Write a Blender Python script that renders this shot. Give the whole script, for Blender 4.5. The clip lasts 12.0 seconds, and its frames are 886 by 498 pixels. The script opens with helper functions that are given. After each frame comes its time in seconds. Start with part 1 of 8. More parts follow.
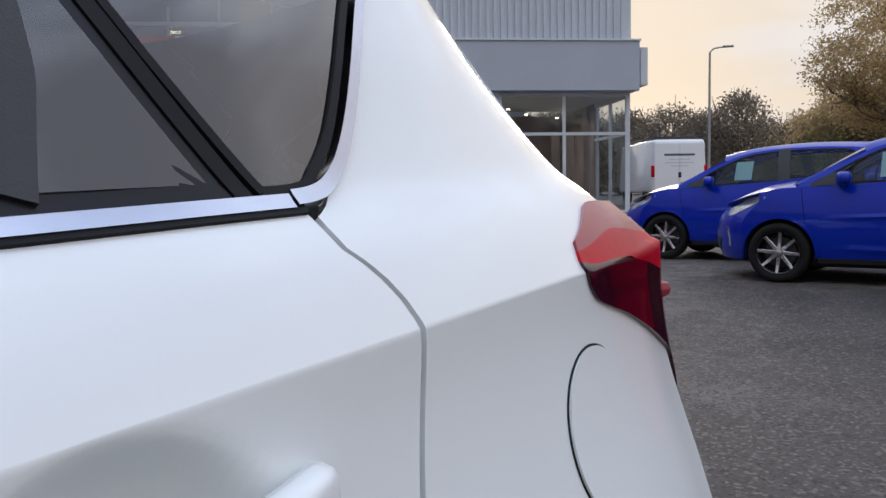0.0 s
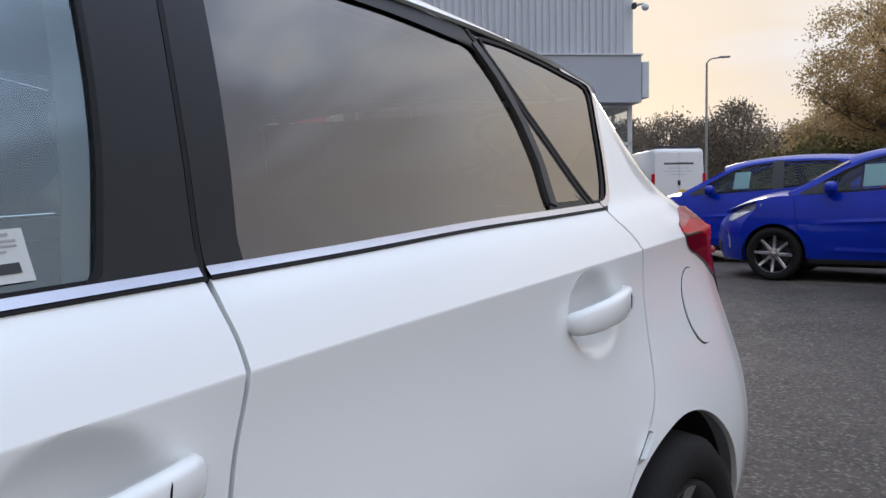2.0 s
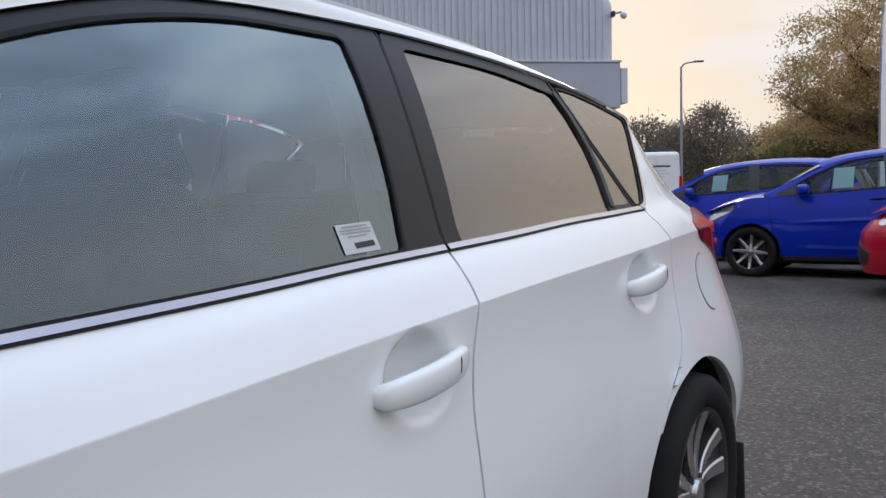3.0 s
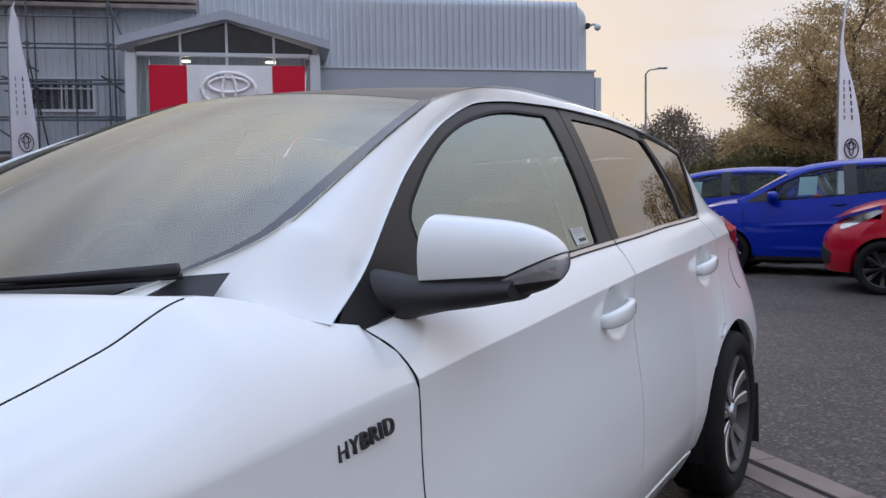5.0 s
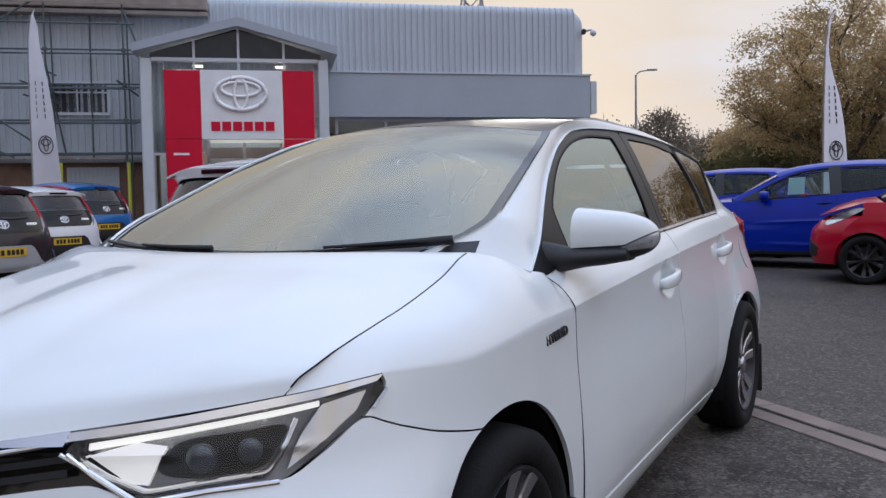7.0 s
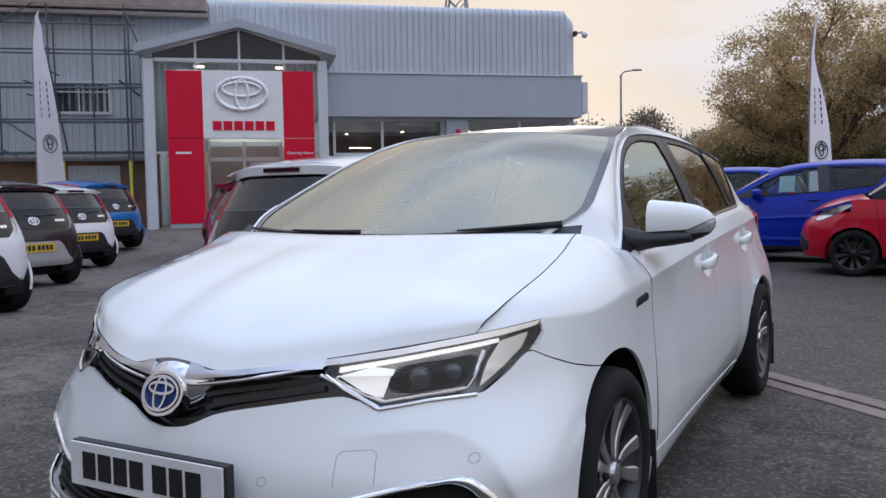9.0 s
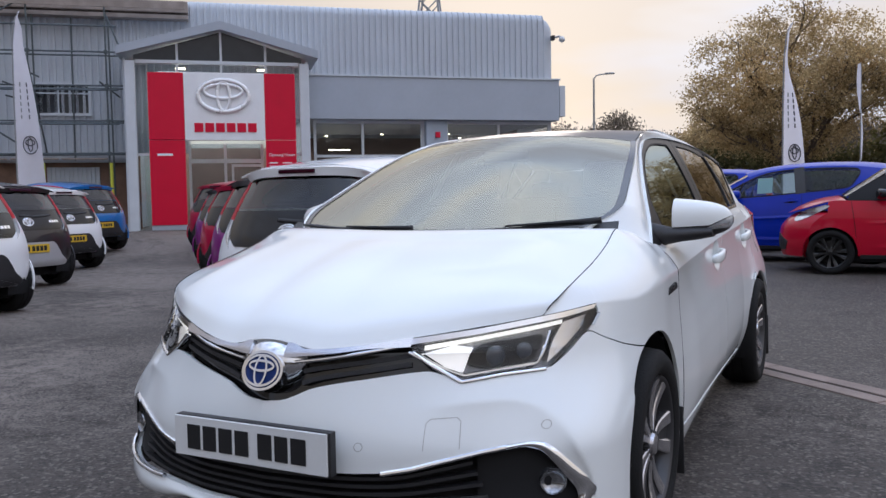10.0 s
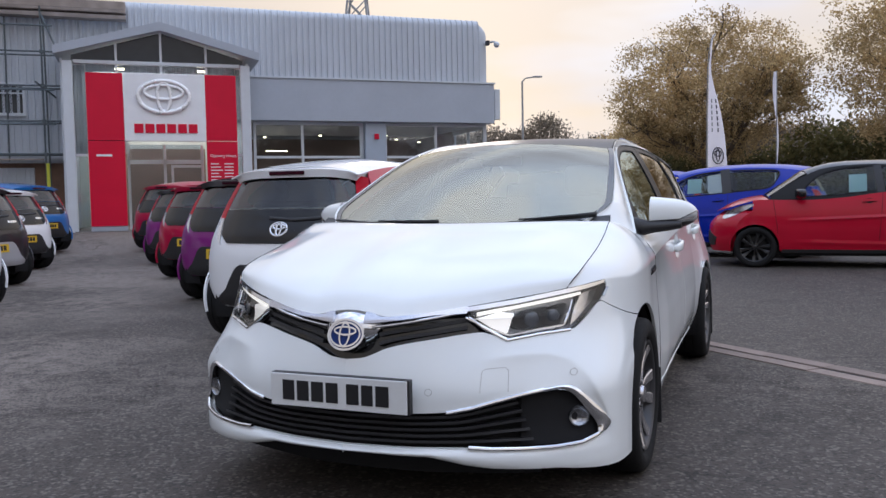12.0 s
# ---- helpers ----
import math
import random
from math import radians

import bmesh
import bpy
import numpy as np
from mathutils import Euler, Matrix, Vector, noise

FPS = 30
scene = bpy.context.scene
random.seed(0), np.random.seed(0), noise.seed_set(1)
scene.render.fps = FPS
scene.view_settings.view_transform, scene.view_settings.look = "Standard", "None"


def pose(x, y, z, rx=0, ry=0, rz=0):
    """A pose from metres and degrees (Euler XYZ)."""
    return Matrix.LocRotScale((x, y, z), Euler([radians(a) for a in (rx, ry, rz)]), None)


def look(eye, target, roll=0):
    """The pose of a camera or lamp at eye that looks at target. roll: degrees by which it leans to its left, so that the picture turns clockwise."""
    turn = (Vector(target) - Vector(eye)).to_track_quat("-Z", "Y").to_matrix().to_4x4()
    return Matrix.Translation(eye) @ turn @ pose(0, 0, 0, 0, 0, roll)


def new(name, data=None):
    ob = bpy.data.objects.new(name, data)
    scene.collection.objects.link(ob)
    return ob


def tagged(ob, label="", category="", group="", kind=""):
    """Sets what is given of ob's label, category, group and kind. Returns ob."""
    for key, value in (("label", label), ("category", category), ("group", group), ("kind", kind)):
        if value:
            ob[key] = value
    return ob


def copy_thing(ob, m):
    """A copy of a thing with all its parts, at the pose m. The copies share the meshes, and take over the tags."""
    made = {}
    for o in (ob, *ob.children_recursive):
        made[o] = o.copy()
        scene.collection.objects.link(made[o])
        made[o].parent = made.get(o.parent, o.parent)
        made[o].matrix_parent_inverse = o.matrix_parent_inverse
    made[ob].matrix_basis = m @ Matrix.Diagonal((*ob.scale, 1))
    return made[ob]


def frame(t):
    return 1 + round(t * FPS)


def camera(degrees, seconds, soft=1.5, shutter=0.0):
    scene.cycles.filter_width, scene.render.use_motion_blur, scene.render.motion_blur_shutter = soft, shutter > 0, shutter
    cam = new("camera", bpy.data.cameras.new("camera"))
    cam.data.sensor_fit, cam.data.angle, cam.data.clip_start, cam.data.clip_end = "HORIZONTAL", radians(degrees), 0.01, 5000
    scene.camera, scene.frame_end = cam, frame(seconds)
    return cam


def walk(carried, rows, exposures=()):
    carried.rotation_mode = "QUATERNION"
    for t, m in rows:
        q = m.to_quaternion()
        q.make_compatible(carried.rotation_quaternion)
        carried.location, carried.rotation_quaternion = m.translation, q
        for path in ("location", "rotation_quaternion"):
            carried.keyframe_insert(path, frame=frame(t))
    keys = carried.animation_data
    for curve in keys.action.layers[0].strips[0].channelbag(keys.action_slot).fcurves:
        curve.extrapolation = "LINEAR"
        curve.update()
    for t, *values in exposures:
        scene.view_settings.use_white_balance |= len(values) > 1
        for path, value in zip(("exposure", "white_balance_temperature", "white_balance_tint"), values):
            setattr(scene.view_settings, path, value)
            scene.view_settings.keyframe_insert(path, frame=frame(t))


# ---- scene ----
cam = camera(55.0, 12.0)
PATH = [
    (0, (1.137, 0.865, 1.077), (-0.022, 2.489, 0.938), -0.8),
    (0.5, (1.22, 0.602, 1.09), (0.059, 2.225, 0.957), -0.8),
    (1, (1.274, 0.313, 1.074), (0.116, 1.938, 0.944), -0.7),
    (1.5, (1.364, 0.043, 1.064), (0.207, 1.67, 0.938), -0.8),
    (2, (1.419, -0.207, 1.091), (0.266, 1.422, 0.969), -0.8),
    (2.5, (1.471, -0.551, 1.093), (0.334, 1.091, 0.976), -1.1),
    (3, (1.537, -0.855, 1.101), (0.429, 0.806, 0.985), -1.1),
    (3.5, (1.571, -1.122, 1.117), (0.479, 0.549, 1.002), -1.3),
    (5.5, (1.607, -2.292, 1.149), (0.586, -0.576, 1.034), -0.8),
    (6, (1.638, -2.56, 1.149), (0.622, -0.841, 1.033), -1.0),
    (6.5, (1.668, -2.782, 1.151), (0.655, -1.061, 1.033), -1.0),
    (7, (1.7, -3.009, 1.152), (0.691, -1.287, 1.036), -0.9),
    (9, (1.636, -3.712, 1.141), (0.663, -1.969, 1.021), -0.9),
    (9.5, (1.586, -3.878, 1.152), (0.643, -2.119, 1.034), -0.9),
    (10, (1.521, -4.074, 1.132), (0.607, -2.299, 1.016), -0.9),
    (10.5, (1.469, -4.298, 1.125), (0.613, -2.494, 1.012), -1.0),
    (11, (1.469, -4.488, 1.137), (0.675, -2.656, 1.023), -1.1),
    (11.5, (1.449, -4.649, 1.134), (0.681, -2.806, 1.018), -1.0),
    (12, (1.424, -4.797, 1.128), (0.666, -2.95, 1.011), -1.0),
]
walk(cam, [(t, look(eye, target, roll)) for t, eye, target, roll in PATH],
     [(0, -0.03, 6250, 10), (1.5, 0.03, 6250, 10), (3.5, 0.06, 6200, 10), (5.5, -0.12, 6000, 13), (7, -0.12, 6000, 12), (9.5, 0.03, 6000, 12), (12, 0.12, 6100, 12)])

# ---- world and light ----
world = bpy.data.worlds.new("overcast_evening_sky")
scene.world = world
world.use_nodes = True
wn, wl = world.node_tree.nodes, world.node_tree.links
wn.clear()
SUN_EL, SUN_AZ = radians(11), radians(-24)


def wnode(kind, **values):
    nd = wn.new(kind)
    for key, value in values.items():
        nd.inputs[key].default_value = value
    return nd


w_out = wn.new("ShaderNodeOutputWorld")
w_bg = wn.new("ShaderNodeBackground")
sky = wn.new("ShaderNodeTexSky")
sky.sky_type, sky.sun_disc = "NISHITA", False
sky.sun_elevation, sky.sun_rotation = SUN_EL, SUN_AZ
w_co = wn.new("ShaderNodeTexCoord")
w_sep = wn.new("ShaderNodeSeparateXYZ")
wl.new(w_co.outputs["Generated"], w_sep.inputs[0])
# cloud deck: flat layers, stretched sideways towards the horizon
w_map = wn.new("ShaderNodeMapping")
w_map.inputs["Scale"].default_value = (1.0, 1.0, 2.6)
w_map.inputs["Location"].default_value = (0.35, 0.1, 0.2)
wl.new(w_co.outputs["Generated"], w_map.inputs[0])
w_n1 = wnode("ShaderNodeTexNoise", Scale=2.3, Detail=4.0, Roughness=0.45, Distortion=0.4)
wl.new(w_map.outputs[0], w_n1.inputs["Vector"])
w_ramp = wn.new("ShaderNodeValToRGB")
cr = w_ramp.color_ramp
cr.elements[0].position, cr.elements[0].color = 0.36, (0.25, 0.285, 0.39, 1)
cr.elements[1].position, cr.elements[1].color = 0.68, (0.72, 0.73, 0.76, 1)
for at, tone in ((0.47, (0.40, 0.47, 0.64, 1)), (0.55, (0.53, 0.61, 0.77, 1))):
    cr.elements.new(at).color = tone
wl.new(w_n1.outputs["Fac"], w_ramp.inputs[0])
# warm band of light low in the sky
w_n2 = wnode("ShaderNodeTexNoise", Scale=2.1, Detail=4.0, Roughness=0.5)
w_map2 = wn.new("ShaderNodeMapping")
w_map2.inputs["Scale"].default_value = (1.0, 1.0, 3.5)
w_map2.inputs["Location"].default_value = (2.2, 0.4, 0.0)
wl.new(w_co.outputs["Generated"], w_map2.inputs[0])
wl.new(w_map2.outputs[0], w_n2.inputs["Vector"])
w_low = wn.new("ShaderNodeMapRange")
w_low.inputs["From Min"].default_value, w_low.inputs["From Max"].default_value = 0.80, 0.30
wl.new(w_sep.outputs["Z"], w_low.inputs["Value"])
w_wm = wn.new("ShaderNodeMapRange")
w_wm.inputs["From Min"].default_value, w_wm.inputs["From Max"].default_value = 0.20, 0.54
wl.new(w_n2.outputs["Fac"], w_wm.inputs["Value"])
w_mul = wn.new("ShaderNodeMath")
w_mul.operation = "MULTIPLY"
wl.new(w_low.outputs[0], w_mul.inputs[0])
wl.new(w_wm.outputs[0], w_mul.inputs[1])
w_mix = wn.new("ShaderNodeMix")
w_mix.data_type = "RGBA"
wl.new(w_mul.outputs[0], w_mix.inputs["Factor"])
wl.new(w_ramp.outputs["Color"], w_mix.inputs["A"])
w_mix.inputs["B"].default_value = (0.505, 0.438, 0.374, 1)
# brighter overhead, as a thin cloud deck is
w_up = wn.new("ShaderNodeMapRange")
w_up.inputs["From Min"].default_value, w_up.inputs["From Max"].default_value = 0.12, 0.9
w_up.inputs["To Min"].default_value, w_up.inputs["To Max"].default_value = 1.0, 2.1
wl.new(w_sep.outputs["Z"], w_up.inputs["Value"])
w_sc = wn.new("ShaderNodeVectorMath")
w_sc.operation = "SCALE"
wl.new(w_mix.outputs["Result"], w_sc.inputs[0])
# brighter on the side of the low sun and over the open yard
w_dot = wn.new("ShaderNodeVectorMath")
w_dot.operation = "DOT_PRODUCT"
wl.new(w_co.outputs["Generated"], w_dot.inputs[0])
w_dot.inputs[1].default_value = (0.84, 0.54, 0.0)
w_side = wn.new("ShaderNodeMapRange")
w_side.inputs["From Min"].default_value, w_side.inputs["From Max"].default_value = -1.0, 1.0
w_side.inputs["To Min"].default_value, w_side.inputs["To Max"].default_value = 0.66, 1.36
wl.new(w_dot.outputs["Value"], w_side.inputs["Value"])
w_both = wn.new("ShaderNodeMath")
w_both.operation = "MULTIPLY"
wl.new(w_up.outputs[0], w_both.inputs[0])
wl.new(w_side.outputs[0], w_both.inputs[1])
wl.new(w_both.outputs[0], w_sc.inputs["Scale"])
w_sk = wn.new("ShaderNodeVectorMath")
w_sk.operation = "MULTIPLY_ADD"
wl.new(sky.outputs[0], w_sk.inputs[0])
w_sk.inputs[1].default_value = (0.007, 0.007, 0.007)
wl.new(w_sc.outputs[0], w_sk.inputs[2])
wl.new(w_sk.outputs[0], w_bg.inputs["Color"])
w_bg.inputs["Strength"].default_value = 1.15
wl.new(w_bg.outputs[0], w_out.inputs[0])

sun = new("sun", bpy.data.lights.new("sun", "SUN"))
sun.data.energy, sun.data.angle, sun.data.color = 0.5, radians(12), (1.0, 0.87, 0.72)
sun.matrix_world = look((0, 0, 20), (-math.sin(SUN_AZ) * 20, -math.cos(SUN_AZ) * 20, 20 - 20 * math.tan(SUN_EL)))


# ---- materials ----
def material(name, color, rough=0.5, metal=0.0, vary=0.08, scale=3.0, fine=60.0, bump=0.0, bump_scale=200.0, coat=0.0, spec=0.5, emit=None, random_tint=0.0, color2=None):
    """A surface with variation at two scales, and fine relief."""
    m = bpy.data.materials.new(name)
    m.use_nodes = True
    nt = m.node_tree
    b = nt.nodes["Principled BSDF"]
    b.inputs["Roughness"].default_value = rough
    b.inputs["Metallic"].default_value = metal
    b.inputs["Specular IOR Level"].default_value = spec
    b.inputs["Coat Weight"].default_value = coat
    b.inputs["Coat Roughness"].default_value = 0.03
    co = nt.nodes.new("ShaderNodeTexCoord")
    if vary or color2:
        n1 = nt.nodes.new("ShaderNodeTexNoise")
        n1.inputs["Scale"].default_value, n1.inputs["Detail"].default_value = scale, 6
        n2 = nt.nodes.new("ShaderNodeTexNoise")
        n2.inputs["Scale"].default_value, n2.inputs["Detail"].default_value = fine, 3
        for n in (n1, n2):
            nt.links.new(co.outputs["Object"], n.inputs["Vector"])
        add = nt.nodes.new("ShaderNodeMath")
        add.operation = "MULTIPLY_ADD"
        nt.links.new(n2.outputs["Fac"], add.inputs[0])
        add.inputs[1].default_value = 0.4
        nt.links.new(n1.outputs["Fac"], add.inputs[2])
        rg = nt.nodes.new("ShaderNodeMapRange")
        rg.inputs["From Min"].default_value, rg.inputs["From Max"].default_value = 0.45, 0.95
        nt.links.new(add.outputs[0], rg.inputs["Value"])
        mx = nt.nodes.new("ShaderNodeMix")
        mx.data_type = "RGBA"
        nt.links.new(rg.outputs[0], mx.inputs["Factor"])
        lo = color2 or tuple(c * (1 - vary) for c in color)
        hi = color if color2 else tuple(min(1, c * (1 + vary)) for c in color)
        mx.inputs["A"].default_value, mx.inputs["B"].default_value = (*lo, 1), (*hi, 1)
        last = mx.outputs["Result"]
        if random_tint:
            oi = nt.nodes.new("ShaderNodeObjectInfo")
            hs = nt.nodes.new("ShaderNodeHueSaturation")
            vr = nt.nodes.new("ShaderNodeMapRange")
            vr.inputs["To Min"].default_value, vr.inputs["To Max"].default_value = 1 - random_tint, 1 + random_tint
            nt.links.new(oi.outputs["Random"], vr.inputs["Value"])
            nt.links.new(vr.outputs[0], hs.inputs["Value"])
            nt.links.new(last, hs.inputs["Color"])
            last = hs.outputs["Color"]
        nt.links.new(last, b.inputs["Base Color"])
        rr = nt.nodes.new("ShaderNodeMapRange")
        rr.inputs["To Min"].default_value, rr.inputs["To Max"].default_value = max(0.0, rough - 0.06 * (rough > 0.1)), min(1, rough + 0.06 * (rough > 0.1))
        nt.links.new(n1.outputs["Fac"], rr.inputs["Value"])
        nt.links.new(rr.outputs[0], b.inputs["Roughness"])
    else:
        b.inputs["Base Color"].default_value = (*color, 1)
    if bump:
        nb = nt.nodes.new("ShaderNodeTexNoise")
        nb.inputs["Scale"].default_value, nb.inputs["Detail"].default_value = bump_scale, 4
        nt.links.new(co.outputs["Object"], nb.inputs["Vector"])
        bp = nt.nodes.new("ShaderNodeBump")
        bp.inputs["Strength"].default_value, bp.inputs["Distance"].default_value = bump, 0.01
        nt.links.new(nb.outputs["Fac"], bp.inputs["Height"])
        nt.links.new(bp.outputs[0], b.inputs["Normal"])
    if emit:
        b.inputs["Emission Color"].default_value, b.inputs["Emission Strength"].default_value = (*emit[0], 1), emit[1]
    return m


def glass(name, tint, rough=0.0, clear=0.5, ior=1.5, coat=(0.8, 0.8, 0.8)):
    """A pane: part of the light goes straight through, tinted, the rest is mirrored by the Fresnel of both its faces,
    coloured by coat.
    """
    m = bpy.data.materials.new(name)
    m.use_nodes = True
    nt = m.node_tree
    nt.nodes.clear()
    out = nt.nodes.new("ShaderNodeOutputMaterial")
    tr = nt.nodes.new("ShaderNodeBsdfTransparent")
    tr.inputs[0].default_value = (*[c * clear for c in tint], 1)
    gl = nt.nodes.new("ShaderNodeBsdfGlossy")
    gl.inputs["Roughness"].default_value = rough
    gl.inputs["Color"].default_value = (*coat, 1)
    fr = nt.nodes.new("ShaderNodeFresnel")
    fr.inputs["IOR"].default_value = ior
    mx = nt.nodes.new("ShaderNodeMixShader")
    up = nt.nodes.new("ShaderNodeMath")
    up.operation = "ADD"
    up.inputs[1].default_value = 1.0
    nt.links.new(fr.outputs[0], up.inputs[0])
    dv = nt.nodes.new("ShaderNodeMath")
    dv.operation = "DIVIDE"
    nt.links.new(fr.outputs[0], dv.inputs[0])
    nt.links.new(up.outputs[0], dv.inputs[1])
    two = nt.nodes.new("ShaderNodeMath")
    two.operation = "MULTIPLY"
    two.inputs[1].default_value = 2.0
    nt.links.new(dv.outputs[0], two.inputs[0])
    nt.links.new(two.outputs[0], mx.inputs[0])
    nt.links.new(tr.outputs[0], mx.inputs[1])
    nt.links.new(gl.outputs[0], mx.inputs[2])
    nt.links.new(mx.outputs[0], out.inputs[0])
    return m


def car_paint(name, color, flake=0.04, rough=0.32, coat=1.0, spec=0.25):
    return material(name, color, rough=rough, vary=flake, scale=2.0, fine=400.0, coat=coat, spec=spec)


M_white = car_paint("pearl_white_paint", (0.815, 0.842, 0.835), 0.015, 0.38)
M_white2 = car_paint("plain_white_paint", (0.86, 0.87, 0.88), 0.015, 0.4)
M_blue = car_paint("bright_blue_paint", (0.0015, 0.022, 0.36), 0.1, 0.3, 0.55, 0.08)
M_red = car_paint("deep_red_paint", (0.46, 0.004, 0.026), 0.08, 0.3, 0.6, 0.1)
M_red2 = car_paint("worn_red_paint", (0.40, 0.006, 0.045), 0.08, 0.3, 0.6, 0.1)
M_purple = car_paint("purple_paint", (0.20, 0.016, 0.17), 0.08, 0.3, 0.6, 0.1)
M_cyan = car_paint("light_blue_paint", (0.01, 0.14, 0.42), 0.08)
M_greyp = car_paint("dark_grey_paint", (0.030, 0.026, 0.028), 0.1, 0.3, 0.8, 0.15)
M_blackp = car_paint("black_paint", (0.014, 0.013, 0.013), 0.1, 0.3, 0.7, 0.2)
M_silver = car_paint("silver_paint", (0.42, 0.42, 0.43), 0.06)
M_gloss = material("gloss_black_plastic", (0.008, 0.008, 0.009), 0.08, vary=0.2, coat=0.25)
M_roofglass = material("dark_roof_glass", (0.012, 0.012, 0.014), 0.3, vary=0.2, spec=0.25)
M_black = material("matt_black_plastic", (0.018, 0.018, 0.02), 0.5, vary=0.25, bump=0.15, bump_scale=600)
M_surround = material("satin_black_surround", (0.010, 0.010, 0.011), 0.38, vary=0.2, spec=0.22)
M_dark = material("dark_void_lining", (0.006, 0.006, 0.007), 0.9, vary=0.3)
M_seal = material("black_rubber_seal", (0.008, 0.008, 0.009), 0.55, vary=0.2, spec=0.15)
M_rubber = material("tyre_rubber", (0.013, 0.013, 0.0135), 0.8, vary=0.3, scale=8, spec=0.2, bump=0.2, bump_scale=150)
M_chrome = material("polished_chrome", (0.78, 0.79, 0.81), 0.08, 1.0, vary=0.03)
M_satin = material("satin_bright_trim", (0.52, 0.51, 0.52), 0.2, 1.0, vary=0.05)
M_alloy = material("machined_alloy", (0.50, 0.49, 0.50), 0.22, 0.9, vary=0.1)
M_alloyd = material("dark_grey_alloy", (0.05, 0.05, 0.053), 0.38, 0.4, vary=0.1)
M_alloyb = material("gloss_black_alloy", (0.012, 0.012, 0.013), 0.25, vary=0.2, coat=0.3)
# coat colours the reflections: golden sky tone put into tinted and windscreen glass
M_tint = glass("privacy_tinted_glass", (1.0, 0.93, 0.85), 0.0, 0.20, 1.75, (0.84, 0.79, 0.71))
M_clear = glass("clear_car_glass", (0.76, 1.0, 0.98), 0.0, 0.88, 1.80, (0.82, 0.94, 0.92))
M_screen = glass("windscreen_glass", (0.95, 1.0, 0.92), 0.0, 0.88, 2.05, (0.90, 0.89, 0.77))
M_window = glass("other_car_glass", (0.82, 0.95, 0.97), 0.0, 0.75, 1.3)
M_pane = glass("shop_window_glass", (0.9, 0.95, 1.0), 0.0, 0.80, 1.36)
M_lens = glass("clear_lamp_lens", (1.0, 1.0, 1.0), 0.0, 0.94, 1.35)
M_redlens = material("red_lamp_lens", (0.034, 0.001, 0.009), 0.1, vary=0.1, spec=0.3, coat=0.45)
M_redlens2 = material("bright_red_lamp_lens", (0.50, 0.004, 0.018), 0.3, vary=0.35, fine=150, spec=0.12)
M_redlens3 = material("pale_red_lamp_lens", (0.30, 0.035, 0.055), 0.22, vary=0.15, spec=0.3, coat=0.1)
M_lampon = material("lit_headlamp", (0.75, 0.75, 0.76), 0.3, 0.6, vary=0.25, fine=45, emit=((1.0, 0.96, 0.88), 0.5))
M_drl = material("daylight_strip", (0.9, 0.9, 0.85), 0.3, vary=0, emit=((1.0, 0.95, 0.85), 0.8))
M_bowl = material("silvered_lamp_bowl", (0.20, 0.205, 0.22), 0.25, 0.6, vary=0.35, scale=12, fine=45)
M_smalllamp = material("clear_small_headlamp", (0.50, 0.52, 0.54), 0.12, 0.55, vary=0.5, scale=9, fine=30, coat=0.8)
M_foglens = material("fog_lamp_lens", (0.30, 0.31, 0.33), 0.1, 0.85, vary=0.6, scale=30, fine=60, coat=0.6)
M_satin = material("satin_chrome", (0.50, 0.50, 0.53), 0.2, 1.0, vary=0.04)
M_projector = material("projector_glass", (0.06, 0.075, 0.10), 0.05, 0.3, vary=0.2, coat=1.0)
M_reflector = material("lamp_reflector", (0.75, 0.76, 0.78), 0.15, 0.9, vary=0.1, fine=30)
M_badgeblue = material("blue_badge_enamel", (0.002, 0.022, 0.13), 0.35, vary=0.3, scale=20, spec=0.2, coat=0.12)
M_plate_w = material("white_plate_plastic", (0.72, 0.73, 0.72), 0.4, vary=0.04)
M_plate_y = material("yellow_plate_plastic", (0.70, 0.46, 0.03), 0.4, vary=0.05)
M_print = material("black_print", (0.012, 0.012, 0.013), 0.5, vary=0.1)
M_paper = material("pale_blue_card", (0.60, 0.80, 0.80), 0.6, vary=0.03)
M_sticker = material("white_sticker", (0.50, 0.53, 0.52), 0.5, vary=0.03)
M_seat = material("dark_grey_seat_cloth", (0.016, 0.016, 0.018), 0.9, vary=0.2, spec=0.1)
M_trimg = material("pale_grey_cabin_trim", (0.42, 0.42, 0.40), 0.8, vary=0.06)


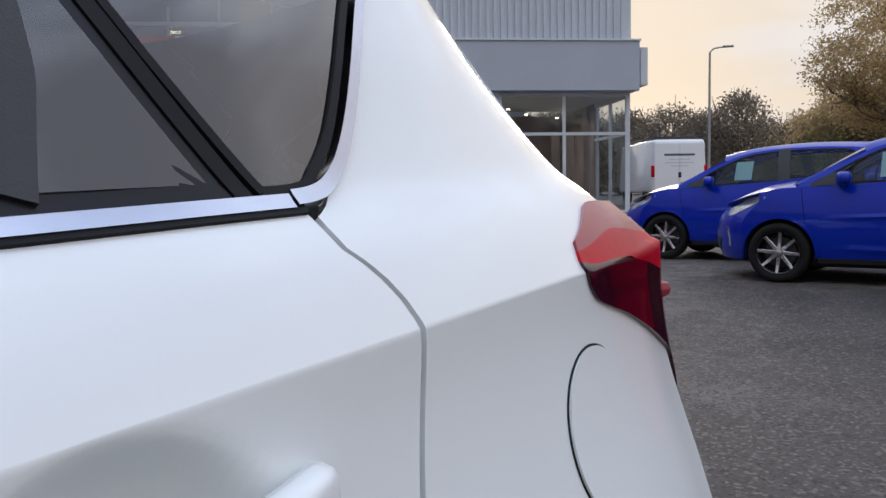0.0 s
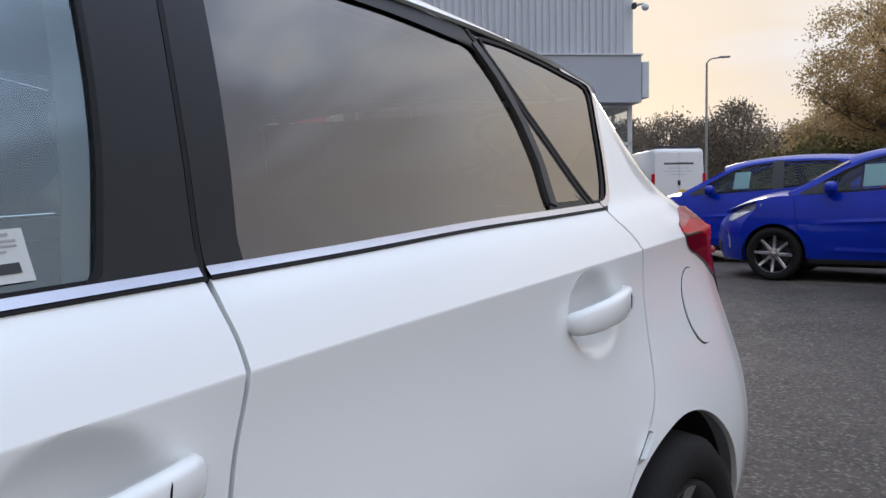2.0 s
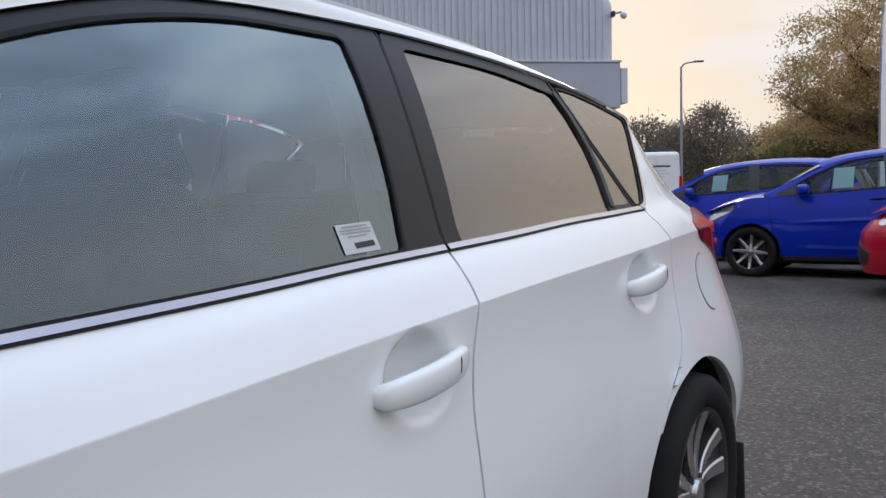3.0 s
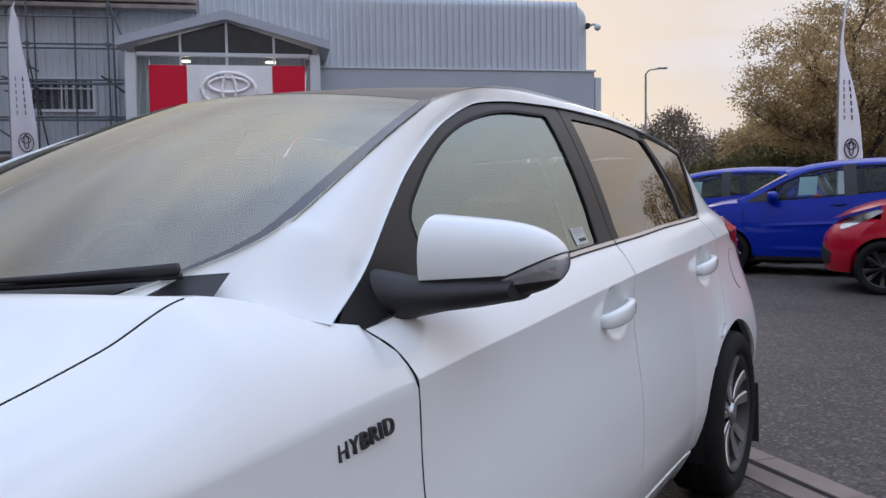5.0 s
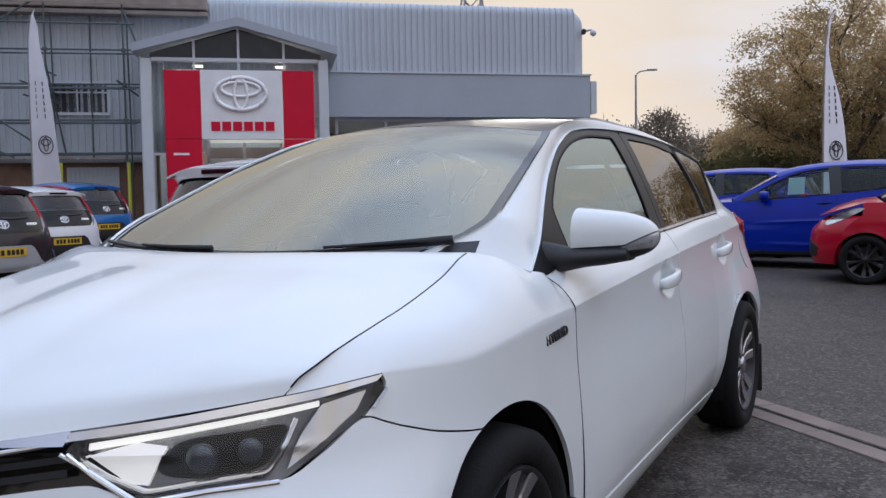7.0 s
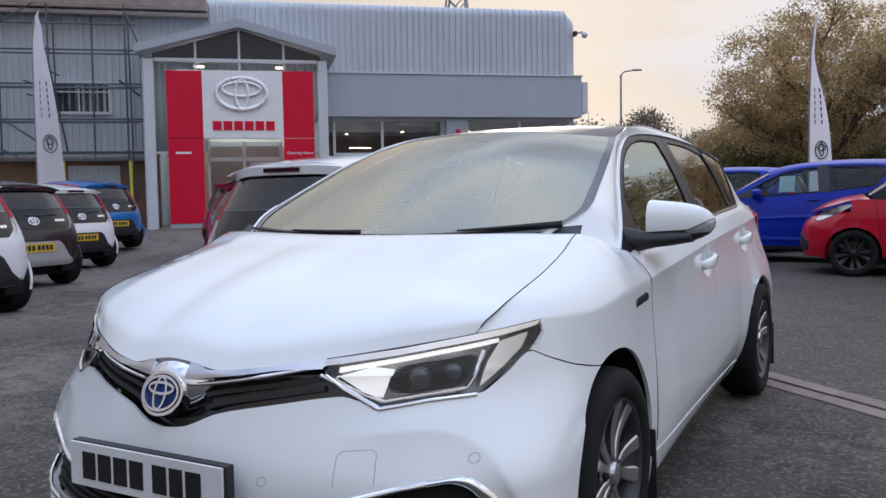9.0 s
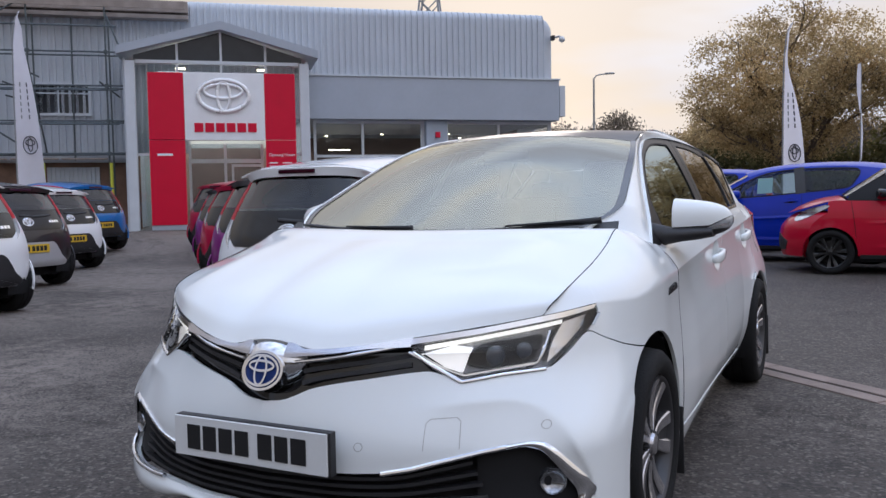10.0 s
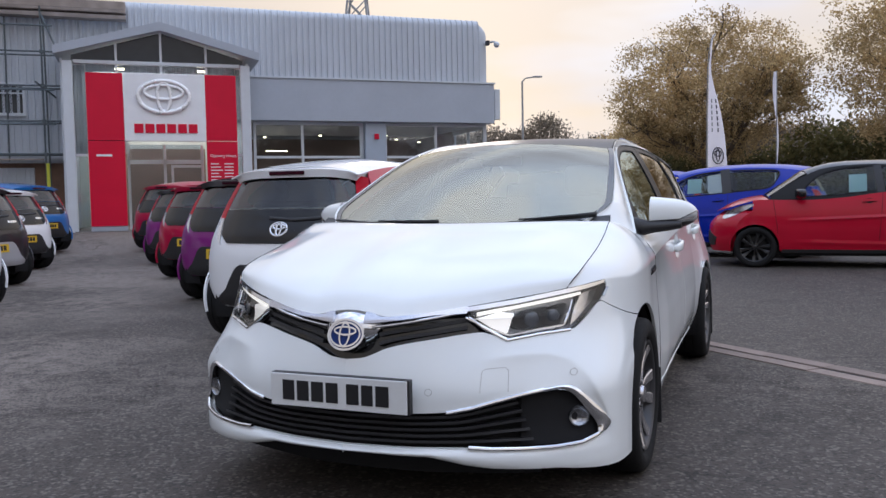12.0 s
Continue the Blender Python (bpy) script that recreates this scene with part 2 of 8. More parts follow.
def asphalt_material():
    """Worn asphalt: patches, streaks of dirt, stones, damp places and fine cracks, darker towards +X."""
    m = bpy.data.materials.new("worn_asphalt")
    m.use_nodes = True
    nt = m.node_tree
    b = nt.nodes["Principled BSDF"]
    co = nt.nodes.new("ShaderNodeTexCoord")

    def noise(scale, detail, rough=0.55, stretch=None):
        n = nt.nodes.new("ShaderNodeTexNoise")
        n.inputs["Scale"].default_value, n.inputs["Detail"].default_value, n.inputs["Roughness"].default_value = scale, detail, rough
        src = co.outputs["Object"]
        if stretch:
            mp = nt.nodes.new("ShaderNodeMapping")
            mp.inputs["Rotation"].default_value = (0, 0, radians(stretch[0]))
            mp.inputs["Scale"].default_value = (stretch[1], stretch[2], 1)
            nt.links.new(src, mp.inputs[0])
            src = mp.outputs[0]
        nt.links.new(src, n.inputs["Vector"])
        return n.outputs["Fac"]

    def math_(op, a, b_):
        n = nt.nodes.new("ShaderNodeMath")
        n.operation = op
        for k, v in enumerate((a, b_)):
            if isinstance(v, (int, float)):
                n.inputs[k].default_value = v
            else:
                nt.links.new(v, n.inputs[k])
        return n.outputs[0]

    def span_(v, a, b_, c=0.0, d=1.0):
        n = nt.nodes.new("ShaderNodeMapRange")
        n.inputs["From Min"].default_value, n.inputs["From Max"].default_value = a, b_
        n.inputs["To Min"].default_value, n.inputs["To Max"].default_value = c, d
        nt.links.new(v, n.inputs["Value"])
        return n.outputs[0]

    def tint(fac, a, color):
        n = nt.nodes.new("ShaderNodeMix")
        n.data_type = "RGBA"
        nt.links.new(fac, n.inputs["Factor"])
        nt.links.new(a, n.inputs["A"])
        n.inputs["B"].default_value = (*color, 1)
        return n.outputs["Result"]

    large, streak = noise(0.33, 6, 0.6), noise(0.9, 5, 0.6, (38, 0.35, 1.6))
    mid_n, fine = noise(5.5, 8, 0.72), noise(70, 3, 0.6)
    s = math_("ADD", math_("MULTIPLY", large, 0.50), math_("MULTIPLY", streak, 0.16))
    s = math_("ADD", s, math_("MULTIPLY", mid_n, 0.72))
    s = math_("ADD", s, math_("MULTIPLY", fine, 0.55))
    rp = nt.nodes.new("ShaderNodeValToRGB")
    e = rp.color_ramp.elements
    e[0].position, e[0].color = 0.78, (0.030, 0.026, 0.023, 1)
    e[1].position, e[1].color = 1.02, (0.225, 0.192, 0.166, 1)
    md = e.new(0.93)
    md.color = (0.142, 0.121, 0.105, 1)
    nt.links.new(s, rp.inputs[0])
    col = rp.outputs["Color"]
    # damp places, widened by a darkening that grows steadily towards +X
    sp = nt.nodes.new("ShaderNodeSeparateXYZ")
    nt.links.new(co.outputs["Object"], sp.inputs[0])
    dark_to_x = span_(sp.outputs["X"], -9.0, 5.0, -0.08, 0.28)
    damp = span_(math_("ADD", noise(0.21, 5, 0.62), dark_to_x), 0.48, 0.66)
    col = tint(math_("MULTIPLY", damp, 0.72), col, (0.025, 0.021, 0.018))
    # pale stones in the wearing surface
    vo = nt.nodes.new("ShaderNodeTexVoronoi")
    vo.inputs["Scale"].default_value = 66
    nt.links.new(co.outputs["Object"], vo.inputs["Vector"])
    sep = nt.nodes.new("ShaderNodeSeparateColor")
    nt.links.new(vo.outputs["Color"], sep.inputs[0])
    col = tint(math_("MULTIPLY", span_(sep.outputs[0], 0.74, 0.92), 0.62), col, (0.205, 0.18, 0.155))
    col = tint(math_("MULTIPLY", span_(sep.outputs[1], 0.76, 0.92), 0.6), col, (0.025, 0.024, 0.024))
    # cracks
    dv = nt.nodes.new("ShaderNodeTexVoronoi")
    dv.feature = "DISTANCE_TO_EDGE"
    dv.inputs["Scale"].default_value = 0.45
    wob = nt.nodes.new("ShaderNodeVectorMath")
    wob.operation = "MULTIPLY_ADD"
    nz = nt.nodes.new("ShaderNodeTexNoise")
    nz.inputs["Scale"].default_value, nz.inputs["Detail"].default_value = 2.2, 6
    nt.links.new(co.outputs["Object"], nz.inputs["Vector"])
    nt.links.new(nz.outputs["Color"], wob.inputs[0])
    wob.inputs[1].default_value = (0.5, 0.5, 0.0)
    nt.links.new(co.outputs["Object"], wob.inputs[2])
    nt.links.new(wob.outputs[0], dv.inputs["Vector"])
    crack = math_("MULTIPLY", span_(dv.outputs["Distance"], 0.011, 0.003), span_(noise(0.5, 3), 0.50, 0.60))
    col = tint(math_("MULTIPLY", crack, 0.4), col, (0.015, 0.014, 0.014))
    nt.links.new(col, b.inputs["Base Color"])
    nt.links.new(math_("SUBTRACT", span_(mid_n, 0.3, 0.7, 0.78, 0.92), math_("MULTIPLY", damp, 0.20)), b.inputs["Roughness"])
    b.inputs["Specular IOR Level"].default_value = 0.14
    bp = nt.nodes.new("ShaderNodeBump")
    bp.inputs["Strength"].default_value, bp.inputs["Distance"].default_value = 0.42, 0.008
    nt.links.new(math_("ADD", math_("ADD", fine, math_("MULTIPLY", sep.outputs[2], 0.4)), math_("MULTIPLY", mid_n, 0.8)), bp.inputs["Height"])
    nt.links.new(bp.outputs[0], b.inputs["Normal"])
    return m


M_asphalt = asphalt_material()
M_concrete = material("drain_concrete", (0.24, 0.185, 0.155), 0.85, vary=0.2, scale=4, fine=80, bump=0.3, bump_scale=120, random_tint=0.12)
M_paving = material("grey_paving", (0.22, 0.21, 0.20), 0.85, vary=0.15, scale=2, bump=0.25, bump_scale=90)
M_clad = material("grey_blue_cladding", (0.50, 0.54, 0.59), 0.45, 0.0, vary=0.06, scale=0.8, fine=12)
M_fascia = material("grey_blue_fascia", (0.39, 0.43, 0.49), 0.5, vary=0.05, scale=0.9, fine=10)
M_frame = material("pale_grey_window_frame", (0.58, 0.62, 0.66), 0.4, vary=0.05)
M_column = material("pale_blue_column", (0.36, 0.42, 0.50), 0.5, vary=0.05)
M_palewall = material("pale_porch_wall", (0.55, 0.60, 0.58), 0.7, vary=0.08)
M_emblem = material("brushed_emblem_metal", (0.86, 0.87, 0.89), 0.28, 0.4, vary=0.04)
M_gable = material("dark_glazed_gable", (0.018, 0.021, 0.026), 0.12, vary=0.2)
M_signred = material("red_sign_panel", (0.62, 0.006, 0.038), 0.35, vary=0.06, scale=1.5, spec=0.25)
M_signwhite = material("white_sign_panel", (0.82, 0.84, 0.86), 0.4, vary=0.04)
M_brick = material("brown_brick", (0.22, 0.135, 0.095), 0.9, vary=0.3, scale=2, fine=30, bump=0.4, bump_scale=60)
M_soffit = material("brown_weathered_soffit", (0.30, 0.255, 0.225), 0.8, vary=0.25)
M_tube = material("galvanised_scaffold_tube", (0.10, 0.12, 0.13), 0.45, 0.6, vary=0.25, scale=10)
M_yellow = material("yellow_sleeve", (0.62, 0.62, 0.06), 0.5, vary=0.1)
M_indoor = material("showroom_lining", (0.24, 0.18, 0.155), 0.8, vary=0.25, scale=0.7)
M_floor = material("showroom_floor", (0.25, 0.22, 0.2), 0.35, vary=0.1)
M_bulb = material("warm_lamp_glow", (1, 0.9, 0.7), 0.5, vary=0, emit=((1.0, 0.82, 0.5), 7.0))
M_flag = material("white_flag_cloth", (0.88, 0.87, 0.93), 0.8, vary=0.06, scale=3)
nt_ = M_flag.node_tree
tl_, mx_ = nt_.nodes.new("ShaderNodeBsdfTranslucent"), nt_.nodes.new("ShaderNodeMixShader")
tl_.inputs["Color"].default_value = (0.9, 0.88, 0.95, 1)
mx_.inputs[0].default_value = 0.45
nt_.links.new(nt_.nodes["Principled BSDF"].outputs[0], mx_.inputs[1])
nt_.links.new(tl_.outputs[0], mx_.inputs[2])
nt_.links.new(mx_.outputs[0], nt_.nodes["Material Output"].inputs[0])
M_flagmark = material("dark_flag_print", (0.05, 0.05, 0.07), 0.8, vary=0.1)
M_pole = material("grey_lamp_post", (0.30, 0.31, 0.32), 0.5, 0.5, vary=0.1)
M_bark = material("grey_brown_bark", (0.13, 0.105, 0.08), 0.95, vary=0.35, scale=6, bump=0.6, bump_scale=30)


def leaf_material(name, a, b, scale=0.35):
    m = bpy.data.materials.new(name)
    m.use_nodes = True
    nt = m.node_tree
    p = nt.nodes["Principled BSDF"]
    geo = nt.nodes.new("ShaderNodeNewGeometry")
    rp = nt.nodes.new("ShaderNodeValToRGB")
    e = rp.color_ramp.elements
    e[0].color, e[1].color = (*a, 1), (*b, 1)
    md = e.new(0.55)
    md.color = (*[(p_ + q_) / 2 * 0.9 for p_, q_ in zip(a, b)], 1)
    nt.links.new(geo.outputs["Random Per Island"], rp.inputs[0])
    co = nt.nodes.new("ShaderNodeTexCoord")
    nz = nt.nodes.new("ShaderNodeTexNoise")
    nz.inputs["Scale"].default_value, nz.inputs["Detail"].default_value = scale, 3
    nt.links.new(co.outputs["Object"], nz.inputs["Vector"])
    hs = nt.nodes.new("ShaderNodeHueSaturation")
    mr = nt.nodes.new("ShaderNodeMapRange")
    mr.inputs["From Min"].default_value, mr.inputs["From Max"].default_value = 0.3, 0.7
    mr.inputs["To Min"].default_value, mr.inputs["To Max"].default_value = 0.65, 1.35
    nt.links.new(nz.outputs["Fac"], mr.inputs["Value"])
    nt.links.new(mr.outputs[0], hs.inputs["Value"])
    nt.links.new(rp.outputs["Color"], hs.inputs["Color"])
    nt.links.new(hs.outputs["Color"], p.inputs["Base Color"])
    p.inputs["Roughness"].default_value = 0.75
    tl = nt.nodes.new("ShaderNodeBsdfTranslucent")
    ms = nt.nodes.new("ShaderNodeMixShader")
    ms.inputs[0].default_value = 0.5
    nt.links.new(hs.outputs["Color"], tl.inputs["Color"])
    nt.links.new(p.outputs[0], ms.inputs[1])
    nt.links.new(tl.outputs[0], ms.inputs[2])
    nt.links.new(ms.outputs[0], nt.nodes["Material Output"].inputs[0])
    p.inputs["Specular IOR Level"].default_value = 0.2
    return m


M_leaf_a = leaf_material("autumn_olive_leaves", (0.36, 0.255, 0.125), (0.68, 0.52, 0.27))
M_leaf_b = leaf_material("grey_far_leaves", (0.16, 0.135, 0.105), (0.30, 0.25, 0.19))
M_leaf_c = leaf_material("dark_green_hedge_leaves", (0.08, 0.08, 0.032), (0.19, 0.165, 0.07))


# ---- building tools ----
def thing(name, label, category, m=None, group="", kind=""):
    ob = new(name)
    ob.empty_display_size = 0.2
    if m is not None:
        ob.matrix_world = m
    return tagged(ob, label, category, group, kind)


def part(name, bm, mat, parent=None, label="", smooth=False, angle=None):
    me = bpy.data.meshes.new(name)
    bm.normal_update()
    bm.to_mesh(me)
    bm.free()
    me.materials.append(mat)
    if smooth:
        me.shade_smooth()
        if angle:
            me.set_sharp_from_angle(angle=radians(angle))
    ob = new(name, me)
    ob.parent = parent
    if label:
        ob["label"] = label
    return ob


def box(bm, lo, hi, m=None, bevel=0.0):
    made = bmesh.ops.create_cube(bm, size=1.0)
    c, s = [(a + b) / 2 for a, b in zip(lo, hi)], [b - a for a, b in zip(lo, hi)]
    vs = made["verts"]
    for v in vs:
        v.co = Vector([c[i] + v.co[i] * s[i] for i in range(3)])
    if bevel:
        es = list({e for v in vs for e in v.link_edges})
        r = bmesh.ops.bevel(bm, geom=es, offset=bevel, segments=2, affect="EDGES", profile=0.5)
        vs = list({v for f in r["faces"] for v in f.verts} | {v for v in vs if v.is_valid})
    if m is not None:
        bmesh.ops.transform(bm, matrix=m, verts=vs)
    return bm


def boxes(*items, bevel=0.0):
    bm = bmesh.new()
    for lo, hi in items:
        box(bm, lo, hi, bevel=bevel)
    return bm


def tube(bm, pts, r, n=8, r2=None, closed=False):
    """A round bar along a line of points; r to r2."""
    pts = [Vector(p) for p in pts]
    rings = []
    k = len(pts)
    for i, p in enumerate(pts):
        if closed:
            d = pts[(i + 1) % k] - pts[i - 1]
        else:
            d = pts[min(i + 1, k - 1)] - pts[max(i - 1, 0)]
        d.normalize()
        a = Vector((0, 0, 1)) if abs(d.z) < 0.9 else Vector((1, 0, 0))
        s = d.cross(a).normalized()
        t = s.cross(d)
        rr = r if r2 is None else r + (r2 - r) * i / (k - 1)
        rings.append([bm.verts.new(p + (s * math.cos(2 * math.pi * j / n) + t * math.sin(2 * math.pi * j / n)) * rr) for j in range(n)])
    for i in range(k if closed else k - 1):
        a, b = rings[i], rings[(i + 1) % k]
        for j in range(n):
            bm.faces.new((a[j], a[(j + 1) % n], b[(j + 1) % n], b[j]))
    if not closed:
        bm.faces.new(rings[0][::-1])
        bm.faces.new(rings[-1])
    return bm


def lerp(v, pts):
    """Straight-line table look-up."""
    if v <= pts[0][0]:
        return pts[0][1]
    for (a, p), (b, q) in zip(pts, pts[1:]):
        if v <= b:
            return p + (q - p) * (v - a) / (b - a)
    return pts[-1][1]


def smooth_table(pts, n=240):
    """A table look-up with the corners rounded off (monotone cubic)."""
    xs, ys = [p[0] for p in pts], [p[1] for p in pts]
    d = [(ys[i + 1] - ys[i]) / (xs[i + 1] - xs[i]) for i in range(len(xs) - 1)]
    m = [d[0]] + [0 if d[i - 1] * d[i] <= 0 else 2 * d[i - 1] * d[i] / (d[i - 1] + d[i]) for i in range(1, len(d))] + [d[-1]]

    def f(v):
        if v <= xs[0]:
            return ys[0]
        if v >= xs[-1]:
            return ys[-1]
        i = max(j for j in range(len(xs) - 1) if xs[j] <= v)
        h = xs[i + 1] - xs[i]
        t = (v - xs[i]) / h
        return (2 * t**3 - 3 * t**2 + 1) * ys[i] + (t**3 - 2 * t**2 + t) * h * m[i] + (3 * t**2 - 2 * t**3) * ys[i + 1] + (t**3 - t**2) * h * m[i + 1]

    grid = [xs[0] + (xs[-1] - xs[0]) * i / n for i in range(n + 1)]
    vals = [f(g) for g in grid]

    def quick(v):
        t = (v - xs[0]) / (xs[-1] - xs[0]) * n
        if t <= 0:
            return vals[0]
        if t >= n:
            return vals[-1]
        i = int(t)
        return vals[i] + (vals[i + 1] - vals[i]) * (t - i)

    return quick


def spline(pts, n=24, closed=False):
    """Points along a smooth curve through pts, evenly spaced in length."""
    ps = [Vector(p) for p in pts]
    k = len(ps)
    dense = []
    seg = k if closed else k - 1
    for i in range(seg):
        p1, p2 = ps[i], ps[(i + 1) % k]
        p0 = ps[i - 1] if (closed or i > 0) else p1 * 2 - p2
        p3 = ps[(i + 2) % k] if (closed or i + 2 < k) else p2 * 2 - p1
        for j in range(16):
            t = j / 16
            dense.append(0.5 * ((2 * p1) + (p2 - p0) * t + (2 * p0 - 5 * p1 + 4 * p2 - p3) * t * t + (3 * p1 - p0 - 3 * p2 + p3) * t**3))
    dense.append(ps[0].copy() if closed else ps[-1].copy())
    return resample(dense, n, closed)


def resample(pts, n, closed=False):
    pts = [Vector(p) for p in pts]
    run = [0.0]
    for a, b in zip(pts, pts[1:]):
        run.append(run[-1] + (b - a).length)
    out, i = [], 0
    count = n if closed else n - 1
    for k in range(n):
        d = run[-1] * k / count
        while i < len(run) - 2 and run[i + 1] < d:
            i += 1
        h = run[i + 1] - run[i]
        out.append(pts[i].lerp(pts[i + 1], 0 if h == 0 else (d - run[i]) / h))
    return out


def coons(bottom, top, left, right, nu, nv):
    """A grid of 2D places between four edge curves (each a list of points), nu along bottom and top, nv along left and right."""
    b, t, l, r = (resample([(*p[:2], 0) for p in c], k) for c, k in ((bottom, nu), (top, nu), (left, nv), (right, nv)))
    out = []
    for j in range(nv):
        v = j / (nv - 1)
        row = []
        for i in range(nu):
            w = i / (nu - 1)
            p = b[i] * (1 - v) + t[i] * v + l[j] * (1 - w) + r[j] * w
            p -= b[0] * (1 - w) * (1 - v) + b[-1] * w * (1 - v) + t[0] * (1 - w) * v + t[-1] * w * v
            row.append((p.x, p.y))
        out.append(row)
    return out


def skin(grid, surf, lift=0.0, flange=0.012, flip=False, edges="blrt"):
    """A panel over a grid of places on a surface, with its edges folded inwards. surf gives the place; the normal comes from differences."""
    bm = bmesh.new()
    rows, cols = len(grid), len(grid[0])
    pts = [[Vector(surf(*q)) for q in row] for row in grid]

    def nrm(j, i):
        a = pts[j][min(i + 1, cols - 1)] - pts[j][max(i - 1, 0)]
        b = pts[min(j + 1, rows - 1)][i] - pts[max(j - 1, 0)][i]
        n = a.cross(b)
        if n.length < 1e-9:
            n = Vector((0, 0, 1))
        n.normalize()
        return -n if flip else n

    ns = [[nrm(j, i) for i in range(cols)] for j in range(rows)]
    if max((p - pts[0][0]).length for p in pts[0]) < 1e-6:
        m_ = sum(ns[1], Vector()).normalized()
        ns[0] = [m_] * cols
    vs = [[bm.verts.new(pts[j][i] + ns[j][i] * lift) for i in range(cols)] for j in range(rows)]

    def quad(*q):
        q = list(dict.fromkeys(q))
        if len(q) > 2:
            try:
                bm.faces.new(q[::-1] if flip else q)
            except ValueError:
                pass

    for j in range(rows - 1):
        for i in range(cols - 1):
            quad(vs[j][i], vs[j][i + 1], vs[j + 1][i + 1], vs[j + 1][i])
    if flange:
        closed = all((p[0] - p[-1]).length < 1e-6 for p in pts)
        ring = [(rows - 1, i) for i in range(cols)] if closed else [(0, i) for i in range(cols)] + [(j, cols - 1) for j in range(1, rows)] + [(rows - 1, i) for i in range(cols - 2, -1, -1)] + [(j, 0) for j in range(rows - 2, 0, -1)]
        inner = {q: bm.verts.new(vs[q[0]][q[1]].co - ns[q[0]][q[1]] * flange) for q in ring}
        pairs_ = list(zip(ring, ring[1:] + ring[:1]))
        if closed:
            pairs_ = [(b, a) for a, b in pairs_[:-1]]
        for a, b in pairs_:
            quad(vs[a[0]][a[1]], inner[a], inner[b], vs[b[0]][b[1]])
    bmesh.ops.remove_doubles(bm, verts=bm.verts, dist=1e-5)
    return bm


def mirror_x(bm):
    """The same mesh on the other side of the car."""
    for v in bm.verts:
        v.co.x = -v.co.x
    bmesh.ops.reverse_faces(bm, faces=bm.faces)
    return bm


def both(name, make, mat, parent, label="", smooth=True, angle=35):
    """A part on each side of the car."""
    a = part(name, make(), mat, parent, label, smooth, angle)
    b = part(name, mirror_x(make()), mat, parent, label, smooth, angle)
    return a, b


def lathe(bm, profile, n=32, axis="x", center=(0, 0, 0), sign=1):
    """A turned body: profile of (along, radius) round the x axis."""
    c = Vector(center)
    rings = []
    for a, r in profile:
        rings.append([bm.verts.new(c + Vector((sign * a, r * math.cos(2 * math.pi * k / n), r * math.sin(2 * math.pi * k / n)))) for k in range(n)])
    for p, q in zip(rings, rings[1:]):
        for k in range(n):
            f = (p[k], p[(k + 1) % n], q[(k + 1) % n], q[k])
            bm.faces.new(f if sign < 0 else f[::-1])
    return bm


# ---- ground ----
FACADE = radians(41.3)
B_O = Vector((-7.97, 22.73, 0))
B_N = Vector((math.sin(FACADE), -math.cos(FACADE), 0))


def ground_z(x, y):
    """Flat yard that rises a little towards the showroom and under the row of cars beyond the drain."""
    s = -(x * B_N.x + y * B_N.y)
    k = min(1, max(0, (s - 13.5) / 6.5))
    a = min(1, max(0, (x + y - 2.5) / 4))
    b = min(1, max(0, (y - 3) / 4.5)) * min(1, max(0, (18 - y) / 4.5))
    return 0.40 * k * k * (3 - 2 * k) + 0.085 * a * a * (3 - 2 * a) * b * b * (3 - 2 * b)


bm = bmesh.new()
axis = sorted(set([round(v, 2) for v in np.linspace(-36, 36, 73)] + [-1500, -600, -250, -120, -70, -48, 48, 70, 120, 250, 600, 1500]))
gv = [[bm.verts.new((x, y, ground_z(x, y))) for x in axis] for y in axis]
for j in range(len(axis) - 1):
    for i in range(len(axis) - 1):
        bm.faces.new((gv[j][i], gv[j][i + 1], gv[j + 1][i + 1], gv[j + 1][i]))
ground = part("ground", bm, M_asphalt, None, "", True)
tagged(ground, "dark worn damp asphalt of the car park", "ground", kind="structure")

# ---- showroom ----
MB = Matrix.Translation(B_O) @ Matrix.Rotation(FACADE, 4, "Z")
shop = thing("showroom", "grey-blue clad car showroom with a gabled glass porch", "building", MB)


def ribs(u0, u1, z0, z1, y, pitch=0.235, eave=0.0):
    """Trapezoid-ribbed sheet, upright, facing -y; the top rolls back over the eave."""
    bm = bmesh.new()
    prof = []
    u = u0
    while u < u1:
        for du, dy in ((0, 0), (pitch * 0.45, 0), (pitch * 0.52, -0.05), (pitch * 0.92, -0.05)):
            if u + du <= u1:
                prof.append((u + du, dy))
        u += pitch
    levels = [(z0, 0.0), (z1 - eave, 0.0)]
    if eave:
        levels += [(z1 - eave + eave * math.sin(a), eave * (1 - math.cos(a))) for a in [math.pi / 2 * k / 6 for k in range(1, 7)]]
        levels.append((z1, eave + 2.0))
    rows_ = [[bm.verts.new((a, y + d + b, z)) for a, d in prof] for z, b in levels]
    for p, q in zip(rows_, rows_[1:]):
        for k in range(len(prof) - 1):
            bm.faces.new((p[k], p[k + 1], q[k + 1], q[k]))
    return bm


def bx(lo, hi, bevel=0.0):
    return boxes((lo, hi), bevel=bevel)


part("upper_cladding", ribs(-11.6, -0.45, 4.95, 7.10, 0.0, pitch=0.19, eave=0.28), M_clad, shop, "ribbed grey-blue wall sheeting", True, 20)


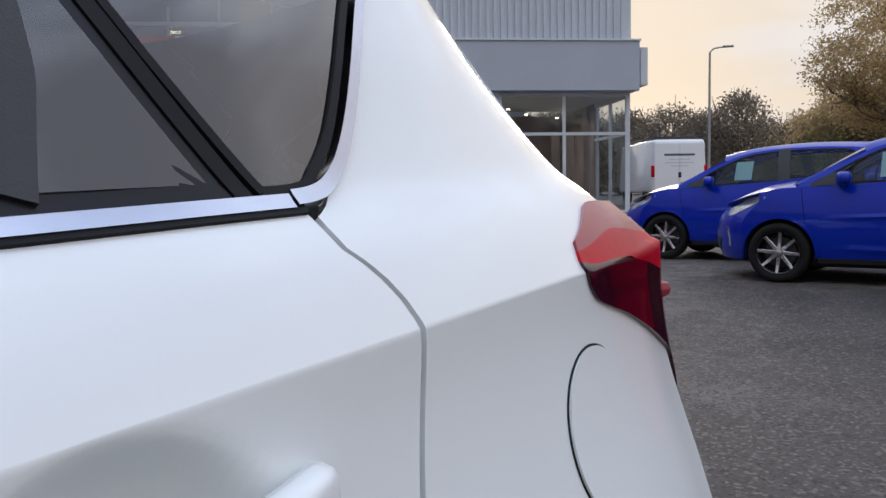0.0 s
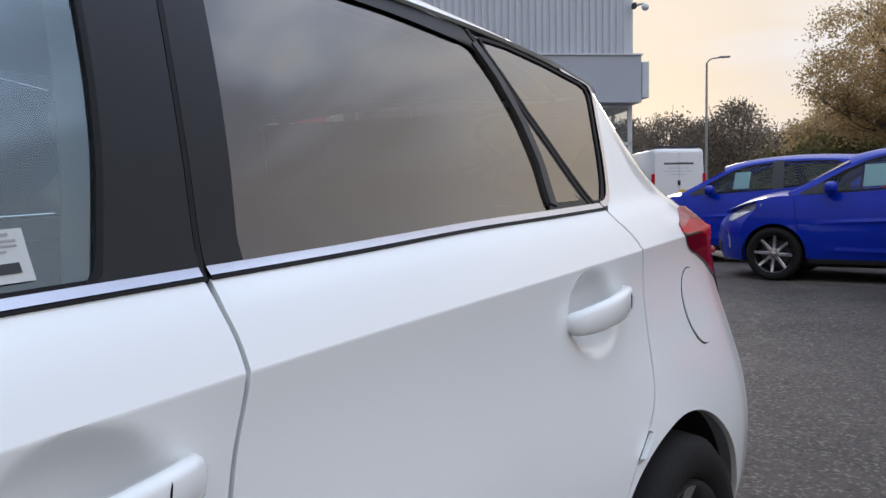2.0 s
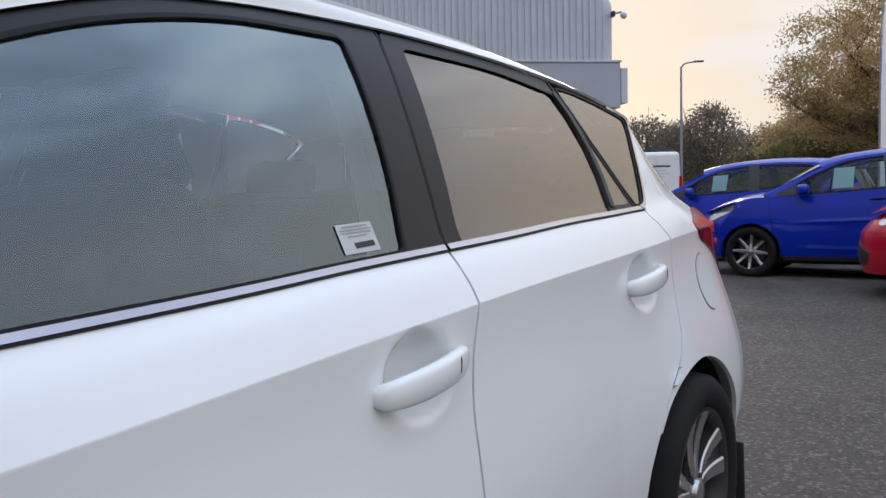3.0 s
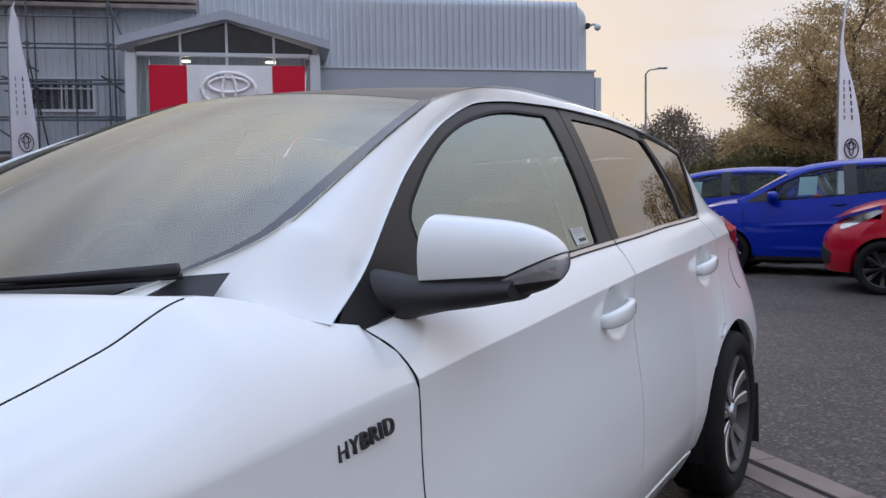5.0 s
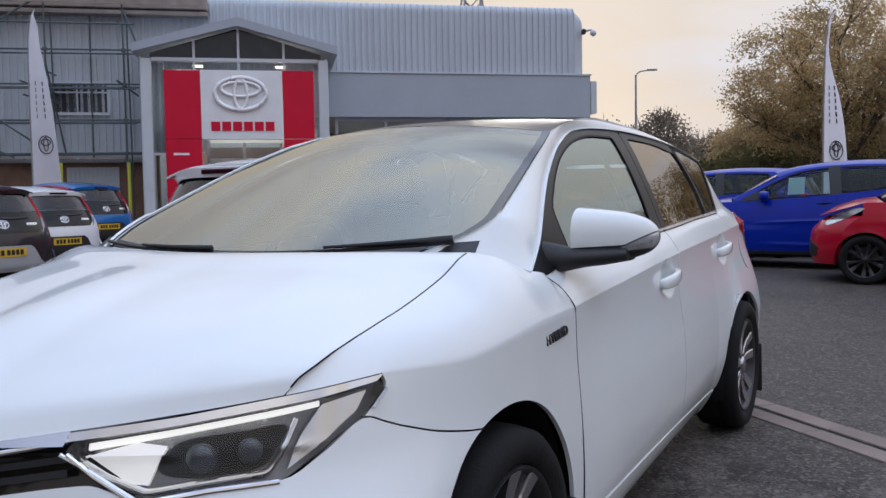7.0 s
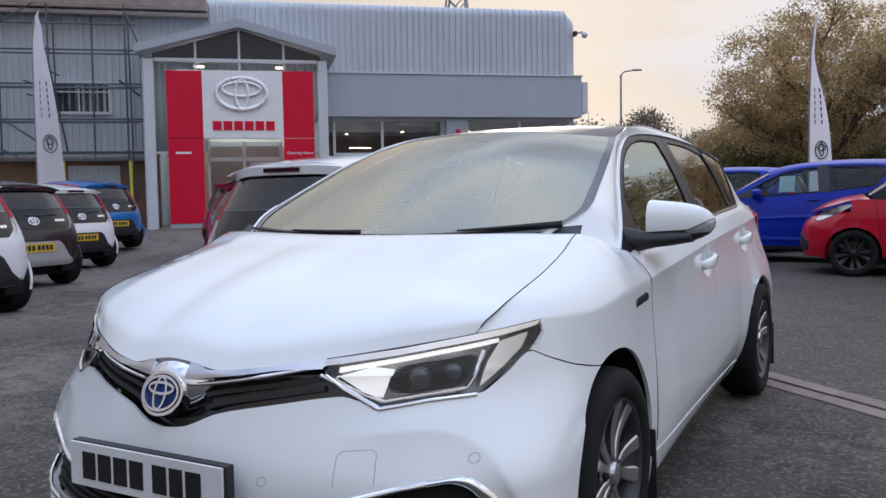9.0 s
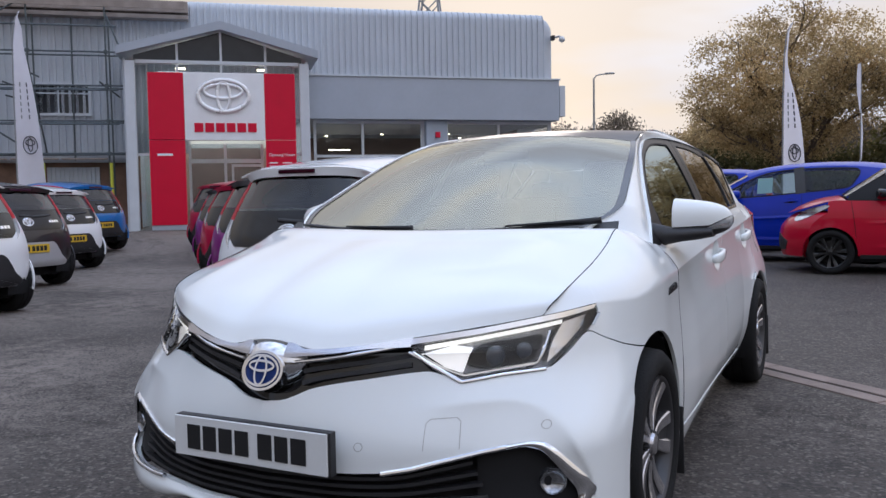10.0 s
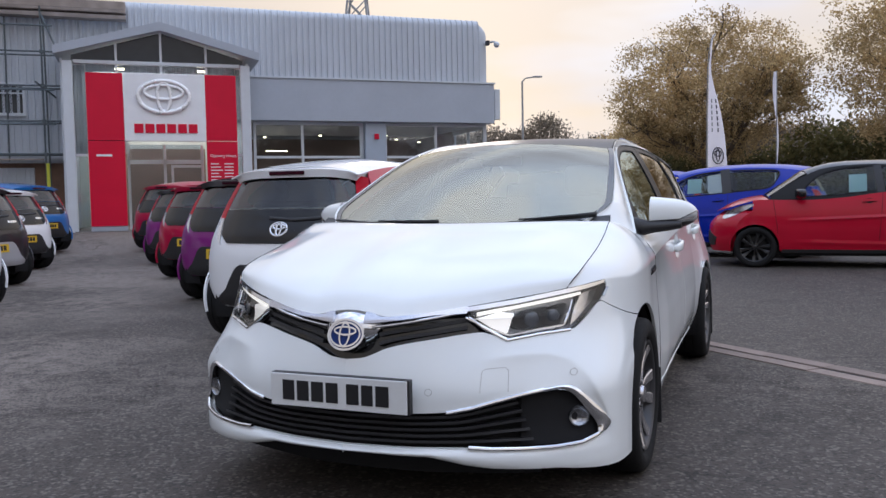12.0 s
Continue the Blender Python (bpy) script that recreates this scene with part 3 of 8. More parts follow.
def rounded_end():
    bm = bmesh.new()
    rows_ = []
    for z in (4.95, 6.55, *[6.55 + 0.5 * math.sin(a) for a in [math.pi / 2 * k / 6 for k in range(1, 7)]]):
        back = 0.0 if z <= 6.55 else 0.5 * (1 - math.sqrt(max(0, 1 - ((z - 6.55) / 0.5) ** 2)))
        rows_.append([bm.verts.new((-0.58 + 0.48 * math.sin(a) - back * math.sin(a), -0.035 + 0.35 * (1 - math.cos(a)) + back * 0.5, z)) for a in [math.pi / 2 * k / 8 for k in range(9)]] + [bm.verts.new((-0.10 - back, 14, z))])
    for p, q in zip(rows_, rows_[1:]):
        for k in range(len(p) - 1):
            bm.faces.new((p[k], p[k + 1], q[k + 1], q[k]))
    return bm


part("corner_cladding", rounded_end(), M_clad, shop, "rounded sheet corner", True, 60)
part("roof", bx((-19, 1.5, 6.95), (-0.3, 14, 7.08)), M_clad, shop, "low sheet roof")
part("fascia", bx((-8.6, -0.16, 3.65), (0.0, 6, 4.95), 0.01), M_fascia, shop, "flat grey-blue fascia band")
part("fascia_cap", bx((-8.6, -0.20, 4.953), (0.03, 0.1, 5.0)), M_frame, shop, "pale capping strip")
part("side_sign", bx((0.06, -0.05, 3.80), (0.26, 2.2, 4.80), 0.01), M_frame, shop, "pale side sign box")
# ground floor of the right wing
part("column", bx((-4.42, 0.05, 0.2), (-3.74, 0.7, 3.648), 0.01), M_column, shop, "pale blue column")
part("alarm_box", bx((-4.13, -0.02, 3.1), (-3.98, 0.048, 3.28), 0.01), M_signred, shop, "small red alarm box")
for u0, u1, mull in ((-7.95, -4.43, (-6.42,)), (-3.73, -0.12, (-1.95,))):
    fr = part("window_frame", boxes(((u0, 0.28, 3.55), (u1, 0.36, 3.645)), ((u0, 0.28, 2.50), (u1, 0.36, 2.58)), ((u0, 0.28, 0.25), (u1, 0.36, 0.45)), ((u0, 0.28, 0.45), (u0 + 0.08, 0.36, 3.55)), ((u1 - 0.12, 0.28, 0.45), (u1, 0.36, 3.55)), *[((m - 0.04, 0.27, 0.45), (m + 0.04, 0.36, 3.55)) for m in mull]), M_frame, shop, "pale metal window frame")
    edges = [u0, *mull, u1]
    for a, b in zip(edges, edges[1:]):
        for z0, z1 in ((0.45, 2.5), (2.58, 3.55)):
            pn = part("pane", bx((a + 0.04, 0.315, z0), (b - 0.04, 0.325, z1)), M_pane, fr, "shop window pane")
            pn.visible_shadow = False
part("inner_floor", bx((-8.3, 0.36, 0.2), (-0.1, 8, 0.3)), M_floor, shop, "showroom floor")
part("inner_wall", bx((-8.3, 7.9, 0.3), (-0.1, 8.0, 3.65)), M_indoor, shop, "brown inner wall")
part("inner_wall", bx((-0.22, 3.5, 0.3), (-0.12, 8, 3.65)), M_indoor, shop, "brown inner wall")
part("side_window_frame", boxes(((-0.2, 0.36, 3.5), (-0.12, 3.5, 3.645)), ((-0.2, 0.36, 2.5), (-0.12, 3.5, 2.58)), ((-0.2, 1.9, 0.3), (-0.12, 2.0, 3.5))), M_frame, shop, "pale side window frame")
for u, v in ((-7.2, 3.5), (-3.1, 2.4), (-2.2, 4.2), (-0.9, 5.5), (-5.4, 2.6)):
    part("ceiling_lamp", bx((u - 0.045, v - 0.045, 3.38), (u + 0.045, v + 0.045, 3.42)), M_bulb, shop, "small warm ceiling lamp")
for u, v, w in ((-1.55, 3.0, 0.12), (-1.0, 3.6, 0.18), (-0.75, 2.4, 0.1), (-2.6, 4.4, 0.3)):
    part("display_panel", bx((u - w, v, 0.3), (u + w, v + 0.06, 2.7), 0.01), M_indoor, shop, "brown display panel")
part("display_panel", bx((-6.9, 5.5, 3.02), (-6.1, 5.56, 3.06)), M_bulb, shop, "warm strip light")

# porch
PY = -1.9
for u in (-13.05, -8.40):
    part("porch_post", bx((u - 0.13, PY - 0.1, 0.3), (u + 0.13, PY + 0.16, 5.0), 0.015), M_frame, shop, "pale porch post")
part("porch_beam", bx((-12.9, PY - 0.05, 4.94), (-8.55, PY + 0.1, 5.03)), M_frame, shop, "pale porch beam")


def gable_slab(z_low, z_high, y0, y1, drop):
    bm = bmesh.new()
    pts = [(-13.36, z_low), (-10.66, z_high), (-8.02, z_low), (-8.02, z_low - drop), (-10.66, z_high - drop * 1.05), (-13.36, z_low - drop)]
    a = [bm.verts.new((u, y0, z)) for u, z in pts]
    b = [bm.verts.new((u, y1, z)) for u, z in pts]
    bm.faces.new((a[0], a[5], a[4], a[1]))
    bm.faces.new((a[1], a[4], a[3], a[2]))
    bm.faces.new((b[1], b[4], b[5], b[0]))
    bm.faces.new((b[2], b[3], b[4], b[1]))
    for i in range(6):
        j = (i + 1) % 6
        bm.faces.new((a[i], a[j], b[j], b[i]))
    bmesh.ops.recalc_face_normals(bm, faces=bm.faces)
    return bm


part("porch_roof", gable_slab(5.35, 6.08, PY - 0.3, 0.0, 0.22), M_fascia, shop, "grey gabled porch roof")
bm = bmesh.new()
bm.faces.new([bm.verts.new(p) for p in ((-12.95, PY + 0.03, 5.03), (-8.45, PY + 0.03, 5.03), (-8.45, PY + 0.03, 5.16), (-10.66, PY + 0.03, 5.83), (-12.95, PY + 0.03, 5.16))])
part("gable_glass", bm, M_gable, shop, "dark glazed gable")
for u, z in ((-11.82, 5.5), (-10.66, 5.82), (-9.46, 5.5)):
    part("gable_mullion", bx((u - 0.03, PY - 0.02, 4.6), (u + 0.03, PY + 0.06, z)), M_frame, shop, "pale mullion")
for u0, u1 in ((-12.93, -12.62), (-8.66, -8.53)):
    part("porch_side_pane", bx((u0, PY + 0.06, 0.4), (u1, PY + 0.08, 4.9)), M_pane, shop, "narrow side pane")
    part("porch_transom", bx((u0, PY + 0.04, 2.45), (u1, PY + 0.1, 2.52)), M_frame, shop, "pale transom")
part("sign_panel_red", bx((-12.60, PY - 0.12, 0.55), (-11.67, PY + 0.02, 2.86), 0.006), M_signred, shop, "glossy red sign panel")
part("sign_panel_red", bx((-12.60, PY - 0.12, 2.875), (-11.67, PY + 0.02, 4.69), 0.006), M_signred, shop, "glossy red sign panel")
part("sign_panel_red", bx((-9.51, PY - 0.12, 0.55), (-8.67, PY + 0.02, 2.86), 0.006), M_signred, shop, "glossy red sign panel")
part("sign_panel_red", bx((-9.51, PY - 0.12, 2.875), (-8.67, PY + 0.02, 4.71), 0.006), M_signred, shop, "glossy red sign panel")
part("sign_panel_white", bx((-11.66, PY - 0.14, 2.86), (-9.52, PY + 0.02, 4.70), 0.006), M_signwhite, shop, "white sign panel")
part("porch_top_pane", bx((-12.6, PY + 0.06, 4.72), (-8.68, PY + 0.08, 4.935)), M_pane, shop, "pale pane above the sign")
part("sign_plinth", bx((-12.60, PY - 0.10, 0.28), (-11.67, PY + 0.02, 0.55)), M_fascia, shop, "grey sign plinth")


def oval_ring(cx, cz, rx, rz, y, r, n=64):
    """A rounded flat band along an oval, facing -y."""
    bm = bmesh.new()
    rings = []
    for k in range(n):
        a = 2 * math.pi * k / n
        nx, nz = math.cos(a) * rz, math.sin(a) * rx
        d = math.hypot(nx, nz)
        rings.append([bm.verts.new((cx + rx * math.cos(a) + nx / d * r * math.cos(b), y - 0.6 * r * math.sin(b), cz + rz * math.sin(a) + nz / d * r * math.cos(b))) for b in [2 * math.pi * j / 10 for j in range(10)]])
    for k in range(n):
        p, q = rings[k], rings[(k + 1) % n]
        for j in range(10):
            bm.faces.new((p[j], p[(j + 1) % 10], q[(j + 1) % 10], q[j]))
    bmesh.ops.recalc_face_normals(bm, faces=bm.faces)
    return bm


for cz, rx, rz, r in ((4.07, 0.67, 0.43, 0.058), (4.19, 0.50, 0.19, 0.047), (4.06, 0.17, 0.40, 0.047)):
    part("sign_emblem_ring", oval_ring(-10.62, cz, rx, rz, PY - 0.18, r), M_emblem, shop, "chrome oval emblem ring", True)
for k in range(6):
    u = -11.41 + k * 0.285
    part("sign_word_block", bx((u, PY - 0.165, 3.08), (u + 0.235, PY - 0.142, 3.33), 0.008), M_signred, shop, "red sign block")
part("sign_small_bar", bx((-12.40, PY - 0.126, 2.44), (-12.0, PY - 0.121, 2.50)), M_signwhite, shop)


def lettering(body, size, m, mat, parent, label, name="sign_lettering"):
    crv = bpy.data.curves.new(name, "FONT")
    crv.body, crv.size, crv.extrude = body, size, 0.002
    tmp = bpy.data.objects.new("tmp", crv)
    scene.collection.objects.link(tmp)
    me = bpy.data.meshes.new_from_object(tmp.evaluated_get(bpy.context.evaluated_depsgraph_get()))
    bpy.data.objects.remove(tmp)
    me.materials.clear()
    me.materials.append(mat)
    ob = new(name, me)
    ob.parent, ob["label"] = parent, label
    ob.matrix_basis = m
    return ob


lettering("Opening Hours", 0.115, pose(-9.43, PY - 0.124, 2.42, 90), M_signwhite, shop, "white sign lettering")
for k in range(6):
    part("sign_small_bar", bx((-9.42, PY - 0.126, 2.22 - k * 0.09), (-9.2 + 0.05 * (k % 3), PY - 0.121, 2.245 - k * 0.09)), M_signwhite, shop)
    part("sign_small_bar", bx((-9.05, PY - 0.126, 2.22 - k * 0.09), (-8.80, PY - 0.121, 2.245 - k * 0.09)), M_signwhite, shop)
# porch inside
part("entrance_frame", boxes(((-11.65, -0.55, 2.3), (-9.52, -0.47, 2.42)), ((-10.66, -0.55, 0.4), (-10.58, -0.47, 2.86)), ((-9.6, -0.55, 0.4), (-9.52, -0.47, 2.86)), ((-11.65, -0.55, 0.4), (-11.58, -0.47, 2.86)), ((-10.45, -0.6, 0.4), (-10.38, -0.5, 2.25)), ((-10.45, -0.6, 2.19), (-9.6, -0.5, 2.26))), M_frame, shop, "pale entrance door frame")
part("entrance_glass", bx((-11.65, -0.52, 0.4), (-9.52, -0.51, 2.86)), M_pane, shop, "dark entrance glazing")
part("porch_floor", bx((-13.0, PY - 0.1, 0.2), (-8.4, 3.2, 0.42)), M_paving, shop, "grey porch floor")
part("porch_back", bx((-13.2, 3.0, 0.3), (-8.3, 3.1, 5.4)), M_palewall, shop, "pale porch back wall")
part("inner_wall", bx((-12.0, 2.2, 0.42), (-9.3, 2.3, 2.9)), M_indoor, shop, "brown screen behind the entrance")
part("sign_backing", bx((-12.58, PY + 0.021, 0.5), (-11.69, PY + 0.055, 4.68)), M_fascia, shop, "grey back of the sign panels")
part("porch_side", bx((-13.25, PY + 0.2, 0.3), (-13.18, 3.0, 5.1)), M_frame, shop, "pale porch side wall")
part("porch_side", bx((-8.34, PY + 0.2, 0.3), (-8.27, 3.0, 5.1)), M_frame, shop, "pale porch side wall")
for u in (-11.75, -9.55):
    part("porch_lamp", bx((u - 0.13, PY + 0.25, 4.84), (u + 0.13, PY + 0.4, 4.88)), M_bulb, shop, "warm strip lamp")

# wide area lights added to brighten showroom and porch beyond their small lamps
for nm, at, sx_, sy_, watt in (("showroom_fill", (-4.2, 3.6, 3.36), 6.5, 4.5, 190), ("porch_fill", (-10.7, 0.8, 5.0), 3.6, 3.0, 160)):
    lit = new(nm, bpy.data.lights.new(nm, "AREA"))
    lit.data.shape, lit.data.size, lit.data.size_y = "RECTANGLE", sx_, sy_
    lit.data.energy, lit.data.color = watt, (1.0, 0.90, 0.78)
    lit.matrix_world = MB @ pose(*at)

# left wing
part("left_cladding", ribs(-19.0, -11.6, 2.62, 6.45, 0.0, 0.19), M_clad, shop, "ribbed grey-blue wall sheeting", True, 20)


def rolled_foot():
    bm = bmesh.new()
    rows_ = []
    for k in range(9):
        a = math.pi * 0.75 * k / 8
        rows_.append([bm.verts.new((u, 0.22 - 0.26 * math.cos(a), 2.62 - 0.26 * math.sin(a))) for u in (-19.0, -13.2)])
    for p, q in zip(rows_, rows_[1:]):
        bm.faces.new((p[0], q[0], q[1], p[1]))
    return bm


part("cladding_foot", rolled_foot(), M_clad, shop, "rolled lower sheet edge", True)
part("left_soffit", bx((-19.0, -0.45, 6.45), (-11.55, 0.3, 6.56)), M_soffit, shop, "brown scaffold boards under the eave")
part("left_gutter", bx((-19.0, -0.45, 6.62), (-11.55, 0.2, 6.95), 0.03), M_soffit, shop, "weathered eave boarding")
part("brick_wall", bx((-19.0, 0.45, 0.2), (-13.1, 0.7, 2.62)), M_brick, shop, "brown brick wall")
part("roller_door", ribs(-15.65, -14.2, 0.4, 2.24, 0.44, 0.12), M_frame, shop, "pale ribbed door")
wf = part("upper_window_frame", boxes(((-16.02, -0.09, 4.52), (-14.30, -0.02, 4.62)), ((-16.02, -0.12, 3.68), (-14.30, -0.02, 3.76)), ((-16.02, -0.09, 3.76), (-15.93, -0.02, 4.52)), ((-14.38, -0.09, 3.76), (-14.30, -0.02, 4.52)), ((-15.93, -0.085, 4.3), (-14.38, -0.03, 4.34)), ((-15.2, -0.085, 3.76), (-15.16, -0.03, 4.52))), M_frame, shop, "pale upper window frame")
part("pane", bx((-15.93, -0.05, 3.76), (-14.38, -0.04, 4.52)), M_gable, wf, "dark window pane")
part("back_wall", bx((-19, 13.9, 0.2), (-0.2, 14, 6.95)), M_clad, shop, "plain back wall")
part("end_wall", bx((-19.1, 0.2, 0.2), (-19, 14, 6.9)), M_clad, shop, "plain end wall")
part("side_wall", bx((-0.15, 3.5, 0.2), (-0.05, 14, 3.65)), M_clad, shop, "plain side wall")

# scaffolding
scaf = thing("scaffolding", "galvanised tube scaffolding standing against the clad wall", "scaffolding", MB)
for u in (-17.9, -15.75, -13.75):
    for v in (-1.0, -0.35):
        bm = bmesh.new()
        tube(bm, [(u + 0.05 * (v > -0.5), v, 0.32), (u, v, 7.0)], 0.0245, 8)
        part("standard", bm, M_tube, scaf, "upright scaffold tube")
for z in (2.55, 3.45, 4.42, 5.35):
    for v in (-1.0, -0.35):
        bm = bmesh.new()
        tube(bm, [(-19, v + 0.04, z), (-13.3, v + 0.04, z + 0.02)], 0.0245, 8)
        part("ledger", bm, M_tube, scaf, "level scaffold tube")
for a, b in (((-18.6, -1.04, 5.0), (-15.9, -1.04, 6.7)), ((-17.6, -1.04, 3.9), (-15.6, -1.04, 2.5)), ((-15.75, -1.0, 5.0), (-15.5, -0.2, 2.6))):
    bm = bmesh.new()
    tube(bm, [a, b], 0.0245, 8)
    part("brace", bm, M_tube, scaf, "slanting scaffold tube")
for z, v in ((4.30, -1.0), (3.36, -1.0), (6.05, -1.0)):
    bm = bmesh.new()
    tube(bm, [(-19, v - 0.02, z), (-13.45, v - 0.02, z + 0.015)], 0.0245, 8)
    part("guard_rail", bm, M_tube, scaf, "level scaffold guard rail")
for a, b in (((-19.0, -1.08, 3.55), (-16.6, -1.08, 2.45)), ((-16.05, -0.35, 4.95), (-15.45, -1.2, 4.62)), ((-16.35, -1.2, 4.48), (-15.55, -0.2, 4.22)), ((-16.3, -1.15, 4.12), (-15.6, -0.2, 3.98)), ((-13.9, -1.25, 4.5), (-13.5, -0.3, 4.2)), ((-13.95, -0.3, 6.9), (-13.2, -1.0, 5.0))):
    bm = bmesh.new()
    tube(bm, [a, b], 0.0245, 8)
    part("tie_tube", bm, M_tube, scaf, "short scaffold tie")
for u in (-17.2, -14.75):
    bm = bmesh.new()
    tube(bm, [(u, -0.3, 2.4), (u + 0.02, -0.3, 6.4)], 0.0245, 8)
    part("standard", bm, M_tube, scaf, "upright scaffold tube")
part("toe_board", bx((-19.0, -1.12, 6.575), (-11.6, -1.085, 6.80), 0.004), M_soffit, scaf, "weathered toe board")
for k in range(3):
    part("scaffold_board", bx((-17.6 + k * 1.3, -0.98, 2.40), (-16.42 + k * 1.3, -0.72, 2.438), 0.004), M_soffit, scaf, "weathered scaffold board")
for u in (-15.75, -15.45, -13.7):
    bm = bmesh.new()
    tube(bm, [(u, -1.07, 0.36), (u, -1.07, 2.3)], 0.045, 8)
    part("sleeve", bm, M_yellow, scaf, "yellow foam sleeve")
for u in (-15.75, -13.75):
    for z in (2.55, 3.45, 4.42, 5.35):
        part("coupler", boxes(((u - 0.05, -1.06, z - 0.05), (u + 0.05, -0.94, z + 0.06)), bevel=0.015), M_tube, scaf, "steel coupler")

# camera on the wall corner
cctv = thing("security_camera", "white dome security camera on a wall bracket", "camera", MB @ pose(-0.08, -0.05, 6.32))
bm = bmesh.new()
tube(bm, [(-0.02, 0.2, 0.04), (0.06, -0.06, 0.05), (0.12, -0.14, 0.04)], 0.035, 8)
part("bracket", bm, M_frame, cctv)
bm = bmesh.new()
bmesh.ops.create_uvsphere(bm, u_segments=16, v_segments=10, radius=0.10)
bmesh.ops.transform(bm, matrix=pose(0.16, -0.18, -0.06), verts=bm.verts)
part("dome", bm, M_frame, cctv, "", True)
part("rear_box", boxes(((-0.16, -0.14, -0.08), (-0.06, 0.05, 0.08)), bevel=0.02), M_black, cctv, "small dark box")


# ---- the white hatchback: its surfaces (front at -y, left side at +x) ----
t_xc = smooth_table([(-1.75, 0.815), (-1.6, 0.848), (-1.45, 0.864), (-1.2, 0.870), (-1.0, 0.860), (-0.6, 0.838), (-0.2, 0.824), (0.2, 0.818), (0.8, 0.816), (1.2, 0.810), (1.4, 0.804), (1.6, 0.795), (1.7, 0.786), (1.8, 0.766)])
t_zc = smooth_table([(-1.75, 0.795), (-1.2, 0.840), (-0.7, 0.867), (-0.35, 0.885), (-0.05, 0.905), (0.19, 0.921), (0.45, 0.939), (0.65, 0.951), (0.96, 0.968), (1.24, 0.984), (1.63, 1.004), (1.8, 1.012)])
t_low = smooth_table([(0, 0), (0.03, 0.0), (0.06, 0.001), (0.1, 0.004), (0.15, 0.010), (0.25, 0.026), (0.35, 0.037), (0.45, 0.040), (0.55, 0.034), (0.62, 0.02), (0.68, 0.0), (0.75, -0.035), (0.85, -0.1)])
t_low_k = smooth_table([(-1.2, 0.30), (-0.9, 0.45), (-0.5, 0.9), (0, 1.0)])
t_flare = smooth_table([(0.85, 0), (1.1, 0.018), (1.3, 0.045), (1.6, 0.050), (1.85, 0.060)])
t_up = smooth_table([(0, 0), (0.03, 0.018), (0.06, 0.039), (0.09, 0.066), (0.12, 0.083), (0.2, 0.121), (0.3, 0.172), (0.4, 0.230), (0.48, 0.285), (0.55, 0.345)])


def side_x(y, z):
    """Half width of the car's side at a place along it and a height."""
    c, xc = t_zc(y), t_xc(y)
    if z >= c:
        return xc - t_up(z - c) - 2.6 * max(0, y - 1.45) ** 1.5 * max(0, z - 1.0)
    d = c - z
    low_ = t_low(d)
    f = min(1, d / 0.45)
    return xc + (low_ * t_low_k(y) if low_ > 0 else low_) + t_flare(y) * f * f * (3 - 2 * f)


def side(y, z):
    return (side_x(y, z), y, z)


PLAN_LOW = [(0, -2.25), (0.2, -2.235), (0.4, -2.185), (0.58, -2.12), (0.7, -2.045), (0.80, -1.955), (0.855, -1.86), (0.882, -1.72), (0.888, -1.45), (0.892, -1.15)]
PLAN_HIGH = [(0, -2.20), (0.2, -2.175), (0.4, -2.095), (0.55, -2.005), (0.65, -1.925), (0.73, -1.845), (0.79, -1.732), (0.836, -1.59), (0.858, -1.45), (0.870, -1.30), (0.874, -1.12)]
plan_low, plan_high = smooth_table(PLAN_LOW), smooth_table(PLAN_HIGH)


fog_crease = smooth_table([(0.40, 0.572), (0.57, 0.594), (0.64, 0.596), (0.70, 0.582), (0.75, 0.551), (0.795, 0.500), (0.83, 0.416), (0.855, 0.30), (0.90, 0.28)])


def fog_dip(x, z):
    """The bumper is hollowed round the fog lamps, below an arched crease."""
    u = min(1, max(0, (fog_crease(x) - z) / 0.10))
    across = min(1, max(0, (x - 0.40) / 0.20))
    down = min(1, max(0, (z - 0.27) / 0.09))
    return 0.024 * (1 - (1 - u) ** 2) * across * across * (3 - 2 * across) * down


def nose_y(x, z):
    x = abs(x)
    k = min(1, max(0, (z - 0.45) / 0.29))
    k = k * k * (3 - 2 * k)
    y = (1 - k) * plan_low(x) + k * plan_high(x)
    if z > 0.72:
        y += (z - 0.72) * 0.45
    if z < 0.22:
        y += (0.22 - z) * 0.3
    return y + (fog_dip(x, z) if 0.40 < x < 0.88 and 0.27 < z < 0.60 else 0)


def nose(x, z):
    return (x, nose_y(x, z), z)


t_rend = smooth_table([(0.2, 1.80), (1.02, 1.80), (1.08, 1.755), (1.2, 1.685), (1.315, 1.62), (1.34, 1.61)])
t_rear = smooth_table([(0.2, 2.0), (0.35, 2.04), (0.7, 2.04), (0.9, 2.0), (1.05, 1.95), (1.2, 1.83), (1.34, 1.70)])


def rear(q, z):
    """Side up to q = 1.8, then round the tail to the middle at q = 2.8."""
    ye = t_rend(z)
    if q <= 1.8:
        return side(q if q < 1.6 else 1.6 + (q - 1.6) * (ye - 1.6) / 0.2, z)
    t = min(1, q - 1.8)
    x0 = side_x(ye, z)
    a, c, d = Vector((x0, ye, z)), Vector((x0 - 0.07 - 0.9 * max(0, z - 1.04), t_rear(z) - 0.01, z)), Vector((0, t_rear(z), z))
    return tuple(a * (1 - t) ** 2 + c * 2 * t * (1 - t) + d * t * t)


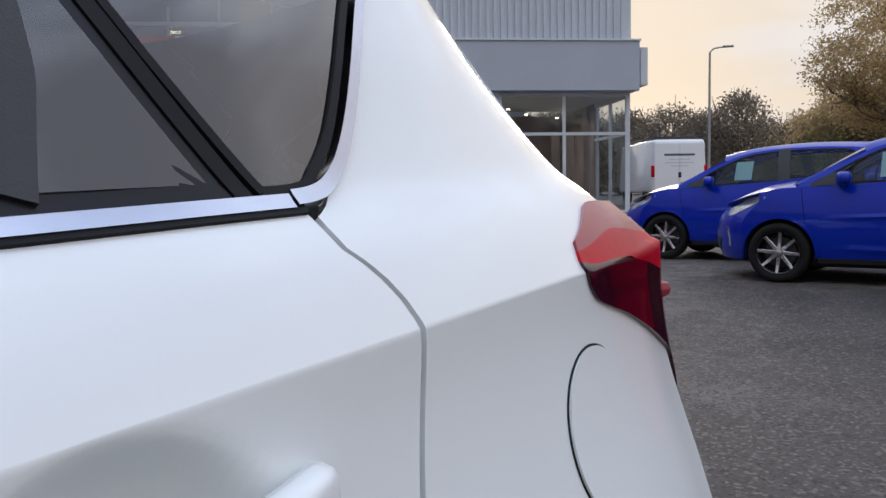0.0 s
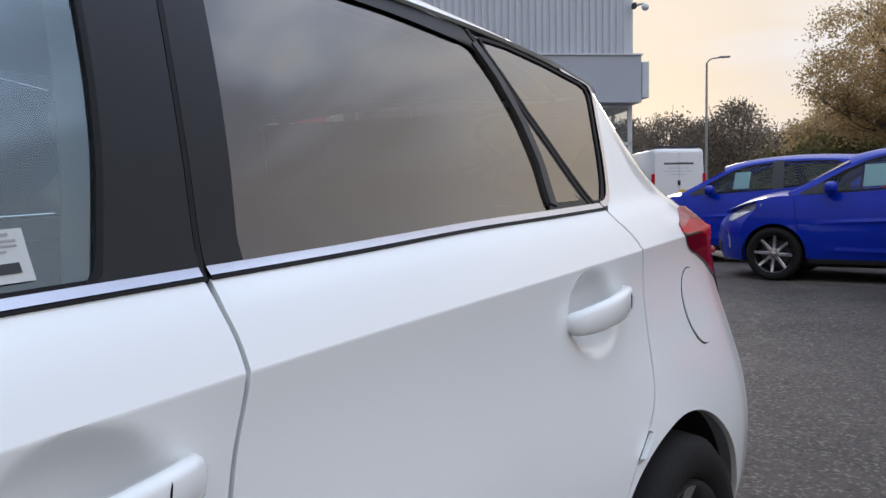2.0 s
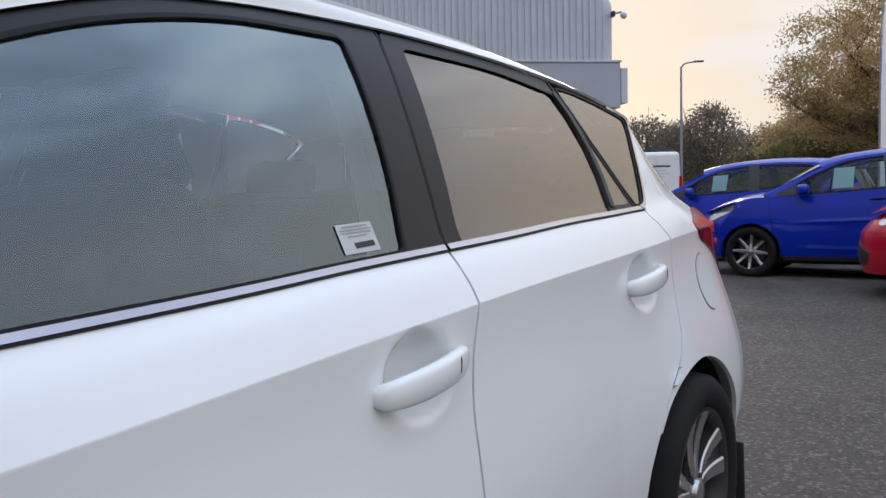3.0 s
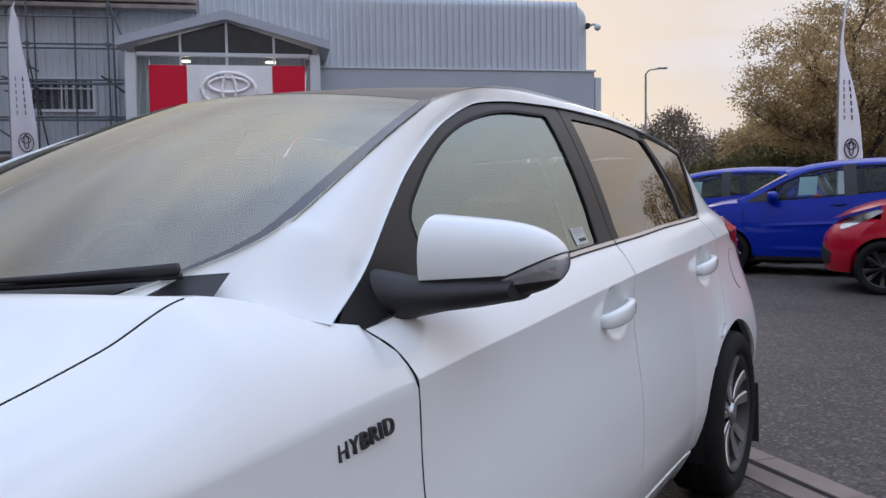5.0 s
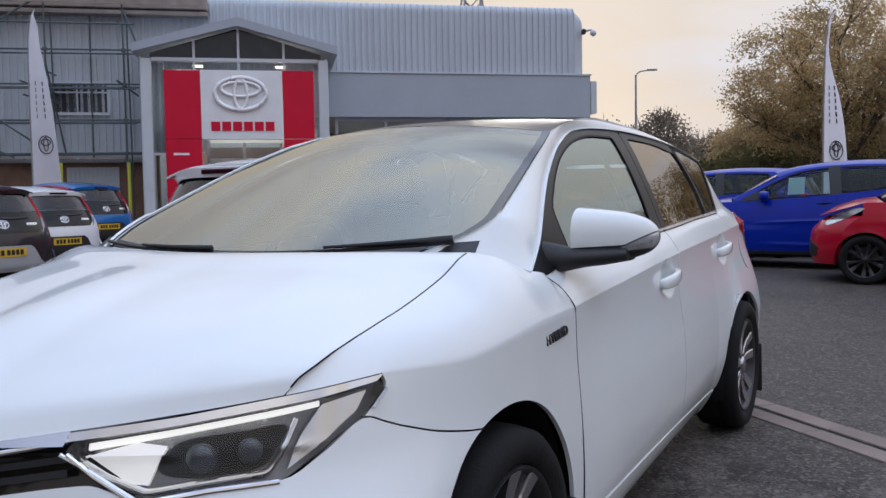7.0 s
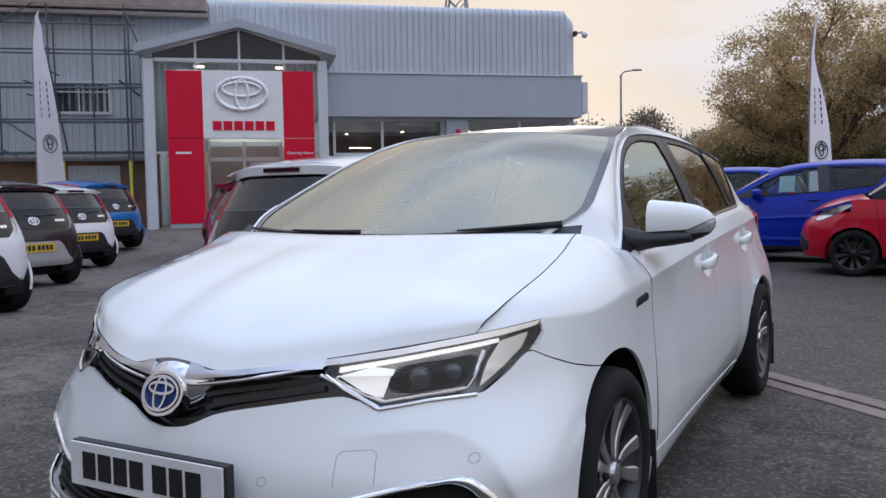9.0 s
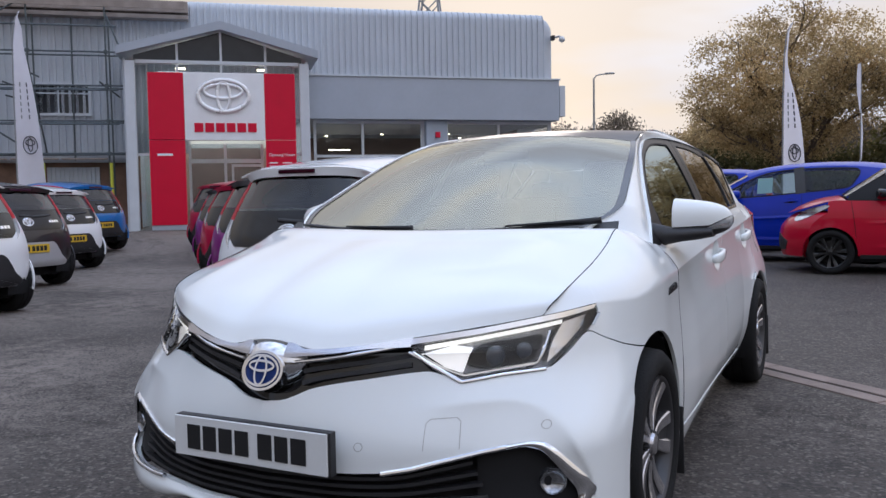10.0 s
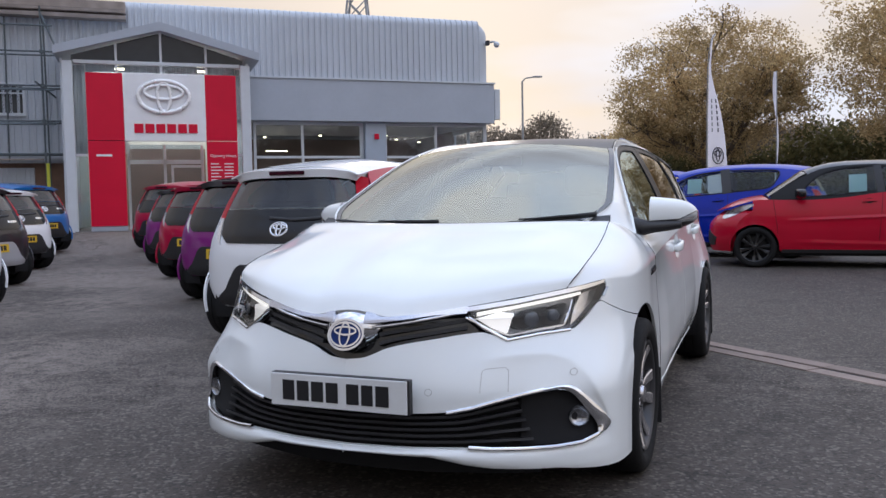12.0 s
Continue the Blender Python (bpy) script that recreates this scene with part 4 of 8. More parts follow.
HUB_Y, HUB_R, HUB_Z, HUB_X, ARCH, ARCH_F = 1.30, 1.345, 0.315, 0.80, 0.362, 0.375
BELT = [(-1.0, 0.942), (-0.7, 0.953), (-0.38, 0.966), (-0.12, 0.979), (0.08, 0.992), (0.313, 1.005), (0.53, 1.017), (0.83, 1.036), (1.056, 1.046), (1.18, 1.052), (1.29, 1.057)]
belt = smooth_table(BELT)
CUT_F = [(-0.845, 0.27), (-0.848, 0.4), (-0.855, 0.55), (-0.858, 0.7), (-0.856, 0.82), (-0.874, 0.9), (-0.93, 0.952)]
CUT_B = [(0.275, 0.27), (0.277, 0.45), (0.28, 0.6), (0.285, 0.75), (0.303, 0.845), (0.323, 0.91), (0.330, 0.955), (0.328, 1.0)]
CUT_R = [(0.980, 0.27), (0.998, 0.44), (1.026, 0.505), (1.058, 0.546), (1.12, 0.622), (1.19, 0.682), (1.235, 0.735), (1.265, 0.81), (1.288, 0.89), (1.303, 0.96), (1.302, 0.995), (1.285, 1.025), (1.255, 1.05)]
GAP = 0.003
FRAME_TOP = [(-1.0, 0.957), (-0.88, 1.020), (-0.7, 1.136), (-0.59, 1.202), (-0.473, 1.260), (-0.3, 1.331), (-0.05, 1.398), (0.2, 1.420), (0.43, 1.425), (0.75, 1.416), (1.1, 1.388), (1.35, 1.352), (1.46, 1.322), (1.51, 1.285)]
ROOF_Z = smooth_table([(-0.45, 1.395), (-0.33, 1.415), (-0.1, 1.452), (0.1, 1.470), (0.3, 1.478), (0.8, 1.470), (1.1, 1.448), (1.3, 1.425), (1.5, 1.385), (1.62, 1.345)])
frame_top = smooth_table(FRAME_TOP[:-1])


def shift(c, d):
    return [(a + d, b) for a, b in c]


def curve2(pts, n=24):
    return [(p.x, p.y) for p in spline([(*q, 0) for q in pts], n)]


def arc(cy, a0, a1, r=ARCH, n=48):
    return [(cy + r * math.cos(radians(a0 + (a1 - a0) * i / (n - 1))), HUB_Z + r * math.sin(radians(a0 + (a1 - a0) * i / (n - 1)))) for i in range(n)]


def coons3(b, t, l, r, nu, nv, bulge=None):
    """A grid of 3D places between four edge curves."""
    b, t = resample(b, nu), resample(t, nu)
    l, r = resample(l, nv), resample(r, nv)
    out = []
    for j in range(nv):
        v = j / (nv - 1)
        row = []
        for i in range(nu):
            w = i / (nu - 1)
            p = b[i] * (1 - v) + t[i] * v + l[j] * (1 - w) + r[j] * w
            p = p - (b[0] * (1 - w) * (1 - v) + b[-1] * w * (1 - v) + t[0] * (1 - w) * v + t[-1] * w * v)
            if bulge:
                p = p + bulge(w, v)
            row.append(p)
        out.append(row)
    return out


def skin3(grid, lift=0.0, flange=0.012, flip=False):
    rows = range(len(grid))
    flat = [[(j, i) for i in range(len(grid[0]))] for j in rows]
    return skin(flat, lambda j, i: grid[j][i], lift, flange, flip)


def turns_left(o):
    return sum(a[0] * b[1] - b[0] * a[1] for a, b in zip(o, o[1:] + o[:1])) > 0


def ring(outer, inner, surf, n=96, lift=0.0, flange=0.008, flip=False):
    """A closed frame between two closed outlines on a surface."""
    flip = flip != turns_left(outer)
    o = resample([(*p, 0) for p in outer + outer[:1]], n + 1)
    i_ = resample([(*p, 0) for p in inner + inner[:1]], n + 1)
    grid = [[(i_[k].x + (o[k].x - i_[k].x) * f, i_[k].y + (o[k].y - i_[k].y) * f) for k in range(n + 1)] for f in (0, 0.5, 1)]
    return skin(grid, surf, lift, flange, flip)


def strip(curve, surf, w, lift=0.003, thick=0.006, n=48):
    """A raised band of width w that follows a curve on a surface."""
    c = resample([(*p, 0) for p in curve], n)
    grid = [[], [], []]
    for k in range(n):
        d = c[min(k + 1, n - 1)] - c[max(k - 1, 0)]
        d.normalize()
        s = Vector((-d.y, d.x, 0)) * (w / 2)
        for row, f in zip(grid, (-1, 0, 1)):
            q = c[k] + s * f
            row.append((q.x, q.y))
    return skin(grid, surf, lift, thick)


def bead(curve, surf, r, n=50):
    """A round moulding that follows a curve on a surface."""
    bm = bmesh.new()
    c = resample([(*p, 0) for p in curve], n)
    tube(bm, [tuple(surf(p.x, p.y)) for p in c], r, 10)
    return bm


def fill_outline(outline, surf, lift=0.0, flange=0.004, flip=False, rings=7, n=96):
    """A pane or lens: rings of faces from an outline to its middle."""
    flip = flip != turns_left(outline)
    o = resample([(*p, 0) for p in outline + outline[:1]], n + 1)
    c = sum((p for p in o[:-1]), Vector()) / n
    grid = [[(c.x + (p.x - c.x) * f, c.y + (p.y - c.y) * f) for p in o] for f in [0.0] + [(k + 1) / rings for k in range(rings)]]
    return skin(grid, surf, lift, flange, flip)


car = thing("white_hatchback", "pearl white five-door hatchback parked on worn asphalt", "car")

# doors
DOOR_TOP_F = [(y, belt(y) + 0.0085) for y in np.linspace(-0.93, 0.328, 20)]
DOOR_TOP_R = [(y, belt(y) + 0.0085) for y in np.linspace(0.336, 1.255, 20)]


def door(left, right, top, z0=0.27):
    l, r = curve2(left, 40), curve2(right, 40)
    bottom = [(l[0][0] + (r[0][0] - l[0][0]) * k / 20, z0) for k in range(21)]
    return coons(bottom, top, l, r, 44, 64)


def handle_dish(cy, cz, hw=0.094, hz=0.074, depth=0.038):
    """A side surface with the finger hollow behind a door handle."""

    def f(y, z):
        x = side_x(y, z)
        d = math.hypot((y - cy) / hw, (z - cz) / hz)
        if d < 1:
            x -= depth * (1 - d**3) ** 1.6
        return (x, y, z)

    return f


def at_crease(c):
    """Splits an upright edge curve where it meets the crease."""
    for k in range(len(c) - 1):
        a, b = c[k], c[k + 1]
        fa, fb = a[1] - t_zc(a[0]), b[1] - t_zc(b[0])
        if fa < 0 <= fb:
            t = fa / (fa - fb)
            m = (a[0] + (b[0] - a[0]) * t, a[1] + (b[1] - a[1]) * t)
            return c[: k + 1] + [m], [m] + c[k + 1 :]
    return c, c[-1:]


def packed(curve, n, toward_end, power=1.7):
    """Points along a curve, closer together towards one end."""
    d = resample([(*p, 0) for p in curve], 200)
    out = []
    for k in range(n):
        t = k / (n - 1)
        t = 1 - (1 - t) ** power if toward_end else t**power
        out.append((d[round(t * 199)].x, d[round(t * 199)].y))
    return out


def coons_raw(b, t, l, r):
    """Coons grid through edge points as they are."""
    out = []
    nu, nv = len(b), len(l)
    for j in range(nv):
        v = j / (nv - 1)
        row = []
        for i in range(nu):
            w = i / (nu - 1)
            vl = (l[j][1] - l[0][1]) / (l[-1][1] - l[0][1])
            q = []
            for k in (0, 1):
                c = b[i][k] * (1 - vl) + t[i][k] * vl + l[j][k] * (1 - w) + r[j][k] * w
                c -= b[0][k] * (1 - w) * (1 - vl) + b[-1][k] * w * (1 - vl) + t[0][k] * (1 - w) * vl + t[-1][k] * w * vl
                q.append(c)
            row.append(tuple(q))
        out.append(row)
    return out


def creased(bottom, top, left, right, nu, n1, n2):
    """A panel grid with one row of points exactly along the crease."""
    l1, l2 = at_crease(left)
    r1, r2 = at_crease(right)
    ys = np.linspace(l1[-1][0], r1[-1][0], 60)
    crease = [(y, t_zc(y)) for y in ys]
    crease[0], crease[-1] = l1[-1], r1[-1]

    def even(c):
        return [(p.x, p.y) for p in resample([(*q, 0) for q in c], nu)]

    lo = coons_raw(even(bottom), even(crease), packed(l1, n1, True), packed(r1, n1, True))
    hi = coons_raw(even(crease), even(top), packed(l2, n2, False), packed(r2, n2, False))
    return lo + hi[1:]


def fine_door(left, right, top, dish):
    l, r = curve2(left, 60), curve2(right, 60)
    l[-1], r[-1] = top[0], top[-1]
    bottom = [(l[0][0] + (r[0][0] - l[0][0]) * k / 20, 0.27) for k in range(21)]
    return skin(creased(bottom, top, l, r, 120, 90, 18), dish, flip=False)


H_F, H_R = (0.165, 0.845), (1.085, 0.905)
front_doors = both("front_door", lambda: fine_door(shift(CUT_F, GAP), shift(CUT_B, -GAP), DOOR_TOP_F, handle_dish(0.155, 0.845)), M_white, car, "pearl white front door with pull handle", angle=50)
rear_doors = both("rear_door", lambda: fine_door(shift(CUT_B, GAP), shift(CUT_R, -GAP), DOOR_TOP_R, handle_dish(1.075, 0.9)), M_white, car, "pearl white rear door with pull handle", angle=50)


def handle(cy, cz):
    """A stout bowed pull handle that bridges its hollow."""
    bm = bmesh.new()
    n = 22
    rings = []
    for i in range(n):
        t = i / (n - 1)
        y = cy - 0.116 + 0.226 * t
        z = cz - 0.014 + 0.026 * t
        out = 0.012 + 0.030 * math.sin(math.pi * min(1, max(0, t))) ** 0.55
        h = 0.0235 * (1 - 0.25 * abs(2 * t - 1) ** 3) * (min(1, (1 - abs(2 * t - 1)) * 9 + 0.55))
        dp = 0.0135
        ring_ = []
        for k in range(12):
            a = 2 * math.pi * k / 12
            ca, sa = math.cos(a), math.sin(a)
            ex, ez = abs(ca) ** 0.6 * (1 if ca > 0 else -1), abs(sa) ** 0.6 * (1 if sa > 0 else -1)
            ring_.append(bm.verts.new((side_x(y, z) + out + ex * dp - 0.012, y, z + ez * h)))
        rings.append(ring_)
    for a, b in zip(rings, rings[1:]):
        for k in range(12):
            bm.faces.new((a[k], a[(k + 1) % 12], b[(k + 1) % 12], b[k]))
    bm.faces.new(rings[0][::-1])
    bm.faces.new(rings[-1])
    bmesh.ops.recalc_face_normals(bm, faces=bm.faces)
    return bm


for pair, (cy, cz) in ((front_doors, (0.155, 0.845)), (rear_doors, (1.09, 0.903))):
    hs = (part("handle", handle(cy, cz), M_white, pair[0], "white bow handle", True, 50), part("handle", mirror_x(handle(cy, cz)), M_white, pair[1], "white bow handle", True, 50))
    seam_y = cy + 0.052

    def seam(flipped=False):
        bm = bmesh.new()
        y, z = seam_y, cz + 0.007
        pts = [(side_x(y, z) + 0.0275 + 0.0112 * abs(math.cos(a)) ** 0.6 * math.copysign(1, math.cos(a)), y + 0.004 * math.sin(a), z + 0.0162 * abs(math.sin(a)) ** 0.6 * math.copysign(1, math.sin(a))) for a in [2 * math.pi * k / 24 for k in range(24)]]
        tube(bm, pts, 0.0011, 5, closed=True)
        return bm

    part("lock_seam", seam(), M_seal, hs[0])
    part("lock_seam", mirror_x(seam()), M_seal, hs[1])


Z_IN_TOP = smooth_table([(0, 0.408), (0.25, 0.41), (0.37, 0.416), (0.5, 0.446), (0.60, 0.472), (0.68, 0.487), (0.72, 0.488), (0.76, 0.468), (0.80, 0.416), (0.835, 0.365), (0.845, 0.345)])
Z_IN_BOT = smooth_table([(0, 0.294), (0.5, 0.296), (0.7, 0.292), (0.77, 0.296), (0.82, 0.315), (0.845, 0.335)])
Z_GR_BOT = smooth_table([(0, 0.582), (0.06, 0.588), (0.10, 0.602), (0.145, 0.622), (0.21, 0.638), (0.313, 0.655), (0.40, 0.668), (0.445, 0.672), (0.486, 0.661), (0.527, 0.646), (0.62, 0.661), (0.716, 0.668), (0.752, 0.705), (0.782, 0.750), (0.80, 0.735), (0.83, 0.706), (0.855, 0.678), (0.872, 0.658), (0.90, 0.640)])


def nose_x(y, z):
    """Half width of the nose surface at a place along the car."""
    lo, hi = 0.5, 0.90
    for _ in range(22):
        mid_ = (lo + hi) / 2
        if nose_y(mid_, z) < y:
            lo = mid_
        else:
            hi = mid_
    return (lo + hi) / 2


# front wing
EDGE_X = smooth_table([(-1.853, 0.690), (-1.836, 0.704), (-1.79, 0.717), (-1.70, 0.724), (-1.557, 0.725), (-1.3, 0.718), (-1.195, 0.714), (-1.05, 0.768), (-0.93, 0.797)])
EDGE_Z = smooth_table([(-1.853, 0.806), (-1.836, 0.832), (-1.79, 0.855), (-1.74, 0.873), (-1.6, 0.907), (-1.517, 0.926), (-1.35, 0.972), (-1.2, 1.022), (-1.12, 1.008), (-1.03, 0.972), (-0.93, 0.952)])
BROW = smooth_table([(0.395, 0.757), (0.55, 0.779), (0.68, 0.8035), (0.735, 0.814), (0.788, 0.825), (0.80, 0.827)])


def bonnet_edge(y):
    return Vector((EDGE_X(y), y, EDGE_Z(y)))


def wing_x(y, z):
    k = min(1, max(0, (-1.22 - y) / 0.38))
    k = k * k * (3 - 2 * k)
    return side_x(y, z) if k == 0 else side_x(y, z) * (1 - k) + k * nose_x(y, min(z, 0.83))


HL_REAR = [(0.781, 0.752), (0.789, 0.778), (0.794, 0.802), (0.788, 0.826)]
Y_TIP, Y_TOP = nose_y(0.788, 0.826), -1.645


def wing_low(y):
    """Lower edge of the wing: bumper seam, arch, sill."""
    arch_z = HUB_Z + math.sqrt(max(0.0, ARCH_F**2 - (y + HUB_Y) ** 2)) if abs(y + HUB_Y) < ARCH_F else 0.27
    seam_z = 0.27
    if y < -1.40:
        seam_z = 0.71
        for _ in range(4):
            seam_z = Z_GR_BOT(nose_x(y, seam_z))
        seam_z += 0.004
    return max(arch_z, seam_z, 0.27)


def wing_bow(a, e, t):
    h = e.z - a.z
    c = Vector((a.x - 0.012 * min(1, h / 0.05) - 0.1 * h, (a.y + e.y) / 2, a.z + 0.62 * h))
    return a * (1 - t) ** 2 + c * 2 * t * (1 - t) + e * t * t


def wing():
    """Wing panel that wraps round the end of the headlamp."""
    n1, n2, cols = 26, 20, 110
    edge = spline([nose(*q) for q in HL_REAR], n1)
    grid = []
    for i in range(cols):
        u = i / (cols - 1)
        u = u * (0.55 + 0.45 * u)
        col = []
        for j in range(n1):
            y0 = edge[j].y
            y = y0 + (-0.855 - GAP - y0) * u
            col.append(y)
        zb = wing_low(col[0]) if i else HL_REAR[0][1]
        zc = min(max(t_zc(col[-1]), zb), 2) if col[-1] > -1.45 else lerp(col[-1], [(Y_TIP, 0.826), (-1.45, t_zc(-1.45))])
        zc = max(zc, zb)
        ytop = Y_TOP + (-0.855 - GAP - Y_TOP) * u
        if ytop > -0.93:
            e = Vector((0, ytop, lerp(ytop, [(-0.93, 0.952), (-0.874, 0.9), (-0.855, 0.83)])))
            e.x = side_x(ytop, e.z)
        else:
            e = bonnet_edge(ytop)
        zc = min(zc, e.z - 0.001)
        k = min(1, u * 45)
        pts = []
        for j in range(n1):
            f = j / (n1 - 1)
            z = zb + (zc - zb) * f
            p = Vector((wing_x(col[j], z), col[j], z))
            pts.append(edge[j].lerp(p, k) if i else edge[j])
        a = pts[-1]
        for j in range(1, n2 + 1):
            t = j / n2
            pts.append(a.lerp(e, t) if e.z - a.z < 0.02 else wing_bow(a, e, t))
        grid.append(pts)
    bm = skin3([list(r) for r in zip(*grid)])
    # narrow end between bonnet and headlamp
    tip = []
    for i in range(24):
        f = i / 23
        x = 0.788 + (0.691 - 0.788) * f
        a = Vector(nose(x, BROW(x) + 0.0005))
        y = Y_TOP + (-1.852 - Y_TOP) * f
        e = bonnet_edge(y)
        if i == 0:
            a = grid[0][n1 - 1]
        tip.append([wing_bow(a, e, j / n2) for j in range(n2 + 1)])
    other = skin3([list(r) for r in zip(*tip[::-1])], flange=0)
    me = bpy.data.meshes.new("tmp")
    other.to_mesh(me)
    bm.from_mesh(me)
    bpy.data.meshes.remove(me)
    other.free()
    bmesh.ops.remove_doubles(bm, verts=bm.verts, dist=2e-4)
    return bm


both("front_wing", wing, M_white, car, "pearl white front wing", angle=50)

# rear quarter and pillar in one panel
QG_REAR = [(1.275, 1.066), (1.30, 1.086), (1.345, 1.128), (1.405, 1.215), (1.45, 1.275), (1.475, 1.312), (1.462, 1.328)]


def quarter():
    bottom = arc(HUB_R, 141, 5, n=60) + [(1.71, 0.27)]
    left = [bottom[0]] + [q for q in curve2(shift(CUT_R, GAP), 60) if q[1] > 0.565]
    left = left[:-1] + [(1.262, 1.0605)] + QG_REAR
    top = [QG_REAR[-1], (1.55, 1.327), (1.62, 1.315)]
    right = [(1.71, 0.27), (1.79, 0.36), (1.8, 0.6), (1.8, 0.95), (1.8, 1.005), (1.8, 1.02), (1.755, 1.08), (1.685, 1.2), (1.62, 1.315)]
    return skin(creased(bottom, top, left, right, 120, 60, 50), side)


both("rear_quarter", quarter, M_white, car, "pearl white rear quarter panel and pillar", angle=50)

# sills
both("sill", lambda: skin(coons([(-0.93, 0.165), (0.93, 0.165)], [(-0.93, 0.264), (0.93, 0.264)], [(-0.93, 0.165), (-0.93, 0.264)], [(0.93, 0.165), (0.93, 0.264)], 30, 10), lambda y, z: (side_x(y, z) + 0.004, y, z)), M_white, car, "pearl white sill", angle=50)


# tail: hatch above, bumper below
def tail_half(z0, z1):
    return [[(q, z) for q in np.linspace(1.8, 2.8, 28)] for z in np.linspace(z0, z1, 24)]


def tail_part(z0, z1):
    bm = skin(tail_half(z0, z1), rear, flange=0.0)
    other = mirror_x(skin(tail_half(z0, z1), rear, flange=0.0))
    me = bpy.data.meshes.new("tmp")
    other.to_mesh(me)
    bm.from_mesh(me)
    bpy.data.meshes.remove(me)
    bmesh.ops.remove_doubles(bm, verts=bm.verts, dist=1e-4)
    other.free()
    return bm


part("rear_bumper", tail_part(0.27, 0.84), M_white, car, "pearl white rear bumper", True, 50)
part("tailgate", tail_part(0.846, 1.06), M_white, car, "pearl white tailgate", True, 50)
part("rear_window", tail_part(1.064, 1.318), M_tint, car, "tinted rear window", True, 50)

# tail lamps
def lamp_skin(q, z):
    """The lens stands proud of the body towards the tail."""
    x, y, h = rear(q, z)
    b = 0.007 * min(1, max(0, (q - 1.57) / 0.24)) ** 1.3 * min(1, max(0, (z - 0.85) / 0.13))
    return (x + b * 0.75, y + b * 0.4, h + b * 0.3)


def tail_lamp(v0, v1):
    left = curve2([(1.569, 0.988), (1.561, 1.007), (1.573, 1.026)], 12)
    bottom = curve2([(1.569, 0.988), (1.586, 0.973), (1.623, 0.961), (1.66, 0.950), (1.721, 0.927), (1.79, 0.897), (1.88, 0.845), (2.02, 0.80)], 40)
    top = curve2([(1.573, 1.026), (1.609, 1.038), (1.655, 1.053), (1.70, 1.060), (1.85, 1.055), (2.04, 1.045)], 40)
    right = [(2.02, 0.80), (2.06, 0.92), (2.06, 0.99), (2.04, 1.045)]
    g = coons(bottom, top, left, right, 40, 51)
    a, b = int(v0 * 50), int(v1 * 50)
    return skin(g[a : b + 1], lamp_skin, lift=0.003, flange=0.006)


for lamp_name, v0, v1, mt, lb in (("tail_lamp_lower", 0, 0.52, M_redlens, "dark maroon tail lamp lens"), ("tail_lamp_strip", 0.52, 0.76, M_redlens2, "bright red ribbed lamp strip"), ("tail_lamp_upper", 0.76, 1, M_redlens3, "pale red upper lens")):
    both(lamp_name, lambda v0=v0, v1=v1: tail_lamp(v0, v1), mt, car, lb, angle=50)


def lamp_fin():
    bm = bmesh.new()
    box(bm, (-0.034, -0.024, -0.011), (0.026, 0.024, 0.010), bevel=0.0095)
    x, y, z = rear(1.89, 0.955)
    bmesh.ops.transform(bm, matrix=pose(x - 0.006, y - 0.008, z + 0.002, 0, 0, 60), verts=bm.verts)
    return bm


both("lamp_fin", lamp_fin, M_redlens3, car, "small red aero fin")


# fuel flap
def flap_ring(r, w):
    return [(1.560 + r * math.cos(a) * 0.88, 0.856 + r * math.sin(a)) for a in [2 * math.pi * k / 64 for k in range(64)]]


part("fuel_flap", fill_outline(flap_ring(0.078, 0), side, lift=0.0035, flange=0.012, rings=5), M_white, car, "round white fuel flap", True, 50)
part("fuel_flap_gap", ring(flap_ring(0.0802, 0), flap_ring(0.0778, 0), side, lift=0.0012, flange=0.001), M_seal, car)


# ---- glass house ----
B_GAP = [(0.328, 1.012), (0.352, 1.11), (0.378, 1.22), (0.405, 1.32), (0.435, 1.42)]


def front_frame():
    bottom = [(y, belt(y) + 0.014 - 0.016 * min(1, max(0, (-0.72 - y) / 0.2))) for y in np.linspace(-1.0, 0.328, 24)]
    right = curve2(shift(B_GAP, -GAP - 0.001), 16)
    top = [(y, frame_top(y) - 0.004) for y in np.linspace(0.43, -0.99, 40)]
    return bottom + right[1:] + top[1:-1]


FG = [(y, belt(y) + 0.020) for y in np.linspace(-0.655, 0.222, 20)] + curve2([(0.226, 1.027), (0.264, 1.143), (0.294, 1.27), (0.316, 1.384)], 14)[1:] + curve2([(0.306, 1.391), (0.06, 1.383), (-0.15, 1.347), (-0.33, 1.291), (-0.47, 1.228), (-0.575, 1.167), (-0.636, 1.125), (-0.648, 1.09), (-0.656, 1.03)], 26)


def rear_frame():
    bottom = [(y, belt(y) + 0.014) for y in np.linspace(0.336, 1.206, 24)]
    right = [(1.206, 1.07), (1.155, 1.158), (1.11, 1.239), (1.067, 1.349), (1.052, 1.385)]
    top = [(y, frame_top(y) - 0.004) for y in np.linspace(1.045, 0.445, 24)]
    left = curve2(shift(B_GAP, GAP + 0.001), 16)[::-1]
    return bottom + right[1:] + top + left[1:-1]


